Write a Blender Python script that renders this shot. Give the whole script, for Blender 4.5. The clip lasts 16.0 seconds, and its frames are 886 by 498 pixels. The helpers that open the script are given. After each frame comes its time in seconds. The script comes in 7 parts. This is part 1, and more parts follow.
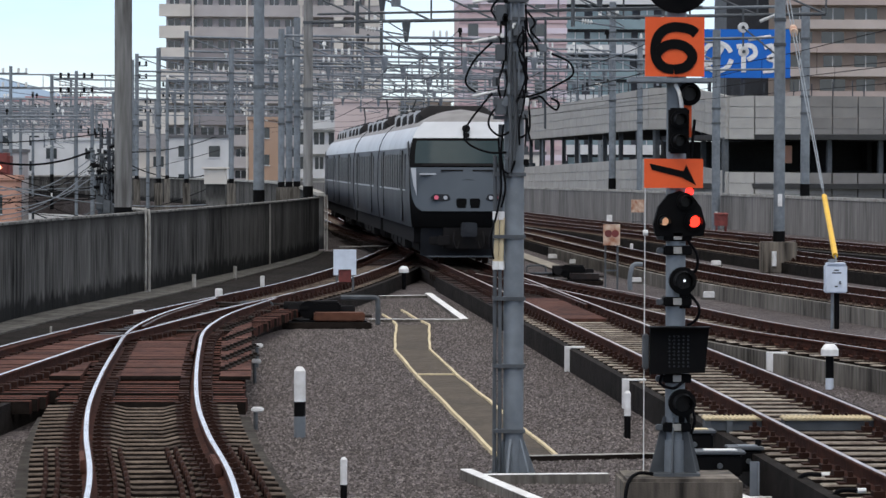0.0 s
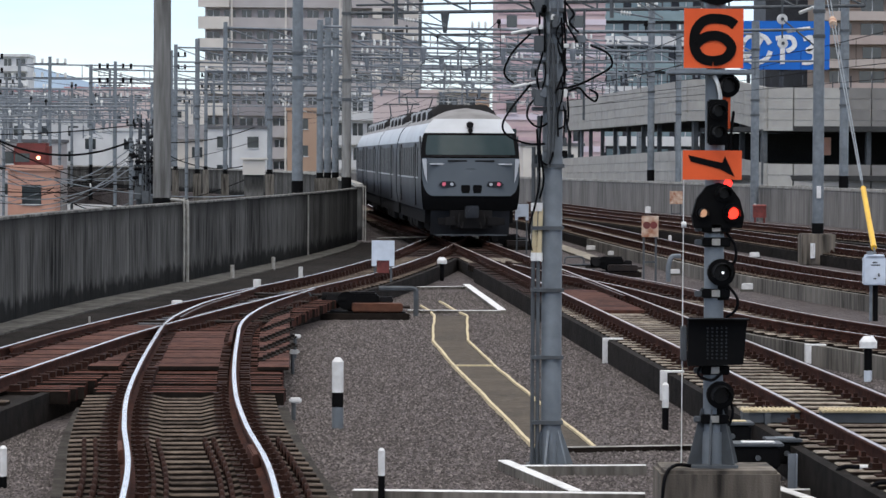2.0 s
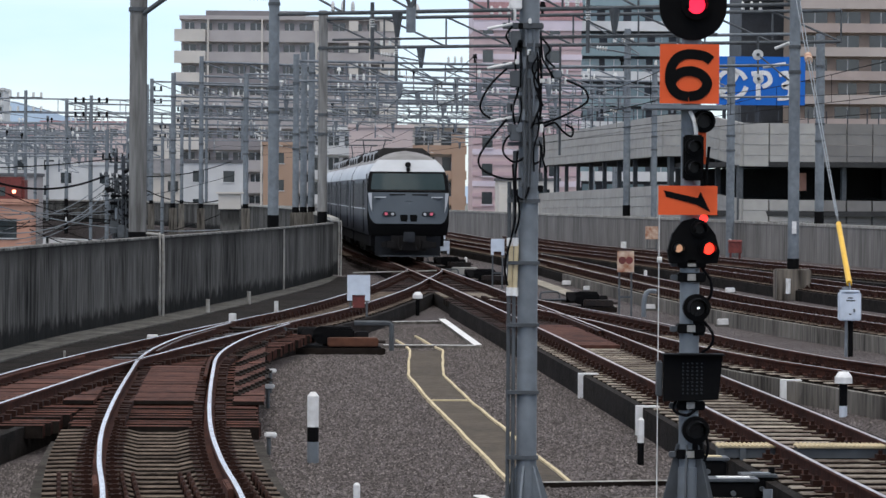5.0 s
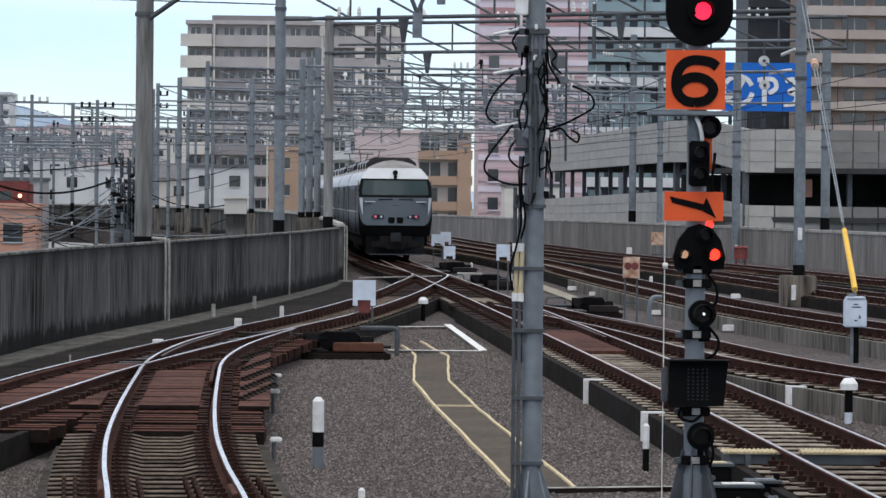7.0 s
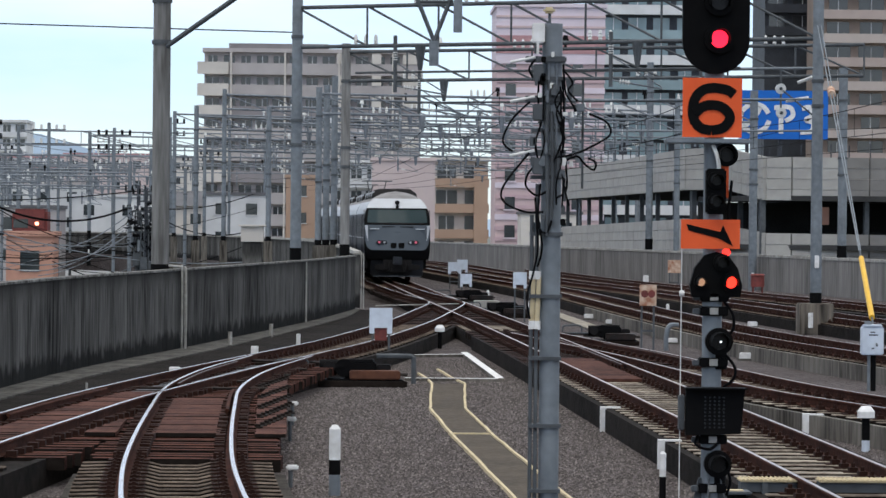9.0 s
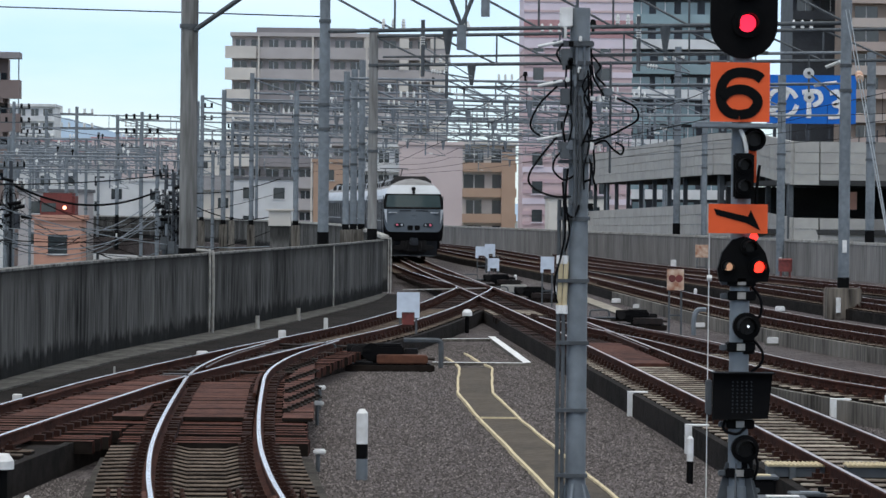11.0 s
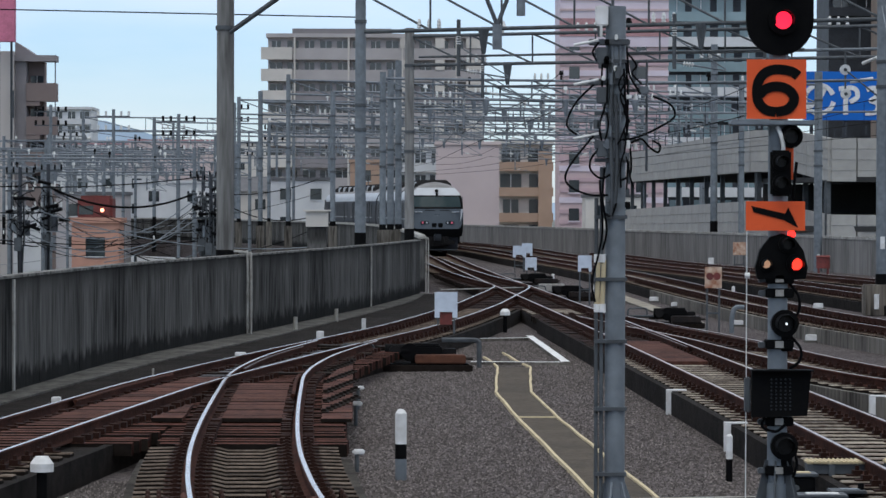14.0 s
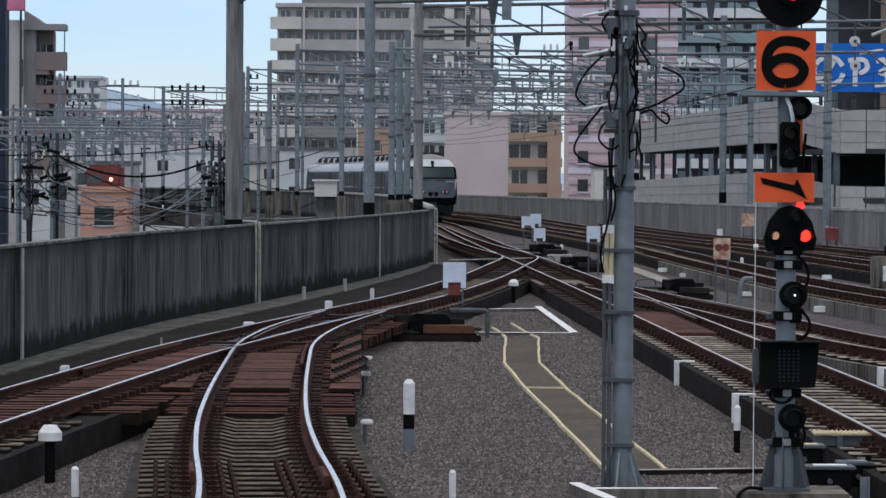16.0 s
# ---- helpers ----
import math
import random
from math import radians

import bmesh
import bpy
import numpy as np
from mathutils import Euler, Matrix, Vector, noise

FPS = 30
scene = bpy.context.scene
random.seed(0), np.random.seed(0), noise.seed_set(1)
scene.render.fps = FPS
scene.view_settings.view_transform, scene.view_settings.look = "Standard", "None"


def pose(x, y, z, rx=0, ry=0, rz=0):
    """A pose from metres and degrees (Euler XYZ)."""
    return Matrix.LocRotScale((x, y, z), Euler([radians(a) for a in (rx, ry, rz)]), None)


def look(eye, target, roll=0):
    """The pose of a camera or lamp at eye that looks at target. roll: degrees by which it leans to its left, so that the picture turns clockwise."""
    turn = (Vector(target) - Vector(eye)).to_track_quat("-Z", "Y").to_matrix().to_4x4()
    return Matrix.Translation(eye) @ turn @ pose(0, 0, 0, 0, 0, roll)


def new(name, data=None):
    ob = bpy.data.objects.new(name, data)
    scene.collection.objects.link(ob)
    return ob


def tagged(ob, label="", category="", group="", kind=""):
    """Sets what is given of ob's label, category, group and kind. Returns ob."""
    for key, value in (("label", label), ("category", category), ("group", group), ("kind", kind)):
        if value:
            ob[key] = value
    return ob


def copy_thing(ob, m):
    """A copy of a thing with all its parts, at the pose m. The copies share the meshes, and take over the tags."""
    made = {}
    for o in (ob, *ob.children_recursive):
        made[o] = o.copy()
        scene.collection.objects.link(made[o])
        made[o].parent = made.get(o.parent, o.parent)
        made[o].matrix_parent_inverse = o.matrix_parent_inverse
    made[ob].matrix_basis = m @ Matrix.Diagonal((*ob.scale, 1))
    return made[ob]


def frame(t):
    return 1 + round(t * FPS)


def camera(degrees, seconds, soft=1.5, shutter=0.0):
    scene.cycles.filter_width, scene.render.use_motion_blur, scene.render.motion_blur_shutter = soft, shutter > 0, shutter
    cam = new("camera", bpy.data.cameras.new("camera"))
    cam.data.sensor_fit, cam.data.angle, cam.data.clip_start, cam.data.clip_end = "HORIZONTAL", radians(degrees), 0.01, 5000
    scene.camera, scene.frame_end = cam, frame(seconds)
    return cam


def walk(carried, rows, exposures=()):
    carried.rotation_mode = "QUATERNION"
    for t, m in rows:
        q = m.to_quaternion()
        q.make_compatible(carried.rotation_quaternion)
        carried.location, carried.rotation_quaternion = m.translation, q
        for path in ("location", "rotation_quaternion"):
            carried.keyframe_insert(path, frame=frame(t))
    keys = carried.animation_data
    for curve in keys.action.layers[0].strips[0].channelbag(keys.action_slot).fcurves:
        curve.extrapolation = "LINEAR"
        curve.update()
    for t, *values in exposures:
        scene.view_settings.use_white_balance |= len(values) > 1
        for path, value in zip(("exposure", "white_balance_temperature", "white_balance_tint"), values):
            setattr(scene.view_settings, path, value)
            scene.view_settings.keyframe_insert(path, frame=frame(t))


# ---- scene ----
# The camera stands still at the platform's end, 2.5 m over the rails (z = 0 is the rail top), and pans by hand.
EYE = (0.0, 0.0, 2.5)
cam = camera(15.14, 16.0)
# seconds, yaw, pitch, roll
ROWS = [
    (0, -1.891, -1.431, -0.155),
    (0.5, -1.503, -1.466, -0.282),
    (1, -1.333, -1.556, -0.263),
    (1.5, -1.107, -1.579, -0.196),
    (2, -1.231, -1.585, -0.271),
    (2.5, -1.359, -1.560, -0.324),
    (3, -1.559, -1.629, -0.384),
    (3.5, -1.666, -1.613, -0.256),
    (4, -1.773, -1.349, -0.240),
    (4.2, -1.742, -1.136, -0.255),
    (6.5, -1.616, -0.927, -0.554),
    (7, -1.546, -0.895, -0.548),
    (7.5, -1.186, -0.733, -0.553),
    (8, -1.051, -0.571, -0.573),
    (8.5, -1.157, -0.390, -0.533),
    (9, -1.260, -0.420, -0.548),
    (9.5, -1.144, -0.609, -0.543),
    (9.7, -1.109, -0.679, -0.679),
    (12, -0.397, -0.709, -0.298),
    (12.5, -0.147, -0.829, -0.249),
    (13, 0.014, -0.888, -0.374),
    (13.5, -0.093, -0.841, -0.257),
    (14, -0.152, -0.703, -0.142),
    (14.5, -0.175, -0.813, -0.219),
    (15, -0.167, -0.898, -0.295),
    (15.5, -0.105, -1.100, -0.329),
    (16, 0.000, -1.214, -0.350),
]
EXPOSURES = [(0.0, 0.02, 6300, 10), (1.0, 0.12, 6300, 10), (2.5, 0.1, 6300, 10), (3.0, 0.0, 6250, 10), (3.5, -0.04, 6250, 10), (4.2, 0.02, 6250, 10), (6.5, -0.09, 6250, 9), (7.0, 0.0, 6250, 9), (8.0, -0.22, 6200, 7), (9.0, 0.0, 6250, 8), (9.7, 0.06, 6200, 7), (12.5, -0.27, 6020, 6), (16.0, -0.32, 5980, 9)]
walk(cam, [(t, pose(*EYE, 90 + pitch, roll, yaw)) for t, yaw, pitch, roll in ROWS], EXPOSURES)


# ---- light ----
def make_light():
    world = bpy.data.worlds.new("sky")
    scene.world = world
    world.use_nodes = True
    n, l = world.node_tree.nodes, world.node_tree.links
    n.clear()
    sky = n.new("ShaderNodeTexSky")
    sky.sky_type, sky.sun_disc = "NISHITA", False
    sky.sun_elevation, sky.sun_rotation = radians(56), radians(200)
    sky.air_density, sky.dust_density, sky.ozone_density = 1.0, 0.3, 2.0
    coord = n.new("ShaderNodeTexCoord")
    stretch = n.new("ShaderNodeMapping")
    stretch.inputs["Scale"].default_value = (1.6, 1.6, 6.0)
    cloud = n.new("ShaderNodeTexNoise")
    cloud.inputs["Scale"].default_value, cloud.inputs["Detail"].default_value = 2.2, 7
    ramp = n.new("ShaderNodeValToRGB")
    ramp.color_ramp.elements[0].position, ramp.color_ramp.elements[1].position = 0.42, 0.8
    mix = n.new("ShaderNodeMixRGB")
    mix.inputs[2].default_value = (9.6, 9.5, 9.5, 1)
    back, out = n.new("ShaderNodeBackground"), n.new("ShaderNodeOutputWorld")
    back.inputs["Strength"].default_value = 0.13
    l.new(coord.outputs["Generated"], stretch.inputs["Vector"])
    l.new(stretch.outputs[0], cloud.inputs["Vector"])
    # the cloud closes overhead and opens towards the horizon
    split, cover = n.new("ShaderNodeSeparateXYZ"), n.new("ShaderNodeMath")
    cover.operation = "MULTIPLY_ADD"
    cover.inputs[1].default_value = 0.45
    l.new(coord.outputs["Generated"], split.inputs[0])
    l.new(split.outputs["Z"], cover.inputs[0])
    l.new(cloud.outputs["Fac"], cover.inputs[2])
    l.new(cover.outputs[0], ramp.inputs[0])
    l.new(ramp.outputs[0], mix.inputs[0])
    tint = n.new("ShaderNodeMixRGB")
    tint.blend_type = "MULTIPLY"
    tint.inputs[0].default_value, tint.inputs[2].default_value = 1.0, (0.885, 1.0, 1.29, 1)
    l.new(sky.outputs[0], tint.inputs[1])
    l.new(tint.outputs[0], mix.inputs[1])
    l.new(mix.outputs[0], back.inputs["Color"])
    l.new(back.outputs[0], out.inputs[0])
    sun = new("sun", bpy.data.lights.new("sun", "SUN"))
    sun.data.energy, sun.data.angle, sun.data.color = 1.3, radians(35), (1.0, 0.93, 0.84)
    sun.matrix_basis = look((0, 0, 80), (12, 34, 0))


make_light()


# ---- materials ----
def mat(name, base, rough=0.7, metal=0.0, other=None, grain=8.0, stain=0.7, bump=0.0, bump_scale=60.0, streak=False, spread=0.0, spec=0.25, moss=0.0):
    """A surface with a base colour, a second colour in patches at two scales, and fine relief."""
    m = bpy.data.materials.new(name)
    m.use_nodes = True
    n, l = m.node_tree.nodes, m.node_tree.links
    bsdf = n["Principled BSDF"]
    bsdf.inputs["Metallic"].default_value = metal
    bsdf.inputs["Specular IOR Level"].default_value = spec
    coord = n.new("ShaderNodeTexCoord")
    other = other or tuple(c * 0.65 for c in base)
    info = n.new("ShaderNodeObjectInfo")
    away = n.new("ShaderNodeVectorMath")
    away.operation = "MULTIPLY_ADD"
    away.inputs[1].default_value = (37.0, 53.0, 0.0)
    l.new(info.outputs["Random"], away.inputs[0])
    l.new(coord.outputs["Object"], away.inputs[2])
    place = away.outputs[0]
    if streak:
        mapping = n.new("ShaderNodeMapping")
        mapping.inputs["Scale"].default_value = (1, 1, 0.1)
        l.new(place, mapping.inputs["Vector"])
        wide = mapping.outputs[0]
    else:
        wide = place
    big, fine = n.new("ShaderNodeTexNoise"), n.new("ShaderNodeTexNoise")
    big.inputs["Scale"].default_value, big.inputs["Detail"].default_value = stain, 5
    fine.inputs["Scale"].default_value, fine.inputs["Detail"].default_value = grain, 4
    l.new(wide, big.inputs["Vector"])
    l.new(wide if streak else place, fine.inputs["Vector"])
    both = n.new("ShaderNodeMath")
    both.operation = "MULTIPLY_ADD"
    both.inputs[1].default_value, both.inputs[2].default_value = 0.5, 0.0
    add = n.new("ShaderNodeMath")
    add.operation = "MULTIPLY_ADD"
    add.inputs[1].default_value = 0.5
    l.new(big.outputs["Fac"], both.inputs[0])
    l.new(fine.outputs["Fac"], add.inputs[0])
    l.new(both.outputs[0], add.inputs[2])
    ramp = n.new("ShaderNodeValToRGB")
    ramp.color_ramp.elements[0].position, ramp.color_ramp.elements[1].position = 0.36, 0.64
    ramp.color_ramp.elements[0].color, ramp.color_ramp.elements[1].color = (*other, 1), (*base, 1)
    l.new(add.outputs[0], ramp.inputs[0])
    colour = ramp.outputs[0]
    if moss:
        # a dark moss line that climbs unevenly from the foot
        ragged, parts, height, edge, green = (n.new("ShaderNode" + k) for k in ("TexNoise", "SeparateXYZ", "Math", "MapRange", "MixRGB"))
        ragged.inputs["Scale"].default_value, ragged.inputs["Detail"].default_value = 3.4, 4
        blot = n.new("ShaderNodeMapping")
        blot.inputs["Scale"].default_value = (1, 1, 0.55)
        l.new(place, blot.inputs["Vector"])
        l.new(blot.outputs[0], ragged.inputs["Vector"])
        l.new(coord.outputs["Object"], parts.inputs[0])
        height.operation = "MULTIPLY_ADD"
        height.inputs[1].default_value = -0.75
        l.new(ragged.outputs["Fac"], height.inputs[0])
        l.new(parts.outputs["Z"], height.inputs[2])
        edge.inputs["From Min"].default_value, edge.inputs["From Max"].default_value = -1.05 + moss - 0.11, -1.05 + moss + 0.09
        edge.inputs["To Min"].default_value, edge.inputs["To Max"].default_value = 0.9, 0.0
        l.new(height.outputs[0], edge.inputs["Value"])
        green.inputs[2].default_value = (0.011, 0.0112, 0.011, 1)
        l.new(edge.outputs[0], green.inputs[0])
        l.new(colour, green.inputs[1])
        colour = green.outputs[0]
        # short black drips under the coping
        drop, rim, wet = (n.new("ShaderNode" + k) for k in ("Math", "MapRange", "MixRGB"))
        drop.operation = "MULTIPLY_ADD"
        drop.inputs[1].default_value = 1.3
        l.new(fine.outputs["Fac"], drop.inputs[0])
        l.new(parts.outputs["Z"], drop.inputs[2])
        rim.inputs["From Min"].default_value, rim.inputs["From Max"].default_value = 1.72, 2.05
        rim.inputs["To Min"].default_value, rim.inputs["To Max"].default_value = 0.0, 0.6
        l.new(drop.outputs[0], rim.inputs["Value"])
        wet.inputs[2].default_value = (0.008, 0.008, 0.008, 1)
        l.new(rim.outputs[0], wet.inputs[0])
        l.new(colour, wet.inputs[1])
        colour = wet.outputs[0]
    if spread:
        hsv = n.new("ShaderNodeHueSaturation")
        value = n.new("ShaderNodeMapRange")
        value.inputs["To Min"].default_value, value.inputs["To Max"].default_value = 1 - spread, 1 + spread
        l.new(info.outputs["Random"], value.inputs["Value"])
        l.new(value.outputs[0], hsv.inputs["Value"])
        l.new(colour, hsv.inputs["Color"])
        colour = hsv.outputs[0]
    l.new(colour, bsdf.inputs["Base Color"])
    r = n.new("ShaderNodeMapRange")
    r.inputs["To Min"].default_value, r.inputs["To Max"].default_value = min(1, rough * 1.2), rough * 0.85
    l.new(add.outputs[0], r.inputs["Value"])
    l.new(r.outputs[0], bsdf.inputs["Roughness"])
    if bump:
        relief = n.new("ShaderNodeTexNoise")
        relief.inputs["Scale"].default_value, relief.inputs["Detail"].default_value = bump_scale, 3
        l.new(place, relief.inputs["Vector"])
        b = n.new("ShaderNodeBump")
        b.inputs["Strength"].default_value, b.inputs["Distance"].default_value = bump, 0.02
        l.new(relief.outputs["Fac"], b.inputs["Height"])
        l.new(b.outputs[0], bsdf.inputs["Normal"])
    return m


def gravel(name, light, dark, rust):
    """Ballast: stones as cells, each with its own grey, with rusty drift in wide patches."""
    m = bpy.data.materials.new(name)
    m.use_nodes = True
    n, l = m.node_tree.nodes, m.node_tree.links
    bsdf = n["Principled BSDF"]
    bsdf.inputs["Roughness"].default_value = 0.95
    bsdf.inputs["Specular IOR Level"].default_value = 0.15
    coord = n.new("ShaderNodeTexCoord")
    cell = n.new("ShaderNodeTexVoronoi")
    cell.inputs["Scale"].default_value = 26.0
    wide = n.new("ShaderNodeTexNoise")
    wide.inputs["Scale"].default_value, wide.inputs["Detail"].default_value = 0.5, 6
    l.new(coord.outputs["Object"], cell.inputs["Vector"])
    l.new(coord.outputs["Object"], wide.inputs["Vector"])
    bw = n.new("ShaderNodeSeparateColor")
    l.new(cell.outputs["Color"], bw.inputs[0])
    stone = n.new("ShaderNodeValToRGB")
    stone.color_ramp.elements[0].color, stone.color_ramp.elements[1].color = (*dark, 1), (*light, 1)
    l.new(bw.outputs[0], stone.inputs[0])
    drift = n.new("ShaderNodeValToRGB")
    drift.color_ramp.elements[0].position, drift.color_ramp.elements[1].position = 0.4, 0.7
    l.new(wide.outputs["Fac"], drift.inputs[0])
    mix = n.new("ShaderNodeMixRGB")
    mix.inputs[2].default_value = (*rust, 1)
    half = n.new("ShaderNodeMath")
    half.operation = "MULTIPLY"
    half.inputs[1].default_value = 0.55
    l.new(drift.outputs[0], half.inputs[0])
    l.new(half.outputs[0], mix.inputs[0])
    l.new(stone.outputs[0], mix.inputs[1])
    l.new(mix.outputs[0], bsdf.inputs["Base Color"])
    b = n.new("ShaderNodeBump")
    b.inputs["Strength"].default_value, b.inputs["Distance"].default_value = 1.0, 0.05
    b.invert = True
    l.new(cell.outputs["Distance"], b.inputs["Height"])
    l.new(b.outputs[0], bsdf.inputs["Normal"])
    return m


def glow(name, colour, strength):
    m = bpy.data.materials.new(name)
    m.use_nodes = True
    bsdf = m.node_tree.nodes["Principled BSDF"]
    bsdf.inputs["Base Color"].default_value = (*[c * 0.3 for c in colour], 1)
    bsdf.inputs["Emission Color"].default_value = (*colour, 1)
    bsdf.inputs["Emission Strength"].default_value = strength
    return m


M_BALLAST = gravel("ballast", (0.188, 0.162, 0.159), (0.034, 0.029, 0.0283), (0.058, 0.045, 0.042))
def stones(name):
    m = bpy.data.materials.new(name)
    m.use_nodes = True
    n, l = m.node_tree.nodes, m.node_tree.links
    geo, ramp = n.new("ShaderNodeNewGeometry"), n.new("ShaderNodeValToRGB")
    ramp.color_ramp.elements[0].color, ramp.color_ramp.elements[1].color = (0.04, 0.034, 0.0325, 1), (0.225, 0.197, 0.188, 1)
    ramp.color_ramp.elements.new(0.7).color = (0.094, 0.083, 0.078, 1)
    bsdf = n["Principled BSDF"]
    bsdf.inputs["Roughness"].default_value, bsdf.inputs["Specular IOR Level"].default_value = 0.95, 0.1
    l.new(geo.outputs["Random Per Island"], ramp.inputs[0])
    l.new(ramp.outputs[0], bsdf.inputs["Base Color"])
    return m


M_STONE = stones("loose_stone")
M_TROUGH = mat("trough_concrete", (0.145, 0.138, 0.122), 0.95, other=(0.03, 0.027, 0.023), grain=6, stain=1.6, bump=0.2, spread=0.15)
M_CITY = mat("city_ground", (0.2, 0.2, 0.19), 0.95, other=(0.11, 0.12, 0.1), grain=0.2, stain=0.02)
M_BED = mat("bed_concrete", (0.025, 0.021, 0.0185), 0.95, other=(0.009, 0.0078, 0.007), grain=5, stain=0.8, bump=0.4, spec=0.06)
M_CURB = mat("curb_concrete", (0.21, 0.192, 0.166), 0.95, other=(0.028, 0.024, 0.02), grain=11, stain=0.7, bump=0.3, streak=True)
M_LEDGE = mat("ledge_concrete", (0.06, 0.053, 0.045), 0.95, other=(0.02, 0.017, 0.014), grain=5, stain=1.2, bump=0.3, spec=0.1)
M_WALL = mat("wall_concrete", (0.142, 0.139, 0.132), 0.95, other=(0.012, 0.0118, 0.0115), grain=8.0, stain=0.7, bump=0.2, bump_scale=30, streak=True, spec=0.04, moss=0.56)
M_COPE = mat("stained_coping", (0.25, 0.245, 0.23), 0.95, other=(0.03, 0.029, 0.027), grain=6, stain=2.2, bump=0.2, spec=0.1)
M_WALL_R = mat("far_wall_concrete", (0.25, 0.24, 0.226), 0.95, other=(0.105, 0.1, 0.094), grain=6.0, stain=0.6, bump=0.2, bump_scale=30, streak=True)
M_CAP = mat("coping_concrete", (0.42, 0.41, 0.38), 0.9, other=(0.2, 0.19, 0.17), grain=6, stain=1.0, bump=0.2)
M_SLAB = mat("dirty_slab", (0.33, 0.3, 0.245), 0.95, other=(0.15, 0.13, 0.1), grain=4, stain=1.2, bump=0.2)
M_RUST = mat("rail_rust", (0.07, 0.026, 0.016), 0.9, other=(0.022, 0.009, 0.0065), grain=14, stain=1.5, bump=0.2, spec=0.1)
M_STEEL = mat("rail_steel", (0.88, 0.865, 0.84), 0.25, 1.0, other=(0.68, 0.665, 0.65), grain=3, stain=0.8)
M_WORN = mat("worn_rail_top", (0.62, 0.58, 0.55), 0.33, 0.9, other=(0.36, 0.3, 0.27), grain=3, stain=0.6)
M_TIMBER = mat("timber", (0.1, 0.041, 0.029), 0.9, other=(0.026, 0.011, 0.008), grain=9, stain=1.3, bump=0.3, spread=0.25, spec=0.06)
M_BOARD = mat("boards", (0.112, 0.05, 0.037), 0.9, other=(0.035, 0.0175, 0.0135), grain=7, stain=1.0, bump=0.2, spread=0.12, spec=0.08)
M_SLEEPER = mat("sleeper", (0.155, 0.121, 0.094), 0.9, other=(0.03, 0.022, 0.017), grain=10, stain=1.6, bump=0.3, spread=0.3, spec=0.08)
M_SLEEPER_C = mat("dry_sleeper", (0.3, 0.262, 0.21), 0.9, other=(0.06, 0.04, 0.031), grain=10, stain=1.6, bump=0.3, spread=0.3)
M_BLOCK = mat("stained_block", (0.22, 0.19, 0.155), 0.95, other=(0.014, 0.012, 0.01), grain=6, stain=3.6, bump=0.3, streak=True)
# Near-black brown: gap shade painted on plank sides; also a few dark parts.
M_SHADE_BROWN = mat("shade_brown", (0.022, 0.0175, 0.0145), 0.95, other=(0.009, 0.007, 0.006), grain=10, stain=1.6, spec=0.03)
M_TIMBER_D = mat("greasy_timber", (0.04, 0.019, 0.0145), 0.85, other=(0.013, 0.0075, 0.006), grain=9, stain=1.0, bump=0.3, spread=0.25, spec=0.1)
M_GREASE = mat("greased_steel", (0.012, 0.011, 0.0105), 0.45, 0.3, other=(0.03, 0.02, 0.016), grain=8, stain=2.0)
M_TIMBER_S = mat("timber_end", (0.062, 0.024, 0.017), 0.95, other=(0.016, 0.0065, 0.005), grain=9, stain=1.3, spec=0.03)
M_CLIP = mat("fastening", (0.034, 0.0155, 0.011), 0.85, 0.0, other=(0.02, 0.0095, 0.007), spec=0.1)
M_GALV = mat("galvanised_steel", (0.21, 0.235, 0.255), 0.6, 0.2, other=(0.13, 0.145, 0.16), grain=6, stain=1.2)
# Pale blue-grey steel; on far gantries the paleness is painted haze.
M_GALV_F = mat("pale_hazy_steel", (0.24, 0.262, 0.287), 0.7, 0.1, other=(0.12, 0.135, 0.152), grain=3, stain=0.5)
M_GALV_D = mat("dull_steel", (0.1, 0.11, 0.118), 0.65, 0.2, other=(0.06, 0.065, 0.07), grain=5, stain=0.8)
M_CONC_POLE = mat("concrete_pole", (0.26, 0.258, 0.25), 0.9, other=(0.085, 0.081, 0.076), grain=9, stain=0.9, bump=0.15, streak=True)
M_BLACK = mat("black_paint", (0.0045, 0.0045, 0.005), 0.6, other=(0.007, 0.007, 0.007), grain=12, spec=0.03)
M_RUBBER = mat("black_cable", (0.005, 0.005, 0.006), 0.7, spec=0.05)
M_WHITE = mat("white_paint", (0.78, 0.78, 0.77), 0.6, other=(0.55, 0.54, 0.52), grain=9, stain=3)
M_ORANGE = mat("orange_plate", (0.78, 0.115, 0.028), 0.55, other=(0.66, 0.09, 0.022), grain=5, stain=2)
M_YELLOW = mat("yellow_plastic", (0.75, 0.45, 0.03), 0.5, other=(0.6, 0.35, 0.03))
M_CREAM = mat("cream_line", (0.62, 0.52, 0.33), 0.85, other=(0.42, 0.35, 0.22), grain=9, stain=2)
M_MAT = mat("walkway_mat", (0.086, 0.067, 0.046), 0.9, other=(0.044, 0.035, 0.026), grain=8, stain=1.0, bump=0.3)
M_RUSTBEAM = mat("rust_brown_steel", (0.12, 0.05, 0.028), 0.85, other=(0.06, 0.025, 0.016), grain=6, stain=2)
M_PALEBLUE = mat("pale_box_paint", (0.62, 0.68, 0.76), 0.5, other=(0.5, 0.55, 0.62), grain=7, stain=2)
M_REDBOX = mat("dark_red_paint", (0.2, 0.05, 0.045), 0.7, other=(0.1, 0.035, 0.03))
M_RUSTSIGN = mat("rusty_plate", (0.62, 0.5, 0.38), 0.8, other=(0.28, 0.1, 0.05), grain=6, stain=4)
M_INSUL = mat("insulator", (0.72, 0.72, 0.7), 0.3, other=(0.55, 0.55, 0.53))
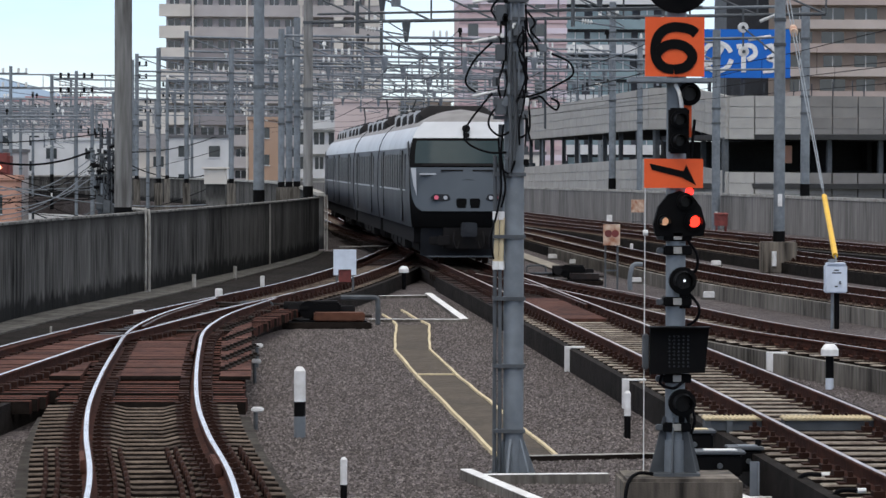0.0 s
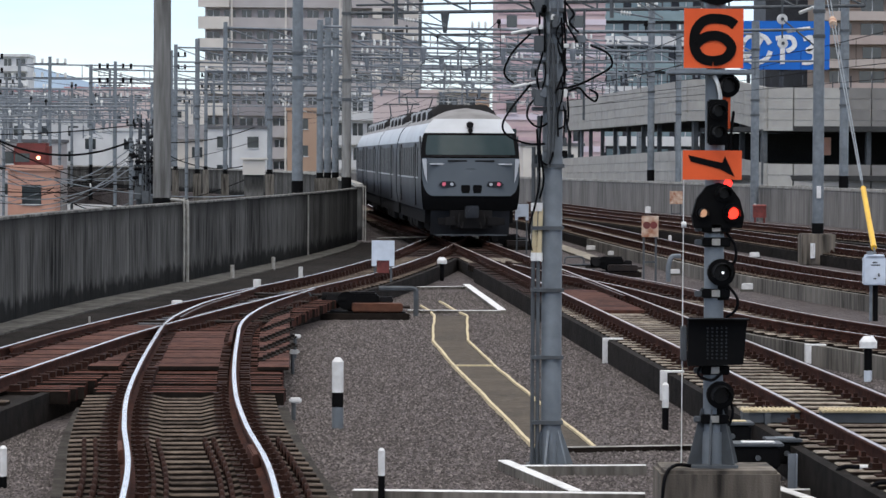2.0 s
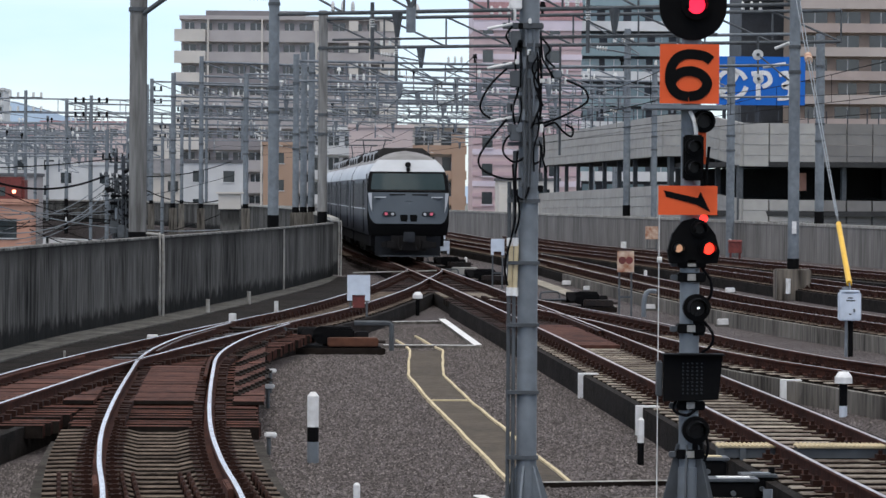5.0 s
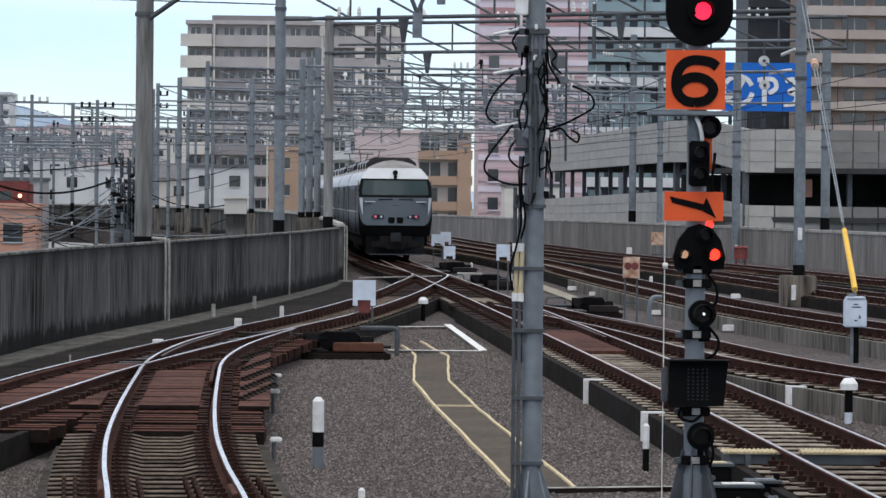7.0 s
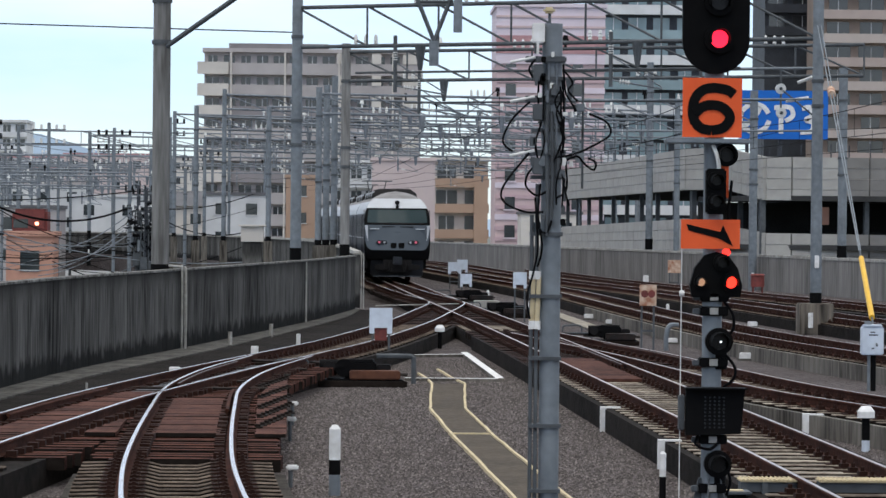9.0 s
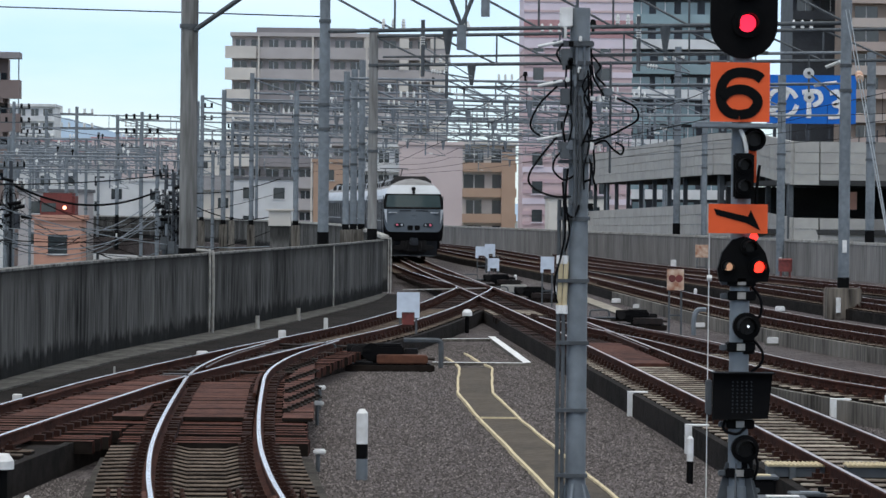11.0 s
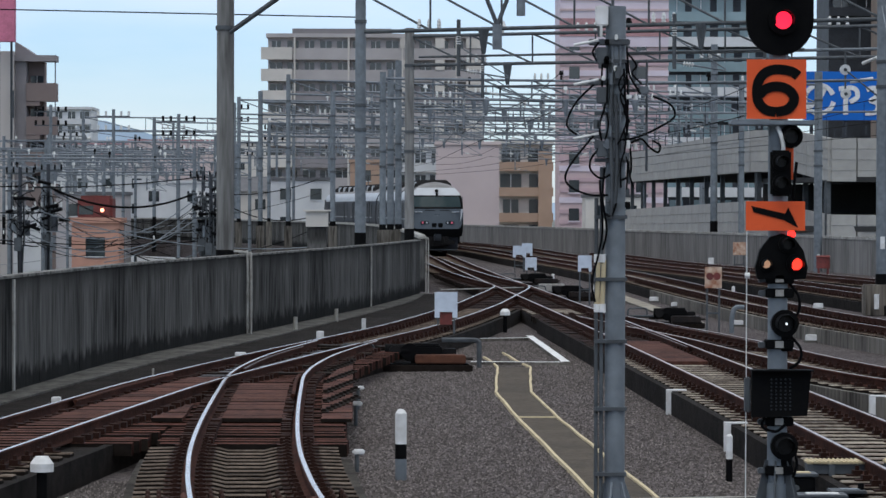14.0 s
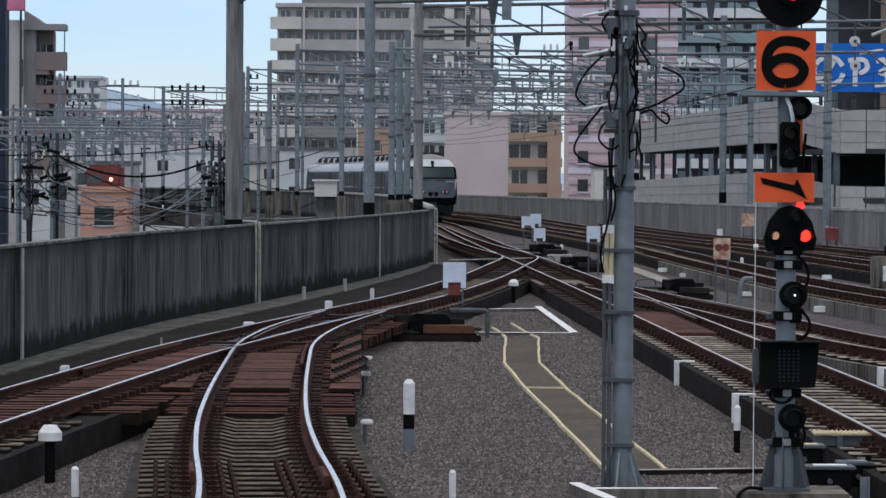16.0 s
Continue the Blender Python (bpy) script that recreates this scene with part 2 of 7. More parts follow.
M_GLASS = mat("dark_glass", (0.03, 0.04, 0.045), 0.08, other=(0.02, 0.025, 0.03), spec=0.8)
M_LENS = mat("dark_lens", (0.006, 0.006, 0.007), 0.25, spec=0.2)
M_RED = glow("red_lamp", (1.0, 0.014, 0.045), 2.4)
M_RED_W = glow("warm_red_lamp", (1.0, 0.028, 0.014), 3.4)
M_RED2 = glow("small_red_lamp", (1.0, 0.03, 0.02), 2.5)
M_AMBER = glow("pale_lamp", (0.9, 0.5, 0.3), 0.55)
M_TAIL = glow("tail_lamp", (1.0, 0.2, 0.3), 0.3)
M_POINT = glow("lamp_point", (0.9, 0.95, 1.0), 1.6)
M_HEAD = glow("headlamp", (1.0, 0.35, 0.2), 5.0)
# train
M_BODY = mat("gunmetal_paint", (0.036, 0.038, 0.046), 0.45, 0.1, other=(0.026, 0.028, 0.034), grain=1.0, stain=0.3, spec=0.18)
M_FACE = mat("blue_grey_paint", (0.078, 0.092, 0.105), 0.4, 0.05, other=(0.066, 0.078, 0.09), grain=1.5, stain=0.6)
M_SILVER = mat("silver_paint", (0.5, 0.52, 0.54), 0.4, 0.2, other=(0.4, 0.41, 0.43), grain=1.5, stain=0.6)
M_ROOF = mat("train_roof", (0.27, 0.26, 0.26), 0.7, other=(0.16, 0.155, 0.15), grain=2, stain=0.6)
M_UNDER = mat("underframe", (0.012, 0.0115, 0.012), 0.85, other=(0.017, 0.016, 0.016), spec=0.06)
M_APRON = mat("plough_paint", (0.024, 0.027, 0.032), 0.5, other=(0.014, 0.015, 0.018), grain=3, stain=1.0)
M_TINT = mat("tinted_glass", (0.02, 0.023, 0.028), 0.35, other=(0.03, 0.034, 0.04), grain=1.0, spec=0.1)
M_WIND = mat("windscreen", (0.022, 0.038, 0.04), 0.2, other=(0.035, 0.05, 0.054), grain=0.8, spec=0.1)


# ---- shapes ----
def box(bm, x0, x1, y0, y1, z0, z1, m=None, slot=0):
    vs = [bm.verts.new((x, y, z)) for z in (z0, z1) for x, y in ((x0, y0), (x1, y0), (x1, y1), (x0, y1))]
    if m is not None:
        for v in vs:
            v.co = m @ v.co
    for f in ((3, 2, 1, 0), (4, 5, 6, 7), (0, 1, 5, 4), (1, 2, 6, 5), (2, 3, 7, 6), (3, 0, 4, 7)):
        bm.faces.new([vs[i] for i in f]).material_index = slot
    return bm


def soft_box(x0, x1, y0, y1, z0, z1, r=0.02):
    bm = box(bmesh.new(), x0, x1, y0, y1, z0, z1)
    bmesh.ops.bevel(bm, geom=bm.edges[:], offset=r, segments=2, affect="EDGES")
    return bm


def rod(bm, a, b, r, r2=None, seg=8, slot=0):
    a, b = Vector(a), Vector(b)
    d = (b - a).normalized()
    side = d.orthogonal().normalized()
    up = d.cross(side)
    r2 = r if r2 is None else r2
    rings = []
    for p, rr in ((a, r), (b, r2)):
        rings.append([bm.verts.new(p + (side * math.cos(i * 2 * math.pi / seg) + up * math.sin(i * 2 * math.pi / seg)) * rr) for i in range(seg)])
    for i in range(seg):
        f = bm.faces.new((rings[0][i], rings[0][(i + 1) % seg], rings[1][(i + 1) % seg], rings[1][i]))
        f.smooth, f.material_index = seg > 6, slot
    bm.faces.new(rings[0][::-1]).material_index = slot
    bm.faces.new(rings[1]).material_index = slot
    return bm


def tube(bm, pts, r, seg=6):
    """A cable through points, rounded by a spline."""
    line = spline(pts, 6)
    rings = []
    for i, p in enumerate(line):
        d = (line[min(i + 1, len(line) - 1)] - line[max(i - 1, 0)]).normalized()
        side = d.cross(Vector((0.31, 0.94, 0.13))).normalized()
        up = d.cross(side)
        rings.append([bm.verts.new(p + (side * math.cos(k * 2 * math.pi / seg) + up * math.sin(k * 2 * math.pi / seg)) * r) for k in range(seg)])
    for a, b in zip(rings, rings[1:]):
        for k in range(seg):
            bm.faces.new((a[k], a[(k + 1) % seg], b[(k + 1) % seg], b[k])).smooth = True
    return bm


def spline(pts, n):
    pts = [Vector(p) for p in pts]
    out = []
    for i in range(len(pts) - 1):
        p0, p1, p2, p3 = pts[max(i - 1, 0)], pts[i], pts[i + 1], pts[min(i + 2, len(pts) - 1)]
        for k in range(n):
            t = k / n
            out.append(0.5 * (2 * p1 + (p2 - p0) * t + (2 * p0 - 5 * p1 + 4 * p2 - p3) * t * t + (3 * p1 - p0 - 3 * p2 + p3) * t ** 3))
    return out + [pts[-1]]


def sweep(bm, line, profile, z=0.0, slots=None, closed=True):
    """A profile of (across, up) carried along a level line of points."""
    rings = []
    for i, p in enumerate(line):
        d = (line[min(i + 1, len(line) - 1)] - line[max(i - 1, 0)]).normalized()
        right = Vector((d.y, -d.x, 0))
        rings.append([bm.verts.new(Vector((p.x, p.y, z)) + right * u + Vector((0, 0, w))) for u, w in profile])
    n = len(profile)
    for a, b in zip(rings, rings[1:]):
        for k in range(n if closed else n - 1):
            f = bm.faces.new((a[k], b[k], b[(k + 1) % n], a[(k + 1) % n]))
            if slots:
                f.material_index = slots[k]
    if closed:
        bm.faces.new(rings[0])
        bm.faces.new(rings[-1][::-1])
    return bm


def part(name, bm, material, parent=None, label="", at=None):
    me = bpy.data.meshes.new(name)
    bmesh.ops.recalc_face_normals(bm, faces=bm.faces[:])
    bm.to_mesh(me)
    bm.free()
    me.set_sharp_from_angle(angle=radians(38))
    for m in material if isinstance(material, (list, tuple)) else (material,):
        me.materials.append(m)
    ob = new(name, me)
    if parent is not None:
        ob.parent = parent
    if at is not None:
        ob.matrix_basis = at
    if label:
        ob["label"] = label
    return ob


def piece(name, me, parent, at):
    ob = new(name, me)
    ob.parent, ob.matrix_basis = parent, at
    return ob


def thing(name, at, label, category, group="", kind=""):
    ob = new(name)
    ob.empty_display_size = 0.2
    ob.matrix_basis = at if isinstance(at, Matrix) else pose(*at)
    return tagged(ob, label, category, group, kind)


def resample(pts, step):
    line = spline([(x, y, 0) for x, y in pts], 24)
    out, left = [line[0]], step
    for a, b in zip(line, line[1:]):
        length = (b - a).length
        while length >= left:
            a = a + (b - a) * (left / length)
            out.append(a.copy())
            length = (b - a).length
            left = step
        left -= length
    return out


def ribbon(pts, half, y0, y1):
    """A flat stroke of even width along (x, z) points, with thickness from y0 to y1."""
    line = spline([(x, 0, z) for x, z in pts], 6)
    bm, rows = bmesh.new(), []
    for i, p in enumerate(line):
        d = (line[min(i + 1, len(line) - 1)] - line[max(i - 1, 0)]).normalized()
        s = Vector((d.z, 0, -d.x)) * half
        rows.append([bm.verts.new((q.x, y, q.z)) for q, y in ((p + s, y0), (p - s, y0), (p - s, y1), (p + s, y1))])
    for a, b in zip(rows, rows[1:]):
        for k in range(4):
            bm.faces.new((a[k], a[(k + 1) % 4], b[(k + 1) % 4], b[k]))
    bm.faces.new(rows[0])
    bm.faces.new(rows[-1][::-1])
    return bm


GROUND = -0.5


# ---- the viaduct ----
def make_ground():
    bm = bmesh.new()
    for x0, x1, y0, y1 in ((-3000, 3000, -3000, 4900),):
        vs = [bm.verts.new(p) for p in ((x0, y0, -8), (x1, y0, -8), (x1, y1, -8), (x0, y1, -8))]
        bm.faces.new(vs)
    tagged(part("ground", bm, M_CITY), "flat grey-green ground of the town below the viaduct", "ground", kind="structure")
    bm = bmesh.new()
    west = [(-8.2, -30), (-8.0, 20), (-7.4, 45), (-6.3, 66), (-4.9, 78), (-3.3, 92), (-0.6, 118), (-1.6, 150), (-3.0, 185), (-5.2, 212), (-10.2, 250), (-21, 296), (-41, 340)]
    east = [(34, -30), (34, 20), (31, 70), (27, 95), (22.1, 134), (17.1, 174), (12.1, 204.5), (9, 228), (5.0, 250), (0.5, 268), (-9, 296), (-24, 330)]
    a, b = [bm.verts.new((x, y, GROUND)) for x, y in west], [bm.verts.new((x, y, GROUND)) for x, y in east]
    bm.faces.new(a + b[::-1])
    bmesh.ops.triangulate(bm, faces=bm.faces[:])
    solid = bmesh.ops.extrude_face_region(bm, geom=bm.faces[:])
    for v in solid["geom"]:
        if isinstance(v, bmesh.types.BMVert):
            v.co.z = -2.0
    tagged(part("viaduct_deck", bm, M_BALLAST), "broad viaduct deck covered in grey crushed-stone ballast", "ballast", kind="structure")


def wall_run(name, pts, top, thick, material, label, joint=4.0, cap=0.12, cope=None, ribs=()):
    """A parapet of panels along a line, with a coping and proud joint ribs."""
    whole = thing(name, (0, 0, 0), label, "wall", kind="structure")
    line = resample(pts, joint)
    for i, (a, b) in enumerate(zip(line, line[1:])):
        d = (b - a).normalized()
        m = Matrix.Translation((a.x, a.y, 0)) @ Matrix.Rotation(math.atan2(d.y, d.x), 4, "Z")
        length = (b - a).length
        bm = box(bmesh.new(), 0.012, length - 0.012, -thick / 2, thick / 2, GROUND, top)
        part("panel", bm, material, whole, at=m)
        bm = box(bmesh.new(), 0.004, length - 0.004, -thick / 2 - 0.03, thick / 2 + 0.03, top + 0.001, top + cap)
        part("coping", bm, cope or M_CAP, whole, at=m)
        if i in ribs or (not ribs and i % 6 == 2):
            s = 1.6 if i == 8 else 0.0
            bm = box(bmesh.new(), s - 0.07, s + 0.07, -thick / 2 - 0.03, -thick / 2 + 0.02, GROUND, top - 0.02)
            part("joint_cover", bm, M_CAP, whole, "pale joint cover strip", at=m)
    return whole


WEST_LINE = [(-8.4, 20), (-7.7, 38), (-6.85, 53.8), (-5.98, 66.2), (-4.48, 78.3), (-1.82, 101.3), (-0.34, 118.6)]


def make_walls():
    wall_run("wall_west", WEST_LINE, 1.36, 0.2, M_WALL,
             "long stained dark concrete parapet wall with vertical black streaks", 4.0, 0.045, M_COPE, (2, 8, 20))
    wall_run("wall_north", [(-0.42, 119.2), (-0.8, 135), (-1.6, 160), (-2.6, 185), (-3.4, 199), (-4.6, 212), (-6.3, 226), (-9.8, 250), (-13.8, 270), (-20.5, 296), (-40, 340), (-75, 390)], 1.4, 0.2, M_WALL,
             "weathered brown-grey concrete parapet beside the curving track", 5.0)
    wall_run("wall_east", [(30, 70), (26.6, 95), (21.8, 134), (16.8, 174), (11.7, 204.6), (8.4, 228), (4.6, 250), (0, 268), (-9.5, 296), (-25, 330)], 1.1, 0.25, M_WALL_R,
             "grey concrete parapet with dark water streaks along the far side", 5.0)


make_ground()
make_walls()


# ---- tracks ----
A = [(-0.95, 18), (-1.33, 26), (-1.72, 31), (-1.98, 35), (-2.2, 40), (-2.4, 46), (-2.5, 50), (-2.44, 53.5), (-2.2, 57.5), (-1.62, 63)]
B = [(-6.4, 14), (-5.65, 26), (-5.02, 34), (-4.2, 43.5), (-3.72, 48.5), (-2.62, 57), (-1.5, 64.5), (-0.55, 71), (0.4, 79.5), (1.2, 88), (1.83, 96.5), (2.3, 103), (2.5, 107.5), (2.32, 112.5), (1.86, 119), (1.36, 127.5), (0.84, 138), (0.35, 150), (-0.15, 164), (-0.4, 171)]
C = [(5.5, 14), (5.05, 27), (4.75, 40), (4.13, 61), (3.62, 77), (3.1, 92), (2.56, 107), (1.83, 127), (1.23, 145.5), (0.58, 168), (0.0, 186), (-0.75, 199), (-1.9, 212), (-3.6, 226), (-7.0, 250), (-10.8, 270), (-17, 296), (-27, 325)]
D = [(12.6, 26), (9.6, 38), (7.68, 47), (6.84, 51), (6.2, 56), (5.4, 65), (4.6, 71.5), (3.85, 78)]
E_ = [(16.5, 40), (12.3, 57), (10.7, 66), (9.3, 80), (8.5, 100), (7.6, 129), (6.3, 152), (4.4, 180), (2.3, 212), (-2.6, 250), (-6.6, 271)]
F_ = [(20, 50), (16.2, 72), (14.2, 87), (13.4, 96.5), (12.3, 114), (10.9, 132), (9.0, 153), (7.2, 180), (5.4, 213), (1.2, 250), (-2.6, 270)]
G_ = [(23.5, 70), (19.4, 90), (17.1, 105), (15.9, 114.6), (13.7, 135), (11.3, 158), (9.4, 190)]
RAIL = [(-0.062, -0.155), (0.062, -0.155), (0.062, -0.142), (0.009, -0.125), (0.009, -0.04), (0.033, -0.03), (0.033, -0.011), (0.022, 0.0), (-0.022, 0.0), (-0.033, -0.011), (-0.033, -0.03), (-0.009, -0.04), (-0.009, -0.125), (-0.062, -0.142)]
RAIL_SLOTS = [0, 0, 0, 0, 0, 0, 0, 1, 0, 0, 0, 0, 0, 0]


def offset_line(line, u):
    out = []
    for i, p in enumerate(line):
        d = (line[min(i + 1, len(line) - 1)] - line[max(i - 1, 0)]).normalized()
        out.append(Vector((p.x + d.y * u, p.y - d.x * u, 0)))
    return out


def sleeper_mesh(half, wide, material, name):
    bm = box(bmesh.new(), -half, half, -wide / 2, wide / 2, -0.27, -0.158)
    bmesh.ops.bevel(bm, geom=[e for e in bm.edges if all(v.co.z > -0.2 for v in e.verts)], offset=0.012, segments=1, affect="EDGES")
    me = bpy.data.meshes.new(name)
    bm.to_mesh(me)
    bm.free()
    # the sides carry the shade between sleepers in their colour
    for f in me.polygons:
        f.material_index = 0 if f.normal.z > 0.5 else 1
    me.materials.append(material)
    me.materials.append(M_SHADE_BROWN)
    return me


def ladder_sleeper():
    """A slim steel-edged sleeper whose rail seats stand higher than its middle."""
    prof = [(-1.08, -0.178), (-0.78, -0.17), (-0.74, -0.158), (-0.4, -0.158), (-0.2, -0.205), (0.2, -0.205), (0.4, -0.158), (0.74, -0.158), (0.78, -0.17), (1.02, -0.178)]
    bm = bmesh.new()
    rows = [[bm.verts.new((x, y, z + dz)) for y, dz in ((-0.085, -0.07), (-0.085, -0.008), (-0.07, 0), (0.07, 0), (0.085, -0.07))] for x, z in prof]
    # slot 1: side faces coloured dark, as the shade between sleepers
    for a, b in zip(rows, rows[1:]):
        for j in range(4):
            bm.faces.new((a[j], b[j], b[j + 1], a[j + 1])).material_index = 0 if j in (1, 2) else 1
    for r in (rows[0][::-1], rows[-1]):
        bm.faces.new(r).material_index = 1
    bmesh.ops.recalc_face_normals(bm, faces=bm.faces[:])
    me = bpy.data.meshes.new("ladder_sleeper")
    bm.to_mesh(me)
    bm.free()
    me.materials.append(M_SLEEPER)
    me.materials.append(M_SHADE_BROWN)
    return me


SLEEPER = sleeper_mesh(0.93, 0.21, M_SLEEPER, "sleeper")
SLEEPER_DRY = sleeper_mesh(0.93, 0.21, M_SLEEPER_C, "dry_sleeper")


def make_track(pts, label, bed_top, skip=(), bed_half=1.35, bed_range=None, step=0.6, curb=None, top=None, tie=None, springs=0.0):
    track = thing("railway_track", (0, 0, 0), label, "track", "tracks of the station throat")
    line = resample(pts, 0.5)
    for u in (-0.566, 0.566):
        part("rail", sweep(bmesh.new(), offset_line(line, u), RAIL, slots=RAIL_SLOTS), (M_RUST, top or M_WORN), track, "rusty rail with a worn top")
    inner = line if not bed_range else [p for p in line if bed_range[0] <= p.y <= bed_range[1]]
    h = bed_half
    prof = [(-h, GROUND - 0.05), (h, GROUND - 0.05), (h, bed_top), (-h, bed_top)]
    part("track_bed", sweep(bmesh.new(), inner, prof), M_BED, track, "dark stained concrete track bed")
    if curb:
        for side in (-1, 1):
            lo, hi = (h - 0.005, h + 0.1) if side > 0 else (-h - 0.1, -h + 0.005)
            run = [p for p in inner if curb[0] <= p.y <= curb[1]]
            part("bed_curb", sweep(bmesh.new(), run, [(lo, GROUND - 0.02), (hi, GROUND - 0.02), (hi, bed_top + 0.03), (lo, bed_top + 0.03)]), curb[2], track)
    clips, arches = bmesh.new(), bmesh.new()
    ties = resample(pts, step)
    for i, p in enumerate(ties[:-1]):
        if any(a <= p.y < b for a, b in skip):
            continue
        d = ties[i + 1] - p
        m = Matrix.Translation((p.x, p.y, 0)) @ Matrix.Rotation(math.atan2(d.y, d.x) - math.pi / 2 + random.uniform(-0.006, 0.006), 4, "Z")
        piece("sleeper", (tie or SLEEPER) if p.y < 100 else SLEEPER, track, m)
        if p.y < 120:
            for u in (-0.566, 0.566):
                box(clips, u - 0.23, u + 0.23, -0.08, 0.08, -0.1575, -0.143, m)
                for s in (-0.12, 0.12):
                    box(clips, u + s - 0.045, u + s + 0.045, -0.075, 0.075, -0.157, -0.10, m)
                    box(clips, u + s - 0.02, u + s + 0.02, -0.02, 0.02, -0.1, -0.055, m)
        if p.y < springs:
            # dark spring clips arched over the sleeper on both sides of each rail
            for u in (-0.93, -0.83, -0.36, -0.26, 0.17, 0.25, 0.74, 0.84):
                tube(arches, [m @ Vector((u, -0.12, -0.16)), m @ Vector((u, -0.07, -0.1)), m @ Vector((u, 0.07, -0.1)), m @ Vector((u, 0.12, -0.16))], 0.022, 5)
    if arches.verts:
        part("clip_hardware", arches, M_CLIP, track, "dark brown spring clips")["kind"] = "stuff"
    if clips.verts:
        part("fastening_hardware", clips, M_CLIP, track)["kind"] = "stuff"
    return track


def outline_plate():
    return soft_box(-0.035, 0.035, -0.5, 0.5, -0.09, 0.03, 0.01)


def nearest_x(line, y):
    return min(line, key=lambda p: abs(p.y - y)).x


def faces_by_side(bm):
    """Material slots of a plank: 0 its top, 1 its ends, 2 its long sides, coloured as gap shade."""
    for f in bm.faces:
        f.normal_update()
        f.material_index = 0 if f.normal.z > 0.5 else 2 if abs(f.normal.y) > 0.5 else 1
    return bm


def make_timbers(left, right, y0, y1, label, step=0.6, wide=0.17, split=0.0, wood=None):
    """The long timbers under a turnout, reaching under both of its tracks."""
    turnout = thing("turnout_timbers", (0, 0, 0), label, "turnout", "turnouts")
    la, lb = resample(left, 0.25), resample(right, 0.25)
    n = int((y1 - y0) / step)
    clips = bmesh.new()
    for i in range(n):
        y = y0 + i * step
        xa, xb = nearest_x(la, y), nearest_x(lb, y)
        if xa > xb:
            xa, xb = xb, xa
        half = (xb - xa) / 2 + (0.98 if wood else 1.12)
        tilt = (nearest_x(la, y + 2) - nearest_x(la, y - 2) + nearest_x(lb, y + 2) - nearest_x(lb, y - 2)) / 8
        m = Matrix.Translation(((xa + xb) / 2, y, -random.choice((0.0, 0.008, 0.016)))) @ Matrix.Rotation(-tilt, 4, "Z")
        spans = [(-half - random.uniform(0, 0.06), half + random.uniform(0, 0.06))]
        if y < split:
            # separate short timbers, with an open pit between the two tracks
            mid = (xb - xa) / 2
            spans = [(spans[0][0], -mid + 1.28 + random.uniform(0, 0.05)), (mid - 0.98 - random.uniform(0, 0.05), spans[0][1])]
        for s0, s1 in spans:
            bm = box(bmesh.new(), s0, s1, -wide, wide, -0.3, -0.157)
            # long sides, and ends of given wood, take the gap-shade colour
            part("timber", faces_by_side(bm), (wood or M_TIMBER, M_SHADE_BROWN if wood else M_TIMBER_S, M_SHADE_BROWN), turnout, at=m)
        for c in (xa, xb):
            for u in (-0.566, 0.566):
                for s in (-0.13, 0.13):
                    x = c - (xa + xb) / 2 + u + s
                    box(clips, x - 0.06, x + 0.06, -0.08, 0.08, -0.156, -0.09, m)
    part("fastening_hardware", clips, M_CLIP, turnout)["kind"] = "stuff"
    return turnout


def stretch(pts, u, y0, y1):
    return [p for p in offset_line(resample(pts, 0.5), u) if y0 <= p.y <= y1]


def make_switch():
    """The blades, guard rails and greasy slide plates of the turnouts."""
    sw = thing("turnout_rails", (0, 0, 0), "dark greasy switch blades and rusty guard rails of the turnouts", "switch rails", "turnouts")
    low = [(u * 0.8, w - 0.012) for u, w in RAIL]
    for pts, u, y0, y1, top in ((A, 0.47, 44.6, 50.8, M_RUST), (B, -0.47, 43.0, 50.5, M_RUST), (A, -0.47, 51.5, 60.5, M_GREASE), (B, 0.47, 52.0, 62.0, M_GREASE),
                                (C, -0.47, 96, 140, M_RUST), (C, 0.47, 96, 128, M_RUST), (D, 0.47, 62, 72, M_GREASE), (C, 0.47, 60, 74, M_GREASE)):
        part("guard_rail" if top is M_RUST else "switch_blade", sweep(bmesh.new(), stretch(pts, u, y0, y1), low, slots=RAIL_SLOTS), (M_RUST, top), sw)
    for k in range(17):
        y = 51.8 + k * 0.6
        xa, xb = nearest_x(resample(A, 0.5), y), nearest_x(resample(B, 0.5), y)
        part("slide_plate", box(bmesh.new(), xb - 0.5, max(xb + 0.5, xa - 0.62), -0.16, 0.16, -0.156, -0.135), M_GREASE, sw, at=pose(0, y, 0))
        if k % 4 == 1:
            part("stretcher_rod", rod(bmesh.new(), (xb - 0.9, y + 0.3, -0.12), (xa + 0.9, y + 0.3, -0.12), 0.022, seg=6), M_GREASE, sw)
    part("stretcher_rod", rod(bmesh.new(), (-2.3, 62.9, -0.1), (0.0, 61.8, -0.1), 0.03, seg=8), M_GREASE, sw)
    part("cross_cable", rod(bmesh.new(), (0.2, 104, -0.05), (2.9, 107.5, -0.05), 0.02, seg=6), M_CAP, sw, "pale cable across the track")
    ledge = thing("bed_ledge", (0, 0, 0), "grey concrete ledges on both sides of the near track bed", "ledge", kind="structure")
    for u0, u1 in ((-1.2, -0.985), (0.985, 1.18)):
        line = [p for p in resample(A, 0.5) if 18 <= p.y <= 37.5]
        part("ledge", sweep(bmesh.new(), line, [(u0, GROUND - 0.02), (u1, GROUND - 0.02), (u1, -0.33), (u0, -0.33)]), M_LEDGE, ledge)


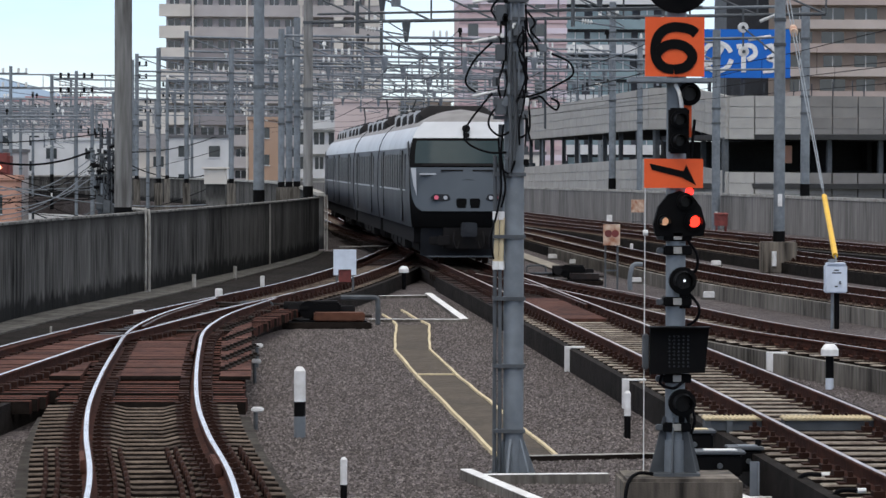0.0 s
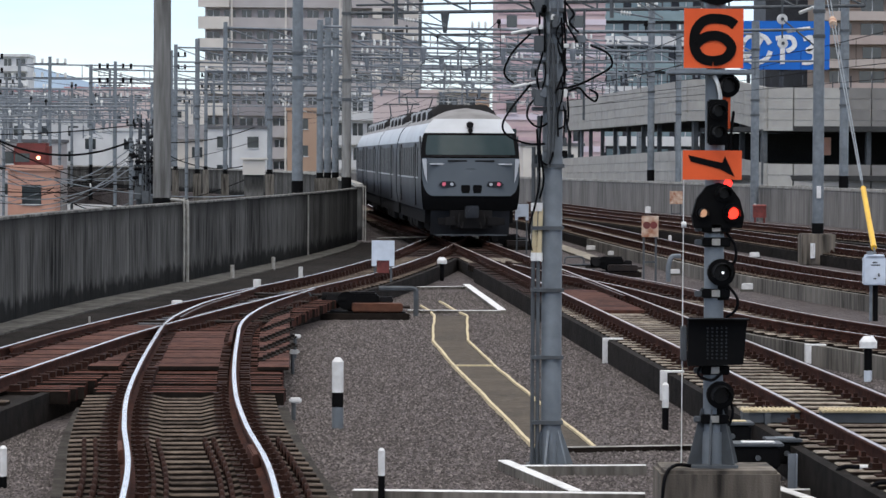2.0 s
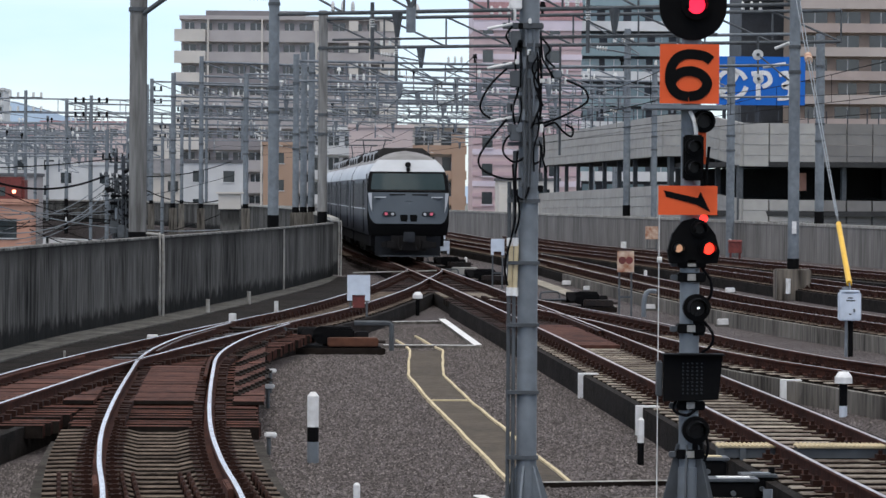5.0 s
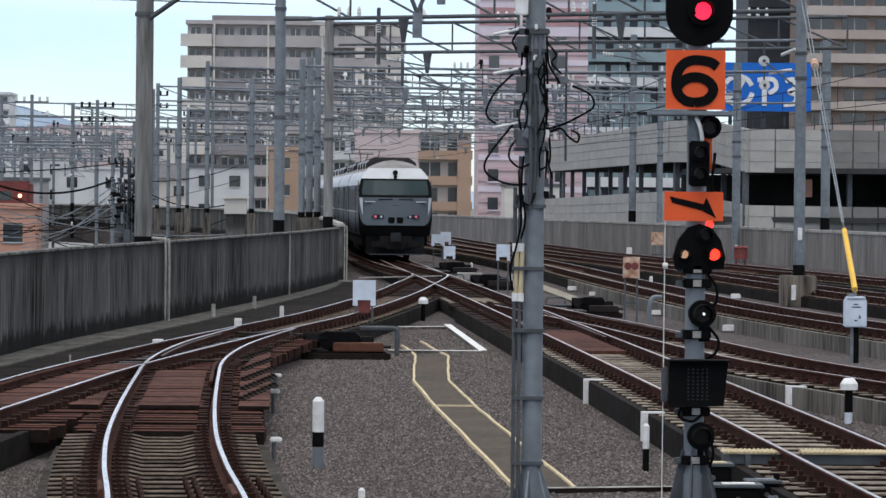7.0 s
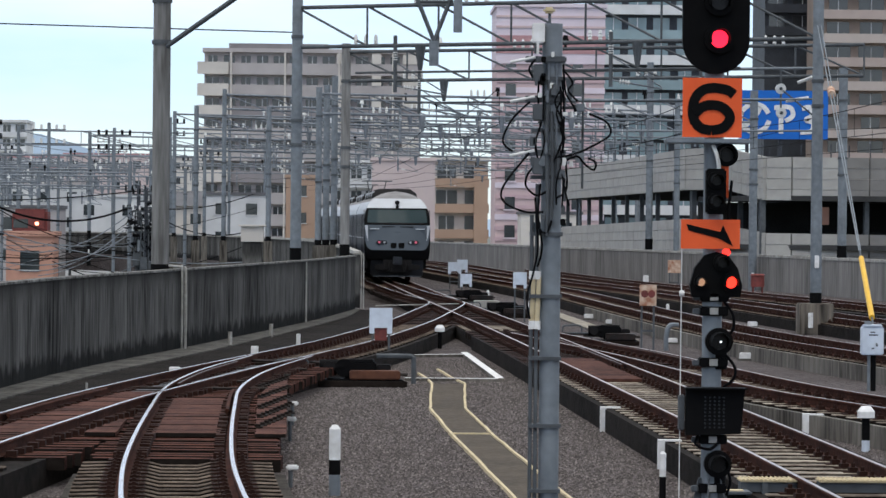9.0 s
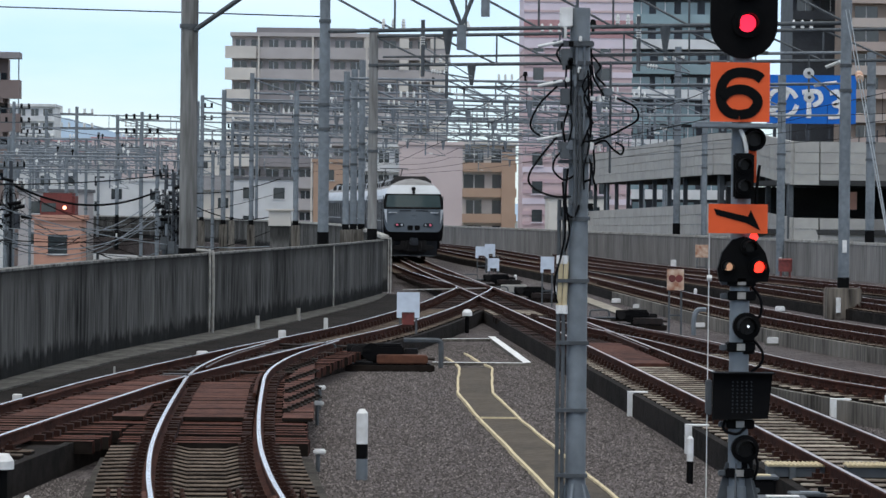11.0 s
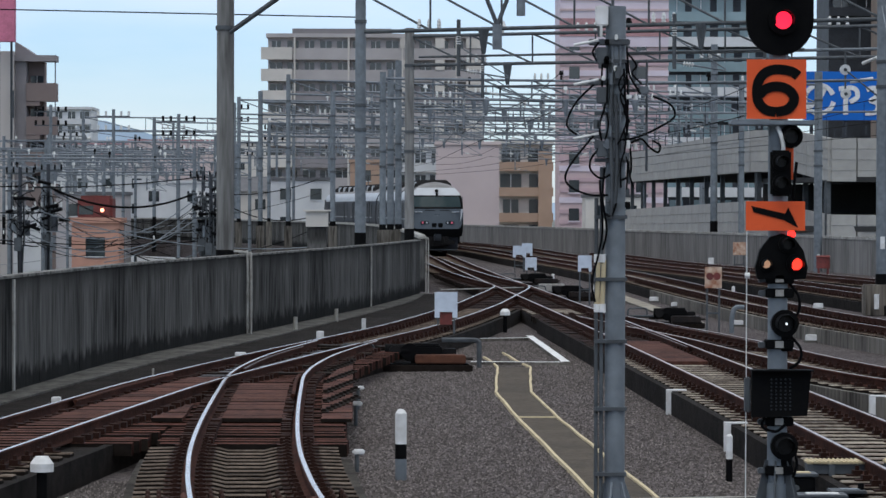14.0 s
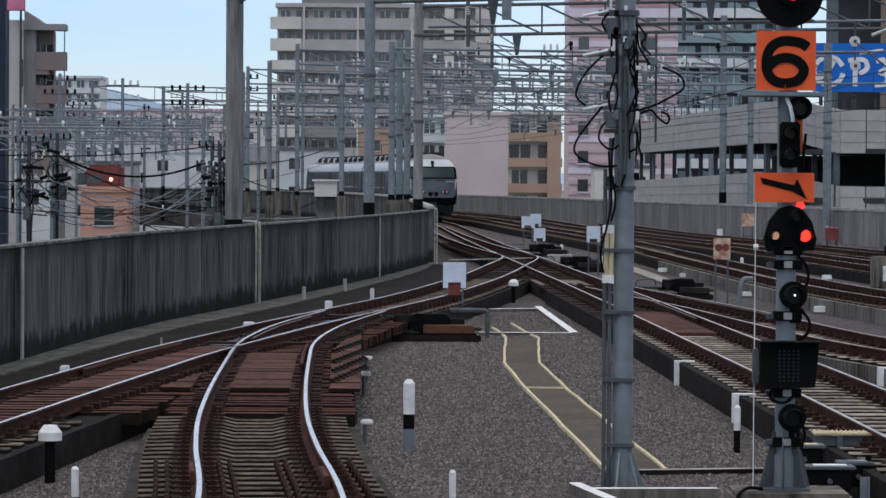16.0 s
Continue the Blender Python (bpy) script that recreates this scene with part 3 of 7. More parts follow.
def make_tracks():
    make_track(A, "curved narrow-gauge track on a dark concrete bed", -0.262, skip=[(37.6, 80)], bed_half=0.98, bed_range=(18, 38.2), step=0.48, top=M_STEEL, tie=ladder_sleeper(), springs=30.6)
    make_track(B, "track beside the parapet with polished rail tops", -0.206, skip=[(36.5, 63), (88, 137)], bed_range=(0, 100), bed_half=1.0, curb=(14, 96, M_BED), top=M_STEEL)
    make_track(C, "main track that curves away between the parapets", -0.2, skip=[(62, 84), (88, 136)], bed_half=0.95, curb=(14, 80, M_BED), tie=SLEEPER_DRY)
    make_track(D, "siding that joins the main track at a turnout", -0.218, skip=[(62, 90)], bed_half=1.0, curb=(26, 60, M_CURB), tie=SLEEPER_DRY)
    make_track(E_, "rusty track on a low concrete bed", -0.209, bed_half=1.0, curb=(40, 110, M_CURB))
    make_track(F_, "rusty track along the far side of the yard", -0.203, bed_half=1.0)
    make_track(G_, "outermost rusty track beside the far parapet", -0.215, bed_half=1.4)
    make_timbers(B, A, 37.7, 62.6, "red-brown long timbers under the near turnout", step=0.44, wide=0.12, split=40.5)
    make_timbers(C, D, 62.2, 84, "dark red-brown long timbers where the siding joins", wood=M_TIMBER_D)
    make_timbers(B, C, 88.2, 136, "dark red-brown timbers under the crossing turnout", wood=M_TIMBER_D)
    make_switch()
    ledge = thing("cable_trough", (0, 0, 0), "pale concrete shelf and dark cable trough along the parapet foot", "cable trough", kind="structure")
    lids = resample([p for p in B if p[1] < 99], 1.0)
    for i, (a, b) in enumerate(zip(lids, lids[1:])):
        d = b - a
        m = Matrix.Translation((a.x, a.y, 0)) @ Matrix.Rotation(math.atan2(d.y, d.x), 4, "Z")
        part("lid", box(bmesh.new(), 0.006, d.length - 0.006, 1.66, 1.84, GROUND - 0.02, -0.4 + 0.006 * (i % 2)), M_BED, ledge, at=m)
    # a pale shelf lies against the parapet, then a dark channel
    foot, near = resample(WEST_LINE, 1.0), offset_line(resample(B, 0.5), -1.85)
    for name, label, share, z, m in (("shelf", "pale weathered shelf at the wall foot", (0.0, 0.32), GROUND + 0.05, M_TROUGH), ("channel", "dark flat channel strip", (0.32, 1.0), GROUND + 0.02, M_BED)):
        bm, rows = bmesh.new(), []
        for k in range(48):
            y = 21.5 + 2 * k
            x0, x1 = nearest_x(foot, y), nearest_x(near, y)
            x1 = max(x1, x0 + 0.3)
            a, b = (x0 + (x1 - x0) * q for q in share)
            rows.append([bm.verts.new(p) for p in ((a, y, GROUND - 0.03), (a, y, z), (b, y, z), (b, y, GROUND - 0.03))])
        for a, b in zip(rows, rows[1:]):
            for j in range(4):
                bm.faces.new((a[j], b[j], b[(j + 1) % 4], a[(j + 1) % 4]))
        bm.faces.new(rows[0])
        bm.faces.new(rows[-1][::-1])
        part(name, bm, m, ledge, label)
    deck = thing("board_deck", (0, 0, 0), "red-brown boards laid between the rails of the near turnout", "boards")
    la, lb = resample(A, 0.25), resample(B, 0.25)
    for k in range(26):
        y = 41.6 + k * 0.6
        xa, xb = nearest_x(la, y), nearest_x(lb, y)
        spans = [(xa + 0.86, -1.05 - 0.024 * (y - 43))]
        if y < 49.6:
            spans.append((xa - 0.42, xa + 0.42))
        if y < 51.4:
            spans.append((xb - 0.4, xb + 0.4))
        if xa - xb > 1.75:
            spans.append((xb + 0.86, xa - 0.86))
        for x0, x1 in spans:
            if x1 - x0 > 0.08:
                part("board", faces_by_side(box(bmesh.new(), x0, x1, -0.275, 0.275, -0.158, -0.118 + random.uniform(0, 0.008))), (M_BOARD, M_BOARD, M_SHADE_BROWN), deck, at=pose(0, y, 0))
    for k in range(14):
        y = 35.6 + k * 0.44
        xb = nearest_x(lb, y)
        part("board", faces_by_side(box(bmesh.new(), xb - 0.4, xb + 0.4, -0.13, 0.13, -0.158, -0.112 + random.uniform(0, 0.008))), (M_BOARD, M_BOARD, M_SHADE_BROWN), deck, at=pose(0, y, 0))
    teeth = thing("guard_rack", (0, 0, 0), "dark rusty toothed racks lying across the turnout boards", "rack")
    for x, y in ((-1.4, 42.6), (-1.46, 44.8), (-1.53, 47.1), (-1.62, 49.8), (-1.72, 53.0)):
        rack = bmesh.new()
        for k in range(9):
            box(rack, x + 0.042 * k - 0.03, x + 0.042 * k + 0.03, y + 0.4 * k - 0.07, y + 0.4 * k + 0.07, -0.112, -0.07)
            box(rack, x + 0.042 * k - 0.02, x + 0.042 * k + 0.062, y + 0.4 * k - 0.2, y + 0.4 * k + 0.2, -0.112, -0.1)
        part("rack", rack, M_SHADE_BROWN, teeth)
    joint = thing("rail_joint", (0, 0, 0), "pinkish rusty joint plates on the near rails", "rail joint")
    for x, y, r in ((-2.16, 29.0, 5), (-1.0, 28.6, 5)):
        part("joint_plate", outline_plate(), M_BOARD, joint, at=pose(x, y, -0.05, 0, 0, r))
    deck = thing("board_deck", (0, 0, 0), "red-brown boards laid between the rails of the main track", "boards")
    for k in range(14):
        y = 57.0 + k * 0.62
        part("board", box(bmesh.new(), -0.42, 0.42, -0.3, 0.3, -0.158, -0.1), M_BOARD, deck, at=pose(4.25 - 0.03 * (y - 57), y, 0, 0, 0, 1.7))


# ---- poles and gantries ----
def make_pole(x, y, z0, z1, r, material, label, r2=None, foot=2.75, plinth=0.0):
    pole = thing("catenary_pole", (x, y, z0), label, "pole", "catenary poles")
    part("shaft", rod(bmesh.new(), (0, 0, 0), (0, 0, z1 - z0), r, r2 if r2 else r * 0.94, 14), material, pole)
    if plinth:
        part("plinth", soft_box(-r * 1.6, r * 1.6, -r * 1.6, r * 1.6, 0, plinth, 0.03), M_CURB, pole, "grey concrete plinth")
    if foot:
        part("foot", rod(bmesh.new(), (0, 0, 0.002), (0, 0, foot), r * 1.06, seg=14), M_BLACK, pole, "black-painted pole foot")
    for z in (0.55, 0.62, 0.86):
        h = (z1 - z0) * z
        part("band", rod(bmesh.new(), (0, 0, h), (0, 0, h + 0.1), r * 1.12, seg=12), M_GALV_D, pole)
    part("number_plate", box(bmesh.new(), -0.06, 0.06, -r * 1.1 - 0.02, -r * 1.02, 1.0, 1.35), M_WHITE, pole, "small white plate")
    return pole


def pin_mesh():
    """A white pin insulator turned about its stem."""
    prof = [(0.022, 0.0), (0.07, 0.03), (0.05, 0.09), (0.075, 0.11), (0.05, 0.18), (0.065, 0.2), (0.035, 0.29), (0.0, 0.31)]
    bm, n = bmesh.new(), 7
    rings = [[bm.verts.new((q * math.cos(i * 2 * math.pi / n), q * math.sin(i * 2 * math.pi / n), h)) for i in range(n)] for q, h in prof[:-1]]
    tip = bm.verts.new((0, 0, prof[-1][1]))
    for a, b in zip(rings, rings[1:]):
        for i in range(n):
            bm.faces.new((a[i], a[(i + 1) % n], b[(i + 1) % n], b[i]))
    for i in range(n):
        bm.faces.new((rings[-1][i], rings[-1][(i + 1) % n], tip))
    me = bpy.data.meshes.new("pin_insulator")
    bm.to_mesh(me)
    bm.free()
    me.materials.append(M_INSUL)
    return me


PIN = pin_mesh()


def make_gantry(p, q, top, low, label, bays, r=0.055, drops=(), pins=True):
    """A truss beam between two poles: two chords, posts, diagonals, and posts that hang below it."""
    # distant gantries take the paler steel, haze mixed into its colour
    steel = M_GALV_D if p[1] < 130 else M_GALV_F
    gantry = thing("catenary_gantry", (0, 0, 0), label, "gantry", "catenary gantries")
    p, q = Vector((*p, 0)), Vector((*q, 0))
    at = lambda k, z: tuple(p.lerp(q, k)[:2]) + (z,)
    for z in (top, low):
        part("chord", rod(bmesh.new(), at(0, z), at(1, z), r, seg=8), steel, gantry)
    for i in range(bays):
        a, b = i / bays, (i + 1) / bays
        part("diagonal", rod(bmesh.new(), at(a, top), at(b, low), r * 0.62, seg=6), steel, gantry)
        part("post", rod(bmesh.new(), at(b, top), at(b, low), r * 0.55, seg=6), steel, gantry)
    for i, (k, _) in enumerate(drops):
        foot = Vector(at(k + 0.04, top + r))
        ins = rod(bmesh.new(), foot, foot + Vector((0, 0, 0.22)), 0.05, seg=8)
        rod(ins, foot + Vector((0, 0, 0.22)), foot + Vector((0, 0, 0.42)), 0.13, 0.07, seg=10)
        part("top_insulator", ins, M_BLACK if i % 2 else M_INSUL, gantry)
    if pins and 85 < p.y < 200:
        # rows of white insulators on the chords, and a tube hung below
        for i, k in enumerate((0.12, 0.34, 0.58, 0.82)):
            for j in range(3):
                foot = Vector(at(k, top if i % 2 else low)) + Vector((0.3 * j, 0, r))
                piece("pin_insulator", PIN, gantry, Matrix.Translation(foot))
        part("hung_tube", rod(bmesh.new(), at(0.12, low - 0.8), at(0.86, low - 0.8), 0.035, seg=6), steel, gantry)
    for k, length in drops:
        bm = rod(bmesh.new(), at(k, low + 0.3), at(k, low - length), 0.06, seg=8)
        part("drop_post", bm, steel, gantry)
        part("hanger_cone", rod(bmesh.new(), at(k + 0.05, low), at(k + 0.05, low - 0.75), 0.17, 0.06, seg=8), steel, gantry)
        c = Vector(at(k, low - length + 0.2))
        arm = rod(bmesh.new(), c, c + Vector((1.5, 0, -0.25)), 0.025, seg=6)
        rod(arm, c + Vector((0, 0, 0.7)), c + Vector((1.5, 0, -0.2)), 0.02, seg=6)
        part("bracket_arm", arm, M_GALV, gantry)
        for o, w in ((Vector((0.25, 0, -0.04)), Vector((0.08, 0, -0.01))), (Vector((0, 0, 0.75)), Vector((0, 0, 0.07)))):
            ins = rod(bmesh.new(), c + o, c + o + w * 4, 0.03, seg=6)
            for j in range(4):
                rod(ins, c + o + w * (j + 0.2), c + o + w * (j + 0.6), 0.07, seg=8)
            part("insulator", ins, M_INSUL, gantry, "white porcelain insulator")
    return gantry


def make_poles():
    grey, conc = "grey galvanised steel catenary pole", "weathered concrete catenary pole behind the parapet"
    make_pole(-4.95, 79, -1.0, 13, 0.215, M_CONC_POLE, conc, foot=2.5)
    make_pole(-2.25, 101.5, -1.0, 9.6, 0.17, M_GALV, grey)
    make_pole(-0.9, 120.5, -1.0, 9.0, 0.175, M_CONC_POLE, conc)
    for x, y, z, r in ((-2.35, 152, 8.7, 0.15), (-2.02, 154, 8.9, 0.16), (-1.68, 156, 9.4, 0.16), (-9.7, 186, 9.0, 0.14), (-8.1, 185, 9.9, 0.13), (-5.6, 184, 8.9, 0.15), (-13.6, 232, 10.2, 0.14), (-11.9, 240, 8.5, 0.13)):
        make_pole(x, y, -1.0, z, r, M_GALV, grey, plinth=2.5)
    for x, y, z, r in ((17.2, 205, 12.6, 0.22), (17.6, 191, 9.8, 0.17), (18.2, 158, 9.0, 0.2), (20.6, 145, 9.5, 0.2)):
        make_pole(x, y, -1.0, z, r, M_GALV, grey, foot=2.75 if x in (17.2, 20.6) else 0.4)
    make_pole(12.6, 93.8, 0.38, 10.4, 0.16, M_GALV, "grey galvanised steel pole on a concrete footing", foot=0.3)
    # gantries step into the distance; each spans the tracks
    make_gantry((-4.95, 79), (13.0, 71), 12.0, 10.7, "truss gantry over the near turnout", 9, 0.07, ((0.32, 1.5), (0.36, 0.9), (0.62, 1.2)))
    near = bpy.data.objects["catenary_gantry"]
    part("brace", rod(bmesh.new(), (-4.9, 78.9, 6.6), (-0.9, 77.2, 9.3), 0.06, seg=8), M_GALV_D, near)
    part("brace", rod(bmesh.new(), (-0.9, 77.2, 9.3), (0.6, 76.5, 10.7), 0.06, seg=8), M_GALV_D, near)
    for x in (0.75, 2.05):
        part("hanger_strut", rod(bmesh.new(), (x, 75.6, 8.3), (1.42, 75.6, 6.65), 0.05, seg=6), M_GALV_D, near)
        part("hanger_strut", rod(bmesh.new(), (x, 75.6, 8.3), (x, 75.6, 10.7), 0.05, seg=6), M_GALV_D, near)
    part("hanger_tie", rod(bmesh.new(), (1.0, 75.6, 7.55), (1.85, 75.6, 7.55), 0.04, seg=6), M_GALV_D, near)
    part("hanger_post", rod(bmesh.new(), (1.42, 75.6, 6.1), (1.42, 75.6, 6.66), 0.11, seg=10), M_GALV, near)
    part("hanger_post", rod(bmesh.new(), (1.95, 75.4, 6.85), (1.95, 75.4, 10.7), 0.1, seg=10), M_GALV, near)
    make_gantry((-2.25, 101.5), (12.6, 93.8), 9.05, 7.85, "dark steel truss gantry over the tracks", 7, 0.06, ((0.2, 1.4), (0.62, 1.3)))
    make_gantry((-0.9, 120.5), (16.6, 112), 8.7, 7.65, "dark steel truss gantry over the tracks", 8, 0.06, ((0.15, 1.2), (0.4, 1.3), (0.7, 1.2)))
    rows = ((-2.35, 152, 18.2, 158, 8.4, 7.5), (-5.6, 184, 17.6, 191, 8.9, 8.0), (-8.1, 185, 17.2, 205, 9.6, 8.8), (-9.7, 186, 17.2, 206, 8.4, 7.7), (-13.6, 232, 14, 246, 10.0, 9.0),
            (-11.9, 240, 15, 262, 8.6, 7.7), (-22, 262, 18, 285, 9.2, 8.2), (-30, 285, 22, 300, 10.2, 9.0), (-40, 310, 24, 325, 8.7, 7.8), (-55, 340, 28, 350, 10.4, 9.2), (-40, 370, 30, 372, 9.0, 8.0))
    for i, (x0, y0, x1, y1, t, l) in enumerate(rows):
        make_gantry((x0, y0), (x1, y1), t, l, "grey steel truss gantry in the distance", 9 + i % 3, 0.06,
                    ((0.18, 1.2), (0.36, 1.4), (0.52, 1.2), (0.7, 1.3), (0.86, 1.2)))
        if y0 > 245:
            make_pole(x0, y0, -1.0, t + 0.4, 0.15, M_GALV, grey)
            make_pole(x1, y1, -1.0, t + 0.4, 0.15, M_GALV, grey)


def make_strain_set():
    t = thing("strain_insulators", (11.7, 95.0, 5.3), "white ball insulators strung beside the steel pole", "insulators")
    for x, z in ((0.0, 1.17), (0.02, 0.48)):
        part("ball", disc(bmesh.new(), (x, 0.06, z), 0.15, 0.12, 16), M_INSUL, t)
        part("hub", disc(bmesh.new(), (x, -0.061, z), 0.05, 0.03, 10), M_GALV_D, t)
    part("link", rod(bmesh.new(), (0.01, 0, 0.55), (0.0, 0, 1.75), 0.03, seg=6), M_GALV_D, t)
    part("arm", rod(bmesh.new(), (0.15, 0, 0.82), (0.8, 0, 0.92), 0.05, seg=8), M_INSUL, t)
    part("arm", rod(bmesh.new(), (0.5, 0, 1.35), (0.86, -0.3, 1.5), 0.05, seg=8), M_INSUL, t)
    part("stay", rod(bmesh.new(), (0.0, 0, 1.17), (0.85, -0.6, 0.4), 0.025, seg=6), M_GALV_D, t)
    for z in (1.72, 0.85, -0.05):
        part("tube", rod(bmesh.new(), (-6.6, 3.0, z + 0.02), (0.86, -1.0, z), 0.045 if z > 1 else 0.03, seg=8), M_GALV, t)


def make_wires():
    for pts, label in ((C, "over the main track"), (E_, "over the rusty track"), (F_, "over the far track"), (G_, "over the outermost track")):
        wire = thing("overhead_wire", (0, 0, 0), "dark contact and messenger wires " + label, "overhead wire", "overhead wires")
        line = [p for p in resample(pts, 4.0) if p.y > 84]
        hang = lambda i: 6.05 - 0.28 * math.sin(math.pi * ((i % 9) / 9.0))
        con = tube(bmesh.new(), [(a.x, a.y, 5.1) for a in line[::4]], 0.011, 4)
        mes = tube(bmesh.new(), [(a.x, a.y, hang(i)) for i, a in enumerate(line)], 0.011, 4)
        part("contact_wire", con, M_RUBBER, wire)
        part("messenger_wire", mes, M_RUBBER, wire)
        drops = bmesh.new()
        for i, a in enumerate(line[:14:2]):
            i *= 2
            rod(drops, (a.x, a.y, 5.1), (a.x, a.y, hang(i)), 0.009, seg=4)
        part("dropper", drops, M_RUBBER, wire)["kind"] = "stuff"


# ---- near things ----
def disc(bm, c, r, depth, seg=20):
    return rod(bm, c, (c[0], c[1] - depth, c[2]), r, seg=seg)


def outline(bm, pts, y0, y1):
    """A flat shape of (x, z) points with thickness from y0 to y1."""
    a = [bm.verts.new((x, y0, z)) for x, z in pts]
    b = [bm.verts.new((x, y1, z)) for x, z in pts]
    bm.faces.new(a)
    bm.faces.new(b[::-1])
    for i in range(len(pts)):
        j = (i + 1) % len(pts)
        bm.faces.new((a[i], b[i], b[j], a[j]))
    return bm


def stadium(w, z0, z1, n=14):
    r = w / 2
    low = [(r * math.cos(math.pi + math.pi * i / n), z0 + r + r * math.sin(math.pi + math.pi * i / n)) for i in range(n + 1)]
    high = [(r * math.cos(math.pi * i / n), z1 - r + r * math.sin(math.pi * i / n)) for i in range(n + 1)]
    return low + high


def hooded_lamp(parent, x, z, r, y=-0.13, lit=None, name="signal_lamp"):
    bm = bmesh.new()
    disc(bm, (x, y + 0.1, z), r, 0.12)
    lamp = part(name, bm, M_BLACK, parent, "round black lamp housing")
    hood = bmesh.new()
    n = 12
    ring = [[hood.verts.new((x + rr * math.cos(a), yy, z + rr * math.sin(a))) for a in [radians(-25 + 230 * i / n) for i in range(n + 1)]] for rr, yy in ((r * 0.74, y - 0.02), (r * 0.7, y - 0.2), (r * 0.64, y - 0.2), (r * 0.68, y - 0.02))]
    for a, b in zip(ring, ring[1:] + ring[:1]):
        for i in range(n):
            hood.faces.new((a[i], a[i + 1], b[i + 1], b[i]))
    part("hood", hood, M_BLACK, lamp)
    part("lens", disc(bmesh.new(), (x, y - 0.021, z), r * 0.6, 0.012), lit or M_LENS, lamp)
    return lamp


def make_signal():
    x, y = 2.95, 28.6
    base = thing("concrete_block", (x + 0.02, y, GROUND), "squat weathered concrete footing block with worn edges", "concrete block")
    part("block", soft_box(-0.5, 0.52, -0.42, 0.42, 0, 0.345, 0.03), M_BLOCK, base)
    s = thing("railway_signal", (x, y, GROUND + 0.345), "tall grey signal mast with orange plates and a lit red lamp", "railway signal")
    z = lambda h: h - (GROUND + 0.345)
    part("mast", rod(bmesh.new(), (0, 0, 0), (0, 0, z(4.1)), 0.085, seg=16), M_GALV, s)
    part("base_plate", box(bmesh.new(), -0.2, 0.2, -0.2, 0.2, 0.0, 0.025), M_GALV_D, s)
    part("base_cone", rod(bmesh.new(), (0, 0, 0.025), (0, 0, 0.3), 0.105, 0.1, seg=12), M_GALV, s)
    for k in range(6):
        a = k * math.pi / 3 + 0.3
        bm = outline(bmesh.new(), [(0.08, 0.02), (0.235, 0.02), (0.11, 0.5), (0.08, 0.5)], -0.007, 0.007)
        part("fin", bm, M_GALV_D, s, at=Matrix.Rotation(a, 4, "Z"))
    # main head
    head = part("signal_head", outline(bmesh.new(), stadium(0.575, z(3.81), z(4.98)), -0.12, -0.06), M_BLACK, s, "black long oval signal head")
    hooded_lamp(s, 0.02, z(4.108), 0.125, -0.16, M_RED, "red_lamp")
    hooded_lamp(s, 0.02, z(4.43), 0.125, -0.16)
    hooded_lamp(s, 0.02, z(4.74), 0.125, -0.16)
    # numbered plate
    plate = part("number_board", box(bmesh.new(), -0.285, 0.222, -0.16, -0.135, z(3.268), z(3.775)), M_ORANGE, s, "orange square board with a black numeral")
    stem = [(0.182, 0.112), (0.12, 0.152), (-0.008, 0.168), (-0.1, 0.138), (-0.155, 0.065), (-0.17, -0.035), (-0.15, -0.12), (-0.09, -0.178), (-0.008, -0.195)]
    bowl = [(-0.008, -0.195), (0.085, -0.175), (0.14, -0.118), (0.145, -0.062), (0.1, -0.008), (0.03, 0.02), (-0.05, 0.018), (-0.11, -0.01), (-0.15, -0.05)]
    for stroke, front in ((stem, -0.167), (bowl, -0.172)):
        numeral = ribbon(stroke, 0.042, front, -0.161)
        bmesh.ops.translate(numeral, verts=numeral.verts[:], vec=(-0.03, 0, z(3.522)))
        part("numeral", numeral, M_BLACK, plate, "black numeral six")
    part("board_shelf", soft_box(-0.42, 0.3, -0.2, 0.1, z(3.215), z(3.255), 0.008), M_GALV, s)
    hooded_lamp(s, 0.1, z(3.12), 0.1, -0.1)
    pipe = tube(bmesh.new(), [(-0.02, -0.12, z(3.2)), (0.01, -0.16, z(3.12)), (0.03, -0.15, z(3.0)), (0.0, -0.1, z(2.95))], 0.018)
    part("conduit", pipe, M_INSUL, s)
    # two-lamp head with an orange backing
    part("backing", box(bmesh.new(), 0.02, 0.125, -0.07, -0.055, z(2.75), z(3.03)), M_ORANGE, s)
    part("small_head", soft_box(-0.08, 0.092, -0.2, -0.08, z(2.61), z(3.0), 0.015), M_BLACK, s)
    hooded_lamp(s, 0.005, z(2.9), 0.075, -0.215)
    hooded_lamp(s, 0.005, z(2.72), 0.075, -0.215)
    # arrow plate
    arrow = part("arrow_board", box(bmesh.new(), -0.29, 0.215, -0.17, -0.15, z(2.315), z(2.565)), M_ORANGE, s, "orange board with a slanting black arrow")
    bm = outline(bmesh.new(), [(-0.245, 0.085), (-0.225, 0.03), (0.03, -0.035), (0.155, -0.1), (0.07, 0.075), (0.045, 0.02)], -0.176, -0.171)
    bmesh.ops.translate(bm, verts=bm.verts[:], vec=(0, 0, z(2.44)))
    part("arrow", bm, M_BLACK, arrow)
    part("small_red_lamp", disc(bmesh.new(), (0.105, -0.09, z(2.285)), 0.034, 0.05), M_RED2, s, "small lit red lamp")
    # three-lamp shunting head
    tri = [(-0.185, z(1.9)), (0.225, z(1.9)), (0.245, z(2.0)), (0.205, z(2.15)), (0.12, z(2.26)), (0.02, z(2.29)), (-0.08, z(2.26)), (-0.165, z(2.15)), (-0.205, z(2.0))]
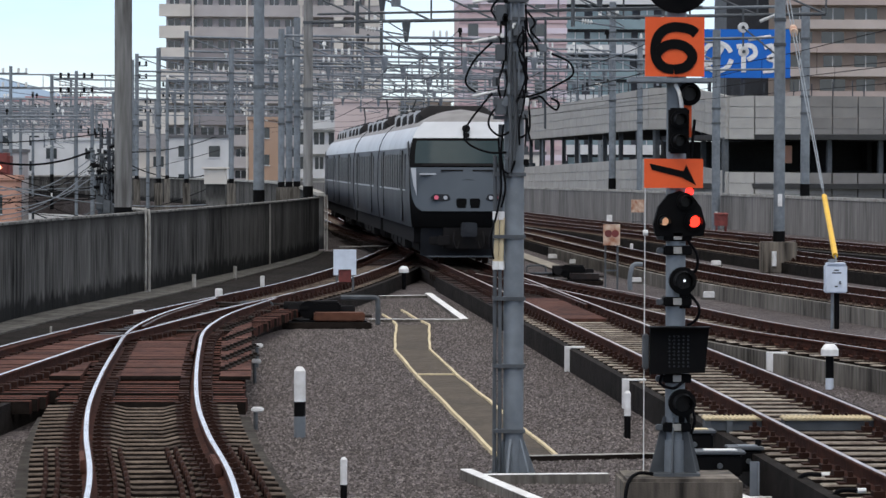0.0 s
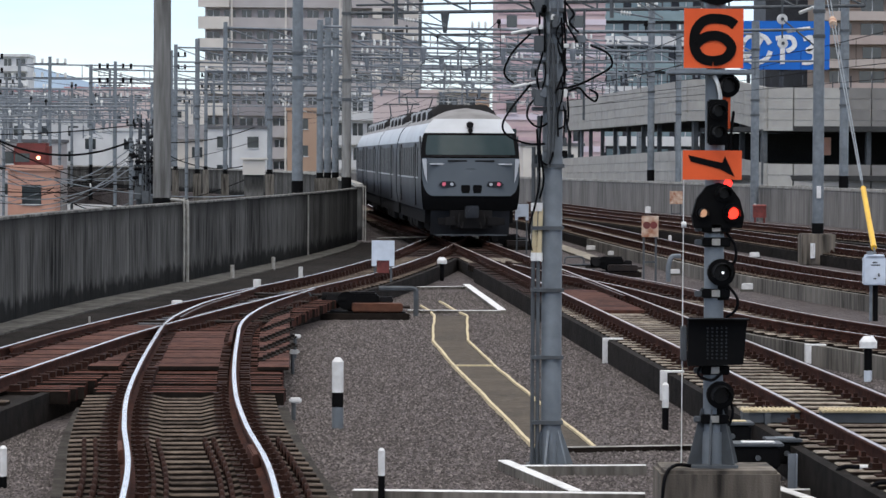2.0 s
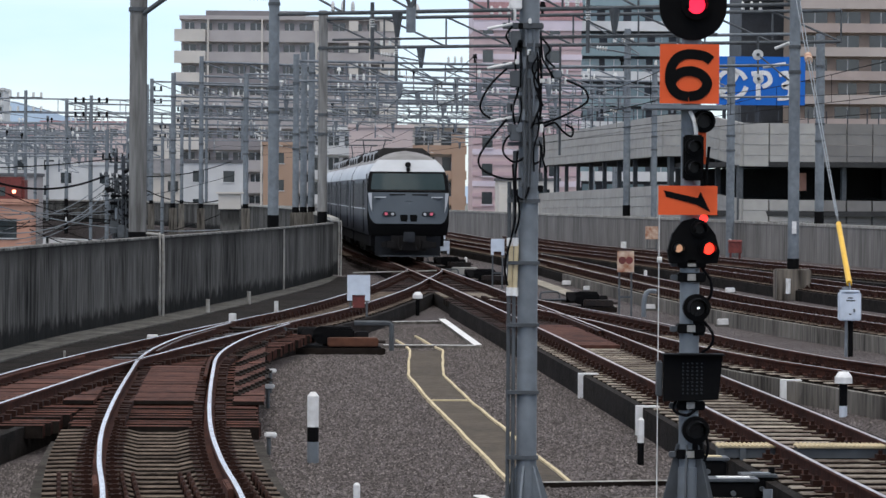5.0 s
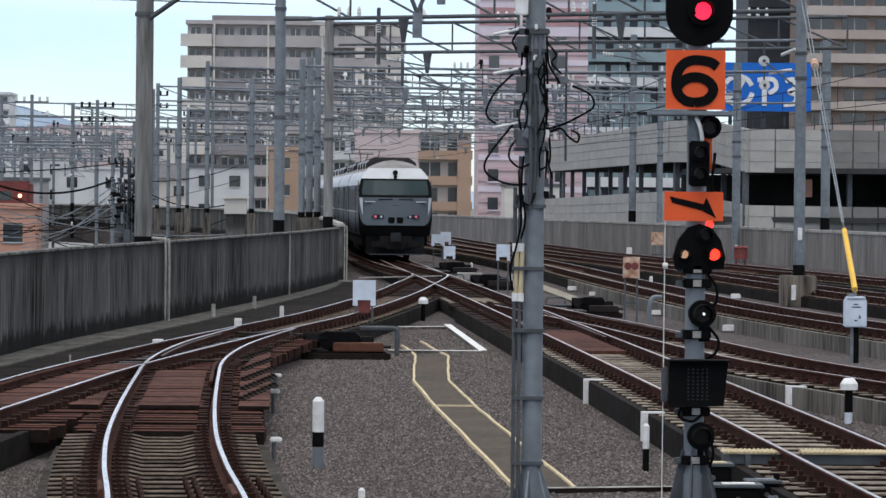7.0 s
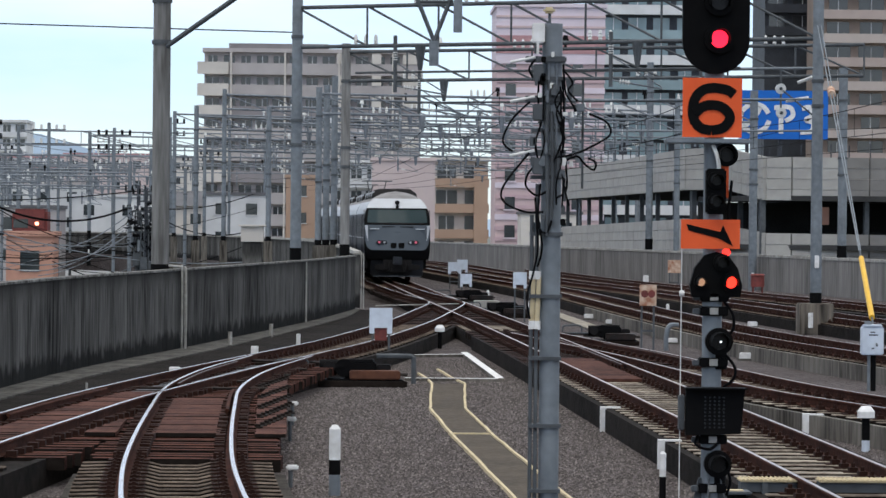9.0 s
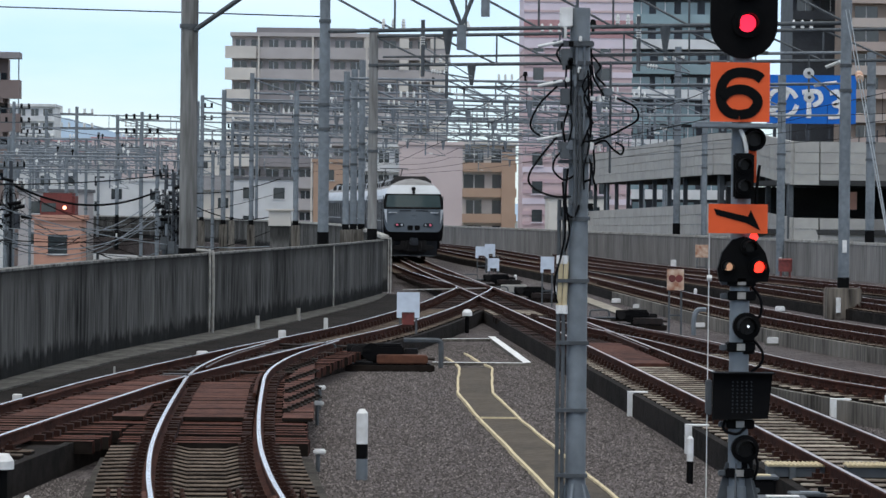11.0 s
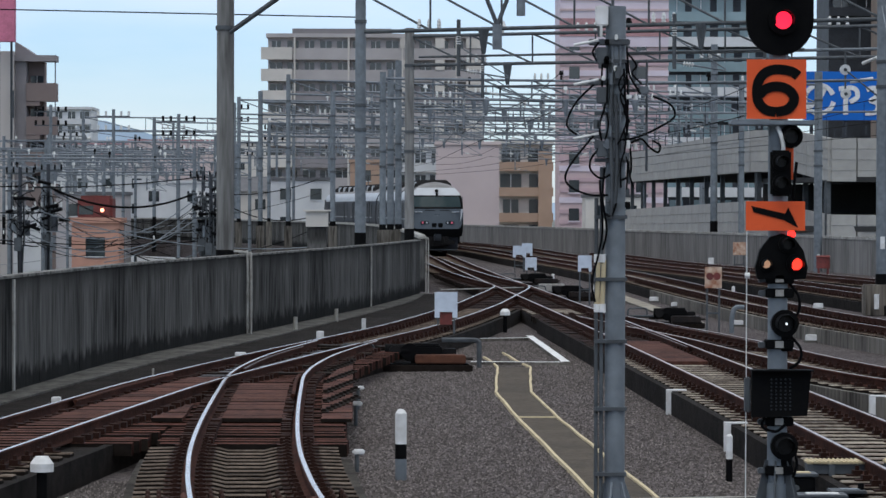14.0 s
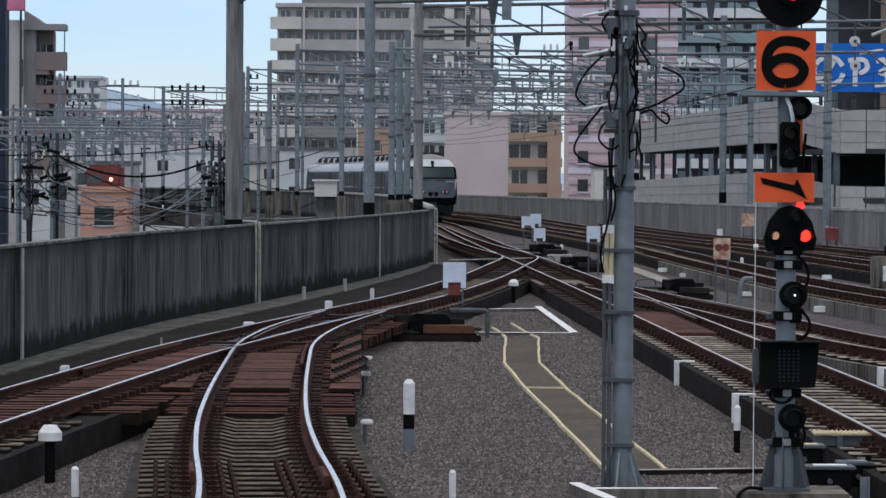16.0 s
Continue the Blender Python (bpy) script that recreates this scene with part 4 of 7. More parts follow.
    part("shunt_head", outline(bmesh.new(), tri, -0.13, -0.03), M_BLACK, s, "black three-lamp triangular head")
    hooded_lamp(s, 0.14, z(2.03), 0.083, -0.15, M_RED_W, "red_lamp")
    hooded_lamp(s, -0.115, z(2.03), 0.058, -0.15, M_AMBER, "pale_lamp")
    hooded_lamp(s, 0.065, z(2.2), 0.075, -0.15)
    # lower lamps and indicator
    for h in (1.52, 0.47):
        hooded_lamp(s, 0.05, z(h), 0.118, -0.13)
        part("lamp_body", rod(bmesh.new(), (0.05, 0.0, z(h) - 0.24), (0.05, 0.0, z(h) - 0.08), 0.085, seg=12), M_BLACK, s)
    part("lamp_point", disc(bmesh.new(), (0.06, -0.165, z(1.52)), 0.01, 0.01), M_POINT, s)
    panel = part("route_indicator", outline(bmesh.new(), [(-0.235, z(0.72)), (0.235, z(0.735)), (0.27, z(1.115)), (-0.235, z(1.115))], -0.2, -0.1), M_BLACK, s, "black dot-matrix indicator panel")
    dots = bmesh.new()
    for i in range(5):
        for j in range(9):
            disc(dots, (-0.07 + i * 0.04, -0.2005, z(0.79) + j * 0.032), 0.009, 0.004, 8)
    part("dots", dots, M_APRON, panel)["kind"] = "stuff"
    part("indicator_hood", box(bmesh.new(), -0.25, 0.28, -0.3, -0.1, z(1.118), z(1.13)), M_BLACK, panel)
    part("side_case", soft_box(-0.29, -0.24, -0.15, -0.02, z(0.76), z(1.06), 0.01), M_GALV_D, s)
    for h in (1.74, 1.3, 0.64, 0.22, 1.86):
        part("clamp", soft_box(-0.11, 0.13, -0.11, 0.1, z(h), z(h) + 0.08, 0.01), M_BLACK, s)
        part("tag", box(bmesh.new(), -0.03, 0.04, -0.13, -0.111, z(h) + 0.012, z(h) + 0.07), M_CAP, s, "pale metal tag")
        part("clamp_ear", soft_box(-0.17, -0.111, -0.08, 0.0, z(h) + 0.01, z(h) + 0.06, 0.008), M_GALV_D, s)
    for k, pts in enumerate(([(0.1, -0.05, z(1.86)), (0.17, -0.1, z(1.75)), (0.17, -0.1, z(1.62)), (0.1, -0.06, z(1.56))],
                             [(0.12, -0.05, z(1.4)), (0.19, -0.1, z(1.3)), (0.18, -0.1, z(1.2)), (0.1, -0.06, z(1.13))],
                             [(-0.12, -0.1, z(0.72)), (-0.14, -0.14, z(0.64)), (-0.03, -0.17, z(0.6)), (0.06, -0.12, z(0.66))],
                             [(0.14, -0.05, z(0.44)), (0.16, -0.1, z(0.32)), (0.13, -0.08, z(0.2))],
                             [(0.15, -0.08, z(2.9)), (0.12, -0.12, z(2.6)), (0.14, -0.05, z(2.3))])):
        part("cable", tube(bmesh.new(), pts, 0.013), M_RUBBER, s)
    part("stay_rope", rod(bmesh.new(), (-0.275, -0.1, z(2.33)), (-0.275, -0.05, 0.02), 0.005, seg=5), M_INSUL, s, "thin pale rope")
    part("rope_weight", rod(bmesh.new(), (-0.29, -0.09, z(1.93)), (-0.25, -0.09, z(1.93)), 0.025, seg=8), M_INSUL, s)
    cable = thing("ground_cable", (x - 0.42, y - 0.44, GROUND), "black cable looping down the concrete block", "cable")
    part("loop", tube(bmesh.new(), [(0.22, 0.3, 0.36), (0.08, 0.2, 0.375), (-0.03, -0.03, 0.3), (-0.06, -0.06, 0.02)], 0.016), M_RUBBER, cable)


def make_cable_pole():
    x, y, g = 1.72, 32.2, GROUND
    p = thing("cable_pole", (x, y, g), "grey steel pole with conduits, brackets and black cable loops", "pole")
    H = 4.95
    part("shaft", rod(bmesh.new(), (0.03, 0, 0), (0.03, 0, H), 0.098, seg=16), M_GALV, p)
    part("base_plate", box(bmesh.new(), -0.2, 0.24, -0.2, 0.2, 0, 0.03), M_GALV_D, p)
    for k in range(6):
        bm = outline(bmesh.new(), [(0.07, 0.03), (0.22, 0.03), (0.1, 0.36), (0.07, 0.36)], -0.01, 0.01)
        part("fin", bm, M_GALV, p, at=Matrix.Translation((0.03, 0, 0)) @ Matrix.Rotation(k * math.pi / 3 + 0.2, 4, "Z"))
    for dx, top in ((-0.155, 3.1), (-0.105, 3.4)):
        part("conduit", rod(bmesh.new(), (dx, -0.06, 0.03), (dx, -0.06, top), 0.02, seg=10), M_GALV_D, p)
        part("sleeve", rod(bmesh.new(), (dx + 0.005, -0.062, 2.02), (dx + 0.02, -0.062, 2.5), 0.027, seg=10), M_CREAM, p, "cream insulating sleeve")
        for h in (2.0, 2.48):
            part("sleeve_end", rod(bmesh.new(), (dx + 0.01, -0.062, h), (dx + 0.01, -0.062, h + 0.08), 0.034, seg=10), M_WHITE, p)
    for h in (0.42, 1.05, 1.7, 2.3, 2.9, 3.45, 3.9, 4.4):
        part("band", box(bmesh.new(), -0.17, 0.14, -0.11, 0.1, h, h + 0.035), M_GALV_D, p)
    for h in (3.67, 4.19, 4.57):
        part("bracket", soft_box(-0.24, 0.16, -0.13, -0.05, h, h + 0.06, 0.01), M_GALV_D, p)
        part("insulator", rod(bmesh.new(), (-0.38, -0.12, h + 0.0), (-0.14, -0.12, h + 0.05), 0.015, seg=8), M_INSUL, p, "white rod insulator")
        part("clamp_box", soft_box(-0.16, -0.06, -0.16, -0.06, h - 0.18, h - 0.02, 0.01), M_GALV_D, p)
    for h in (4.14, 3.66):
        box_arm = part("side_bracket", soft_box(0.1, 0.26, -0.025, 0.025, h - 0.015, h + 0.015, 0.005), M_GALV_D, p)
        part("side_box", soft_box(0.26, 0.345, -0.05, 0.05, h - 0.04, h + 0.04, 0.01), M_GALV, box_arm)
        part("side_stem", rod(bmesh.new(), (0.33, 0, h - 0.3), (0.33, 0, h + 0.3), 0.012, seg=6), M_GALV_D, box_arm)
        part("side_insulator", rod(bmesh.new(), (0.22, -0.03, h - 0.09), (0.22, -0.03, h - 0.03), 0.025, 0.014, seg=8), M_INSUL, box_arm)
    for z0, z1 in ((4.3, 4.62), (3.75, 4.0)):
        for dx in (-0.01, 0.07):
            part("clamp_rod", rod(bmesh.new(), (dx, -0.105, z0), (dx, -0.105, z1), 0.012, seg=6), M_GALV_F, p)
    part("collar", rod(bmesh.new(), (0.03, 0, 3.98), (0.03, 0, 4.06), 0.118, seg=16), M_GALV, p)
    part("junction_box", soft_box(-0.17, -0.05, -0.14, 0.02, 4.76, 4.95, 0.01), M_WHITE, p, "white box at the pole top")
    part("pole_cap", rod(bmesh.new(), (0.0, 0, H), (0.0, 0, H + 0.13), 0.015, seg=6), M_GALV_D, p)
    part("cap_lamp", soft_box(-0.06, 0.05, -0.05, 0.05, H + 0.1, H + 0.16, 0.02), M_CREAM, p)
    loops = ([(-0.19, -0.14, 4.19), (-0.35, -0.14, 4.03), (-0.44, -0.14, 3.86), (-0.43, -0.14, 3.77), (-0.35, -0.14, 3.71)],
             [(-0.19, -0.14, 3.7), (-0.39, -0.14, 3.45), (-0.46, -0.14, 3.3), (-0.4, -0.14, 3.2), (-0.22, -0.14, 3.13), (-0.05, -0.14, 3.13)],
             [(-0.1, -0.14, 3.6), (-0.2, -0.14, 3.5), (-0.22, -0.14, 3.38), (-0.12, -0.14, 3.29), (-0.02, -0.14, 3.33)],
             [(0.06, -0.14, 3.65), (0.27, -0.14, 3.7), (0.49, -0.14, 3.81), (0.59, -0.14, 3.89), (0.55, -0.14, 4), (0.38, -0.14, 4.08)],
             [(0.17, -0.14, 3.63), (0.27, -0.14, 3.67), (0.35, -0.14, 3.59), (0.43, -0.14, 3.54), (0.45, -0.14, 3.61), (0.38, -0.14, 3.65)],
             [(0.16, -0.14, 3.62), (0.17, -0.14, 3.35), (0.08, -0.14, 3.27)],
             [(-0.13, -0.14, 3.27), (-0.1, -0.14, 3), (-0.02, -0.14, 2.93), (0.03, -0.14, 3.05)],
             [(-0.1, -0.14, 4.5), (-0.11, -0.14, 4.2), (-0.08, -0.14, 4), (-0.13, -0.14, 3.8), (-0.1, -0.14, 3.6)],
             [(0.13, -0.14, 4.55), (0.15, -0.14, 4.3), (0.2, -0.14, 4.2), (0.26, -0.14, 4.1)],
             [(0.13, -0.14, 4.5), (0.22, -0.14, 4.38), (0.18, -0.14, 4.3), (0.27, -0.14, 4.2)],
             [(0.12, -0.14, 4.4), (0.14, -0.14, 4.1), (0.13, -0.14, 3.7)],
             [(-0.12, -0.14, 3.1), (-0.1, -0.14, 2.8), (-0.14, -0.14, 2.55), (-0.2, -0.14, 2.3), (-0.17, -0.14, 2.1)],
             [(-0.08, -0.14, 3.4), (-0.1, -0.14, 3.1), (-0.06, -0.14, 2.8), (-0.1, -0.14, 2.6)],
             [(-0.14, -0.14, 4.6), (-0.2, -0.14, 4.5), (-0.14, -0.14, 4.4)])
    for pts in loops:
        part("cable", tube(bmesh.new(), pts, 0.0105), M_RUBBER, p)
    rng = random.Random(5)
    for k in range(26):
        x0, z0, w, h = rng.uniform(-0.2, 0.14), rng.uniform(2.95, 4.7), rng.uniform(0.025, 0.06), rng.uniform(0.03, 0.12)
        part("fitting", soft_box(x0, x0 + w, -0.17, -0.12, z0, z0 + h, 0.006), rng.choice((M_GALV, M_GALV_D, M_BLACK, M_INSUL, M_GALV_D)), p)
    for k in range(12):
        x0, z0 = rng.choice((-0.12, -0.06, 0.1, 0.15)), rng.uniform(3.1, 4.4)
        part("cable", tube(bmesh.new(), [(x0, -0.15, z0), (x0 + rng.uniform(-0.08, 0.1), -0.17, z0 - 0.12), (x0 + rng.uniform(-0.06, 0.06), -0.16, z0 - rng.uniform(0.25, 0.4))], 0.009), M_RUBBER, p)
    for pts in ([(-0.02, -0.13, 2.9), (-0.01, -0.14, 3.3), (-0.03, -0.13, 3.8), (0.0, -0.13, 4.4)], [(0.02, -0.12, 3.0), (0.04, -0.13, 3.5), (0.02, -0.12, 4.1)]):
        part("cable", tube(bmesh.new(), pts, 0.02), M_GALV_D, p)


def make_post(x, y, h, r, label, bands, cap=None, top=None):
    """A marker post: bands are (height share, material)."""
    p = thing("marker_post", (x, y, GROUND), label, "marker post", "marker posts")
    lo = 0.0
    for share, m in bands:
        part("band", rod(bmesh.new(), (0, 0, lo * h), (0, 0, share * h), r, seg=14), m, p)
        lo = share
    part("top", rod(bmesh.new(), (0, 0, h), (0, 0, h + r * 0.7), r, r * 0.45, seg=14), top or bands[-1][1], p)
    if cap:
        bm = rod(bmesh.new(), (0, 0, h - cap * 0.7), (0, 0, h), cap, seg=16)
        rod(bm, (0, 0, h), (0, 0, h + cap * 0.6), cap, cap * 0.55, seg=16)
        part("cap", bm, M_WHITE, p, "white rounded cap")
    return p


def make_posts():
    wb = [(0.3, M_PALEBLUE), (0.52, M_BLACK), (1.0, M_WHITE)]
    make_post(-0.36, 36.7, 0.74, 0.064, "white post with a dark band and grey foot", [(0.32, M_GALV), (0.54, M_BLACK), (1.0, M_WHITE)])
    make_post(0.1, 29.0, 0.44, 0.03, "thin white post with a black foot", [(0.5, M_BLACK), (1.0, M_WHITE)])
    make_post(3.25, 36.6, 0.5, 0.037, "thin black post with a white upper half", [(0.5, M_BLACK), (1.0, M_WHITE)])
    make_post(-3.3, 30.0, 0.36, 0.035, "thin white post with a black foot", [(0.3, M_BLACK), (1.0, M_WHITE)])
    make_post(-3.82, 32.5, 0.5, 0.053, "black post with a wide white cap", [(1.0, M_BLACK)], 0.115)
    make_post(1.72, 80.5, 0.5, 0.05, "black post with a wide white cap", [(1.0, M_BLACK)], 0.12)
    make_post(6.7, 44.7, 0.54, 0.055, "black post with a wide white cap", [(0.28, M_PALEBLUE), (1.0, M_BLACK)], 0.12)
    for x, y in ((5.8, 120), (7.6, 108), (9.2, 99), (10.6, 118), (5.0, 140), (12.4, 128)):
        make_post(x, y, 0.22, 0.06, "low white marker stub on the ballast", [(1.0, M_WHITE)])


def make_wall_marks():
    """White patches painted on the trough and short stakes beside it."""
    for x, y, w in ((-5.39, 47.6, 0.12), (-3.62, 62.4, 0.2), (-2.5, 73.3, 0.16), (-1.72, 81.7, 0.1)):
        t = thing("trough_marker", (x, y, GROUND), "white-painted patch block on the cable trough", "marker", "trough markers")
        part("block", soft_box(-w / 2, w / 2, -0.1, 0.1, 0, 0.29, 0.01), M_WHITE, t)
    for x, y in ((-4.6, 54.6), (-3.35, 80.7), (-2.55, 87.2)):
        t = thing("trough_stake", (x, y, GROUND), "slim pale stake behind the cable trough", "stake", "trough stakes")
        part("stake", rod(bmesh.new(), (0, 0, 0), (0, 0, 0.36), 0.018 if y < 60 else 0.05, seg=8), M_CAP, t)
    for x, y in ((4.13, 28.4), (4.22, 27.0)):
        t = thing("cable_hook", (x, y, -0.17), "bent black cable end with a pale tip on the sleepers", "cable", "cable ends")
        part("pipe", tube(bmesh.new(), [(-0.13, 0, -0.33), (-0.14, 0, -0.05), (-0.08, 0, 0.03), (0.06, 0, 0.03)], 0.02), M_RUBBER, t)
        part("tip", rod(bmesh.new(), (0.06, 0, 0.03), (0.13, 0, 0.03), 0.022, seg=8), M_WHITE, t)


def make_frame_line(pts, material, label, w=0.09, h=0.05, side=None):
    line = thing("ground_edging", (0, 0, GROUND), label, "edging", "edgings on the ballast")
    for (x0, y0), (x1, y1) in zip(pts, pts[1:]):
        d = Vector((x1 - x0, y1 - y0, 0))
        m = Matrix.Translation((x0, y0, 0)) @ Matrix.Rotation(math.atan2(d.y, d.x), 4, "Z")
        bm = box(bmesh.new(), 0, d.length - 0.01, -w / 2, w / 2, -0.02, h)
        bmesh.ops.bevel(bm, geom=[e for e in bm.edges if all(v.co.z > 0 for v in e.verts)], offset=0.008, segments=1, affect="EDGES")
        for f in bm.faces:
            f.normal_update()
            f.material_index = 0 if f.normal.z > 0.3 else 1
        part("bar", bm, (material, side or M_CURB), line, at=m)
    return line


def make_ground_marks():
    # walkway mat with cream edges
    way = thing("walkway", (0, 0, GROUND), "narrow brown walkway mat edged with worn cream lines", "walkway", kind="structure")
    left = [(1.68, 34.3), (1.19, 47.4), (1.01, 53.9), (1.19, 62.4), (1.12, 64.5), (1.0, 66.5)]
    right = [(2.3, 34.15), (1.76, 47.5), (1.58, 53.9), (1.8, 62.4), (1.66, 64.2), (1.42, 68.5)]
    rng = random.Random(21)
    bm = bmesh.new()
    a, b = [bm.verts.new((x, y, 0.02)) for x, y in left[:4]], [bm.verts.new((x, y, 0.02)) for x, y in right[:4]]
    for i in range(3):
        bm.faces.new((a[i], b[i], b[i + 1], a[i + 1]))
    part("mat", bm, M_MAT, way)
    for run in (left, right, [(1.22, 47.4), (1.74, 47.4)]):
        # the lines are laid by hand and waver
        pts = []
        for (x0, y0), (x1, y1) in zip(run, run[1:]):
            n = max(1, int(abs(y1 - y0) / 1.1))
            pts += [Vector((x0 + (x1 - x0) * k / n + (rng.uniform(-0.009, 0.009) if k else 0), y0 + (y1 - y0) * k / n, 0)) for k in range(n)]
        line = spline(pts + [Vector((*run[-1], 0))], 3)
        part("edge_line", sweep(bmesh.new(), line, [(-0.024, 0.0), (0.024, 0.0), (0.018, 0.042), (-0.018, 0.042)]), M_CREAM, way, "worn cream line")
    make_frame_line([(1.85, 33.75), (3.9, 34.2)], M_CAP, "low pale edging across the ballast with a dark front", 0.07, 0.06, M_SHADE_BROWN)
    make_frame_line([(1.28, 31.85), (1.8, 28.95)], M_WHITE, "white-painted edging beside the pole", 0.115, 0.1)
    make_frame_line([(1.36, 31.3), (2.62, 31.4)], M_WHITE, "white-painted edging beside the pole", 0.06, 0.1)
    make_frame_line([(-0.15, 29.1), (2.4, 28.85)], M_WHITE, "white-painted edging before the block", 0.1, 0.09)
    make_frame_line([(3.52, 29.75), (3.9, 27.6)], M_WHITE, "white-painted edging beside the block", 0.11, 0.1)
    make_frame_line([(3.5, 29.6), (4.4, 29.7)], M_WHITE, "white-painted edging beside the block", 0.06)
    make_frame_line([(2.2, 76.5), (2.52, 63.7)], M_WHITE, "broad white-painted edging on the ballast", 0.16, 0.08)
    make_frame_line([(0.7, 63.7), (2.5, 63.7)], M_WHITE, "white edging across the ballast", 0.06, 0.07)
    make_frame_line([(0.7, 75.0), (2.2, 75.6)], M_WHITE, "white edging across the ballast", 0.06, 0.07)
    make_frame_line([(6.2, 114), (6.75, 86)], M_SLAB, "broad dirty cream trough cover on the ballast", 0.5, 0.06)
    # white painted corner brackets on the bed edges
    for x, y in ((3.42, 48.6), (3.62, 41.2), (6.2, 47.2)):
        b = thing("edge_marker", (x, y, GROUND), "white-painted corner marker on the bed edge", "edge marker", "edge markers")
        part("upright", box(bmesh.new(), -0.03, 0.05, -0.12, 0.03, 0.0, 0.345), M_WHITE, b)
        part("top", box(bmesh.new(), -0.03, 0.26, -0.12, 0.03, 0.347, 0.365), M_WHITE, b)


def make_point_machine(x, y, rz, label, s=1.0):
    """A point machine with its motor, rods and a rusty cover, and the white board on legs over it."""
    m = thing("point_machine", pose(x, y, GROUND, 0, 0, rz), label, "point machine", "point machines")
    part("sole", soft_box(-0.85 * s, 0.85 * s, -0.3, 0.5, 0.0, 0.14, 0.02), M_BLACK, m)
    part("cover", soft_box(-0.15 * s, 0.78 * s, -0.36, 0.1, 0.14, 0.3, 0.02), M_RUSTBEAM if s == 1.0 else M_GREASE, m, "rusty brown cover" if s == 1.0 else "black greasy cover")
    part("motor", rod(bmesh.new(), (-0.7 * s, 0.1, 0.36), (-0.25 * s, 0.1, 0.36), 0.13, seg=14), M_BLACK, m)
    part("motor_end", rod(bmesh.new(), (-0.52 * s, -0.06, 0.36), (-0.52 * s, -0.12, 0.36), 0.11, seg=14), M_UNDER, m)
    part("gear_case", soft_box(-0.25 * s, 0.35 * s, 0.0, 0.35, 0.14, 0.46, 0.03), M_BLACK, m)
    part("throw_rod", rod(bmesh.new(), (-0.7 * s, 0.2, 0.28), (-2.0 * s, 0.4, 0.26), 0.035, seg=8), M_UNDER, m)
    part("detector_rod", rod(bmesh.new(), (-0.7 * s, -0.1, 0.3), (-1.9 * s, 0.1, 0.28), 0.022, seg=8), M_GALV_D, m)
    part("hand_crank_box", soft_box(0.36 * s, 0.62 * s, 0.12, 0.4, 0.14, 0.4, 0.02), M_UNDER, m)
    part("lock_rod", rod(bmesh.new(), (-0.85 * s, 0.42, 0.22), (0.95 * s, 0.5, 0.2), 0.03, seg=8), M_GREASE, m)
    part("beam", soft_box(-1.0 * s, 0.9 * s, -0.5, -0.36, 0.0, 0.12, 0.015), M_SHADE_BROWN, m)
    part("motor_flange", rod(bmesh.new(), (-0.25 * s, -0.02, 0.34), (-0.25 * s, 0.02, 0.34), 0.17, seg=14), M_BLACK, m)
    part("top_cover", soft_box(-0.2 * s, 0.3 * s, 0.04, 0.3, 0.461, 0.5, 0.012), M_UNDER, m)
    part("hoop", tube(bmesh.new(), [(-1.5 * s, 0.3, 0.1), (-1.5 * s, 0.3, 0.42), (-1.35 * s, 0.3, 0.47), (-0.95 * s, 0.3, 0.47), (-0.9 * s, 0.3, 0.3)], 0.022, 6), M_GALV_D, m)
    part("drain_cap", soft_box(0.1 * s, 0.32 * s, -0.42, -0.31, 0.02, 0.07, 0.01), M_WHITE, m, "small white cap")
    for k in range(3):
        part("bolt", rod(bmesh.new(), (-0.6 * s + k * 0.55 * s, -0.22, 0.14), (-0.6 * s + k * 0.55 * s, -0.22, 0.19), 0.04, seg=8), M_GALV_D, m)
    return m


def make_board(x, y, w, h, z, label, notch=True, material=None, foot=GROUND):
    b = thing("sign_board", (x, y, foot), label, "sign board", "boards on legs")
    z -= foot
    prof = [(-w / 2, 0.0), (-w * 0.28, 0.0), (-w * 0.28, h * 0.22), (w * 0.28, h * 0.22), (w * 0.28, 0.0), (w / 2, 0.0), (w / 2, h), (-w / 2, h)]
    bm = outline(bmesh.new(), prof if notch else [prof[0], prof[5], prof[6], prof[7]], -0.03, -0.005)
    bmesh.ops.translate(bm, verts=bm.verts[:], vec=(0, 0, z))
    part("board", bm, material or M_PALEBLUE, b)
    for sx in (-1, 1):
        part("leg", box(bmesh.new(), sx * w * 0.36 - 0.022, sx * w * 0.36 + 0.022, -0.004, 0.04, 0, z + h * 0.7), M_GALV_D, b)
    part("stiffener", box(bmesh.new(), -w * 0.36 + 0.023, w * 0.36 - 0.023, 0.0, 0.035, z * 0.45, z * 0.45 + 0.04), M_GALV_D, b)
    return b


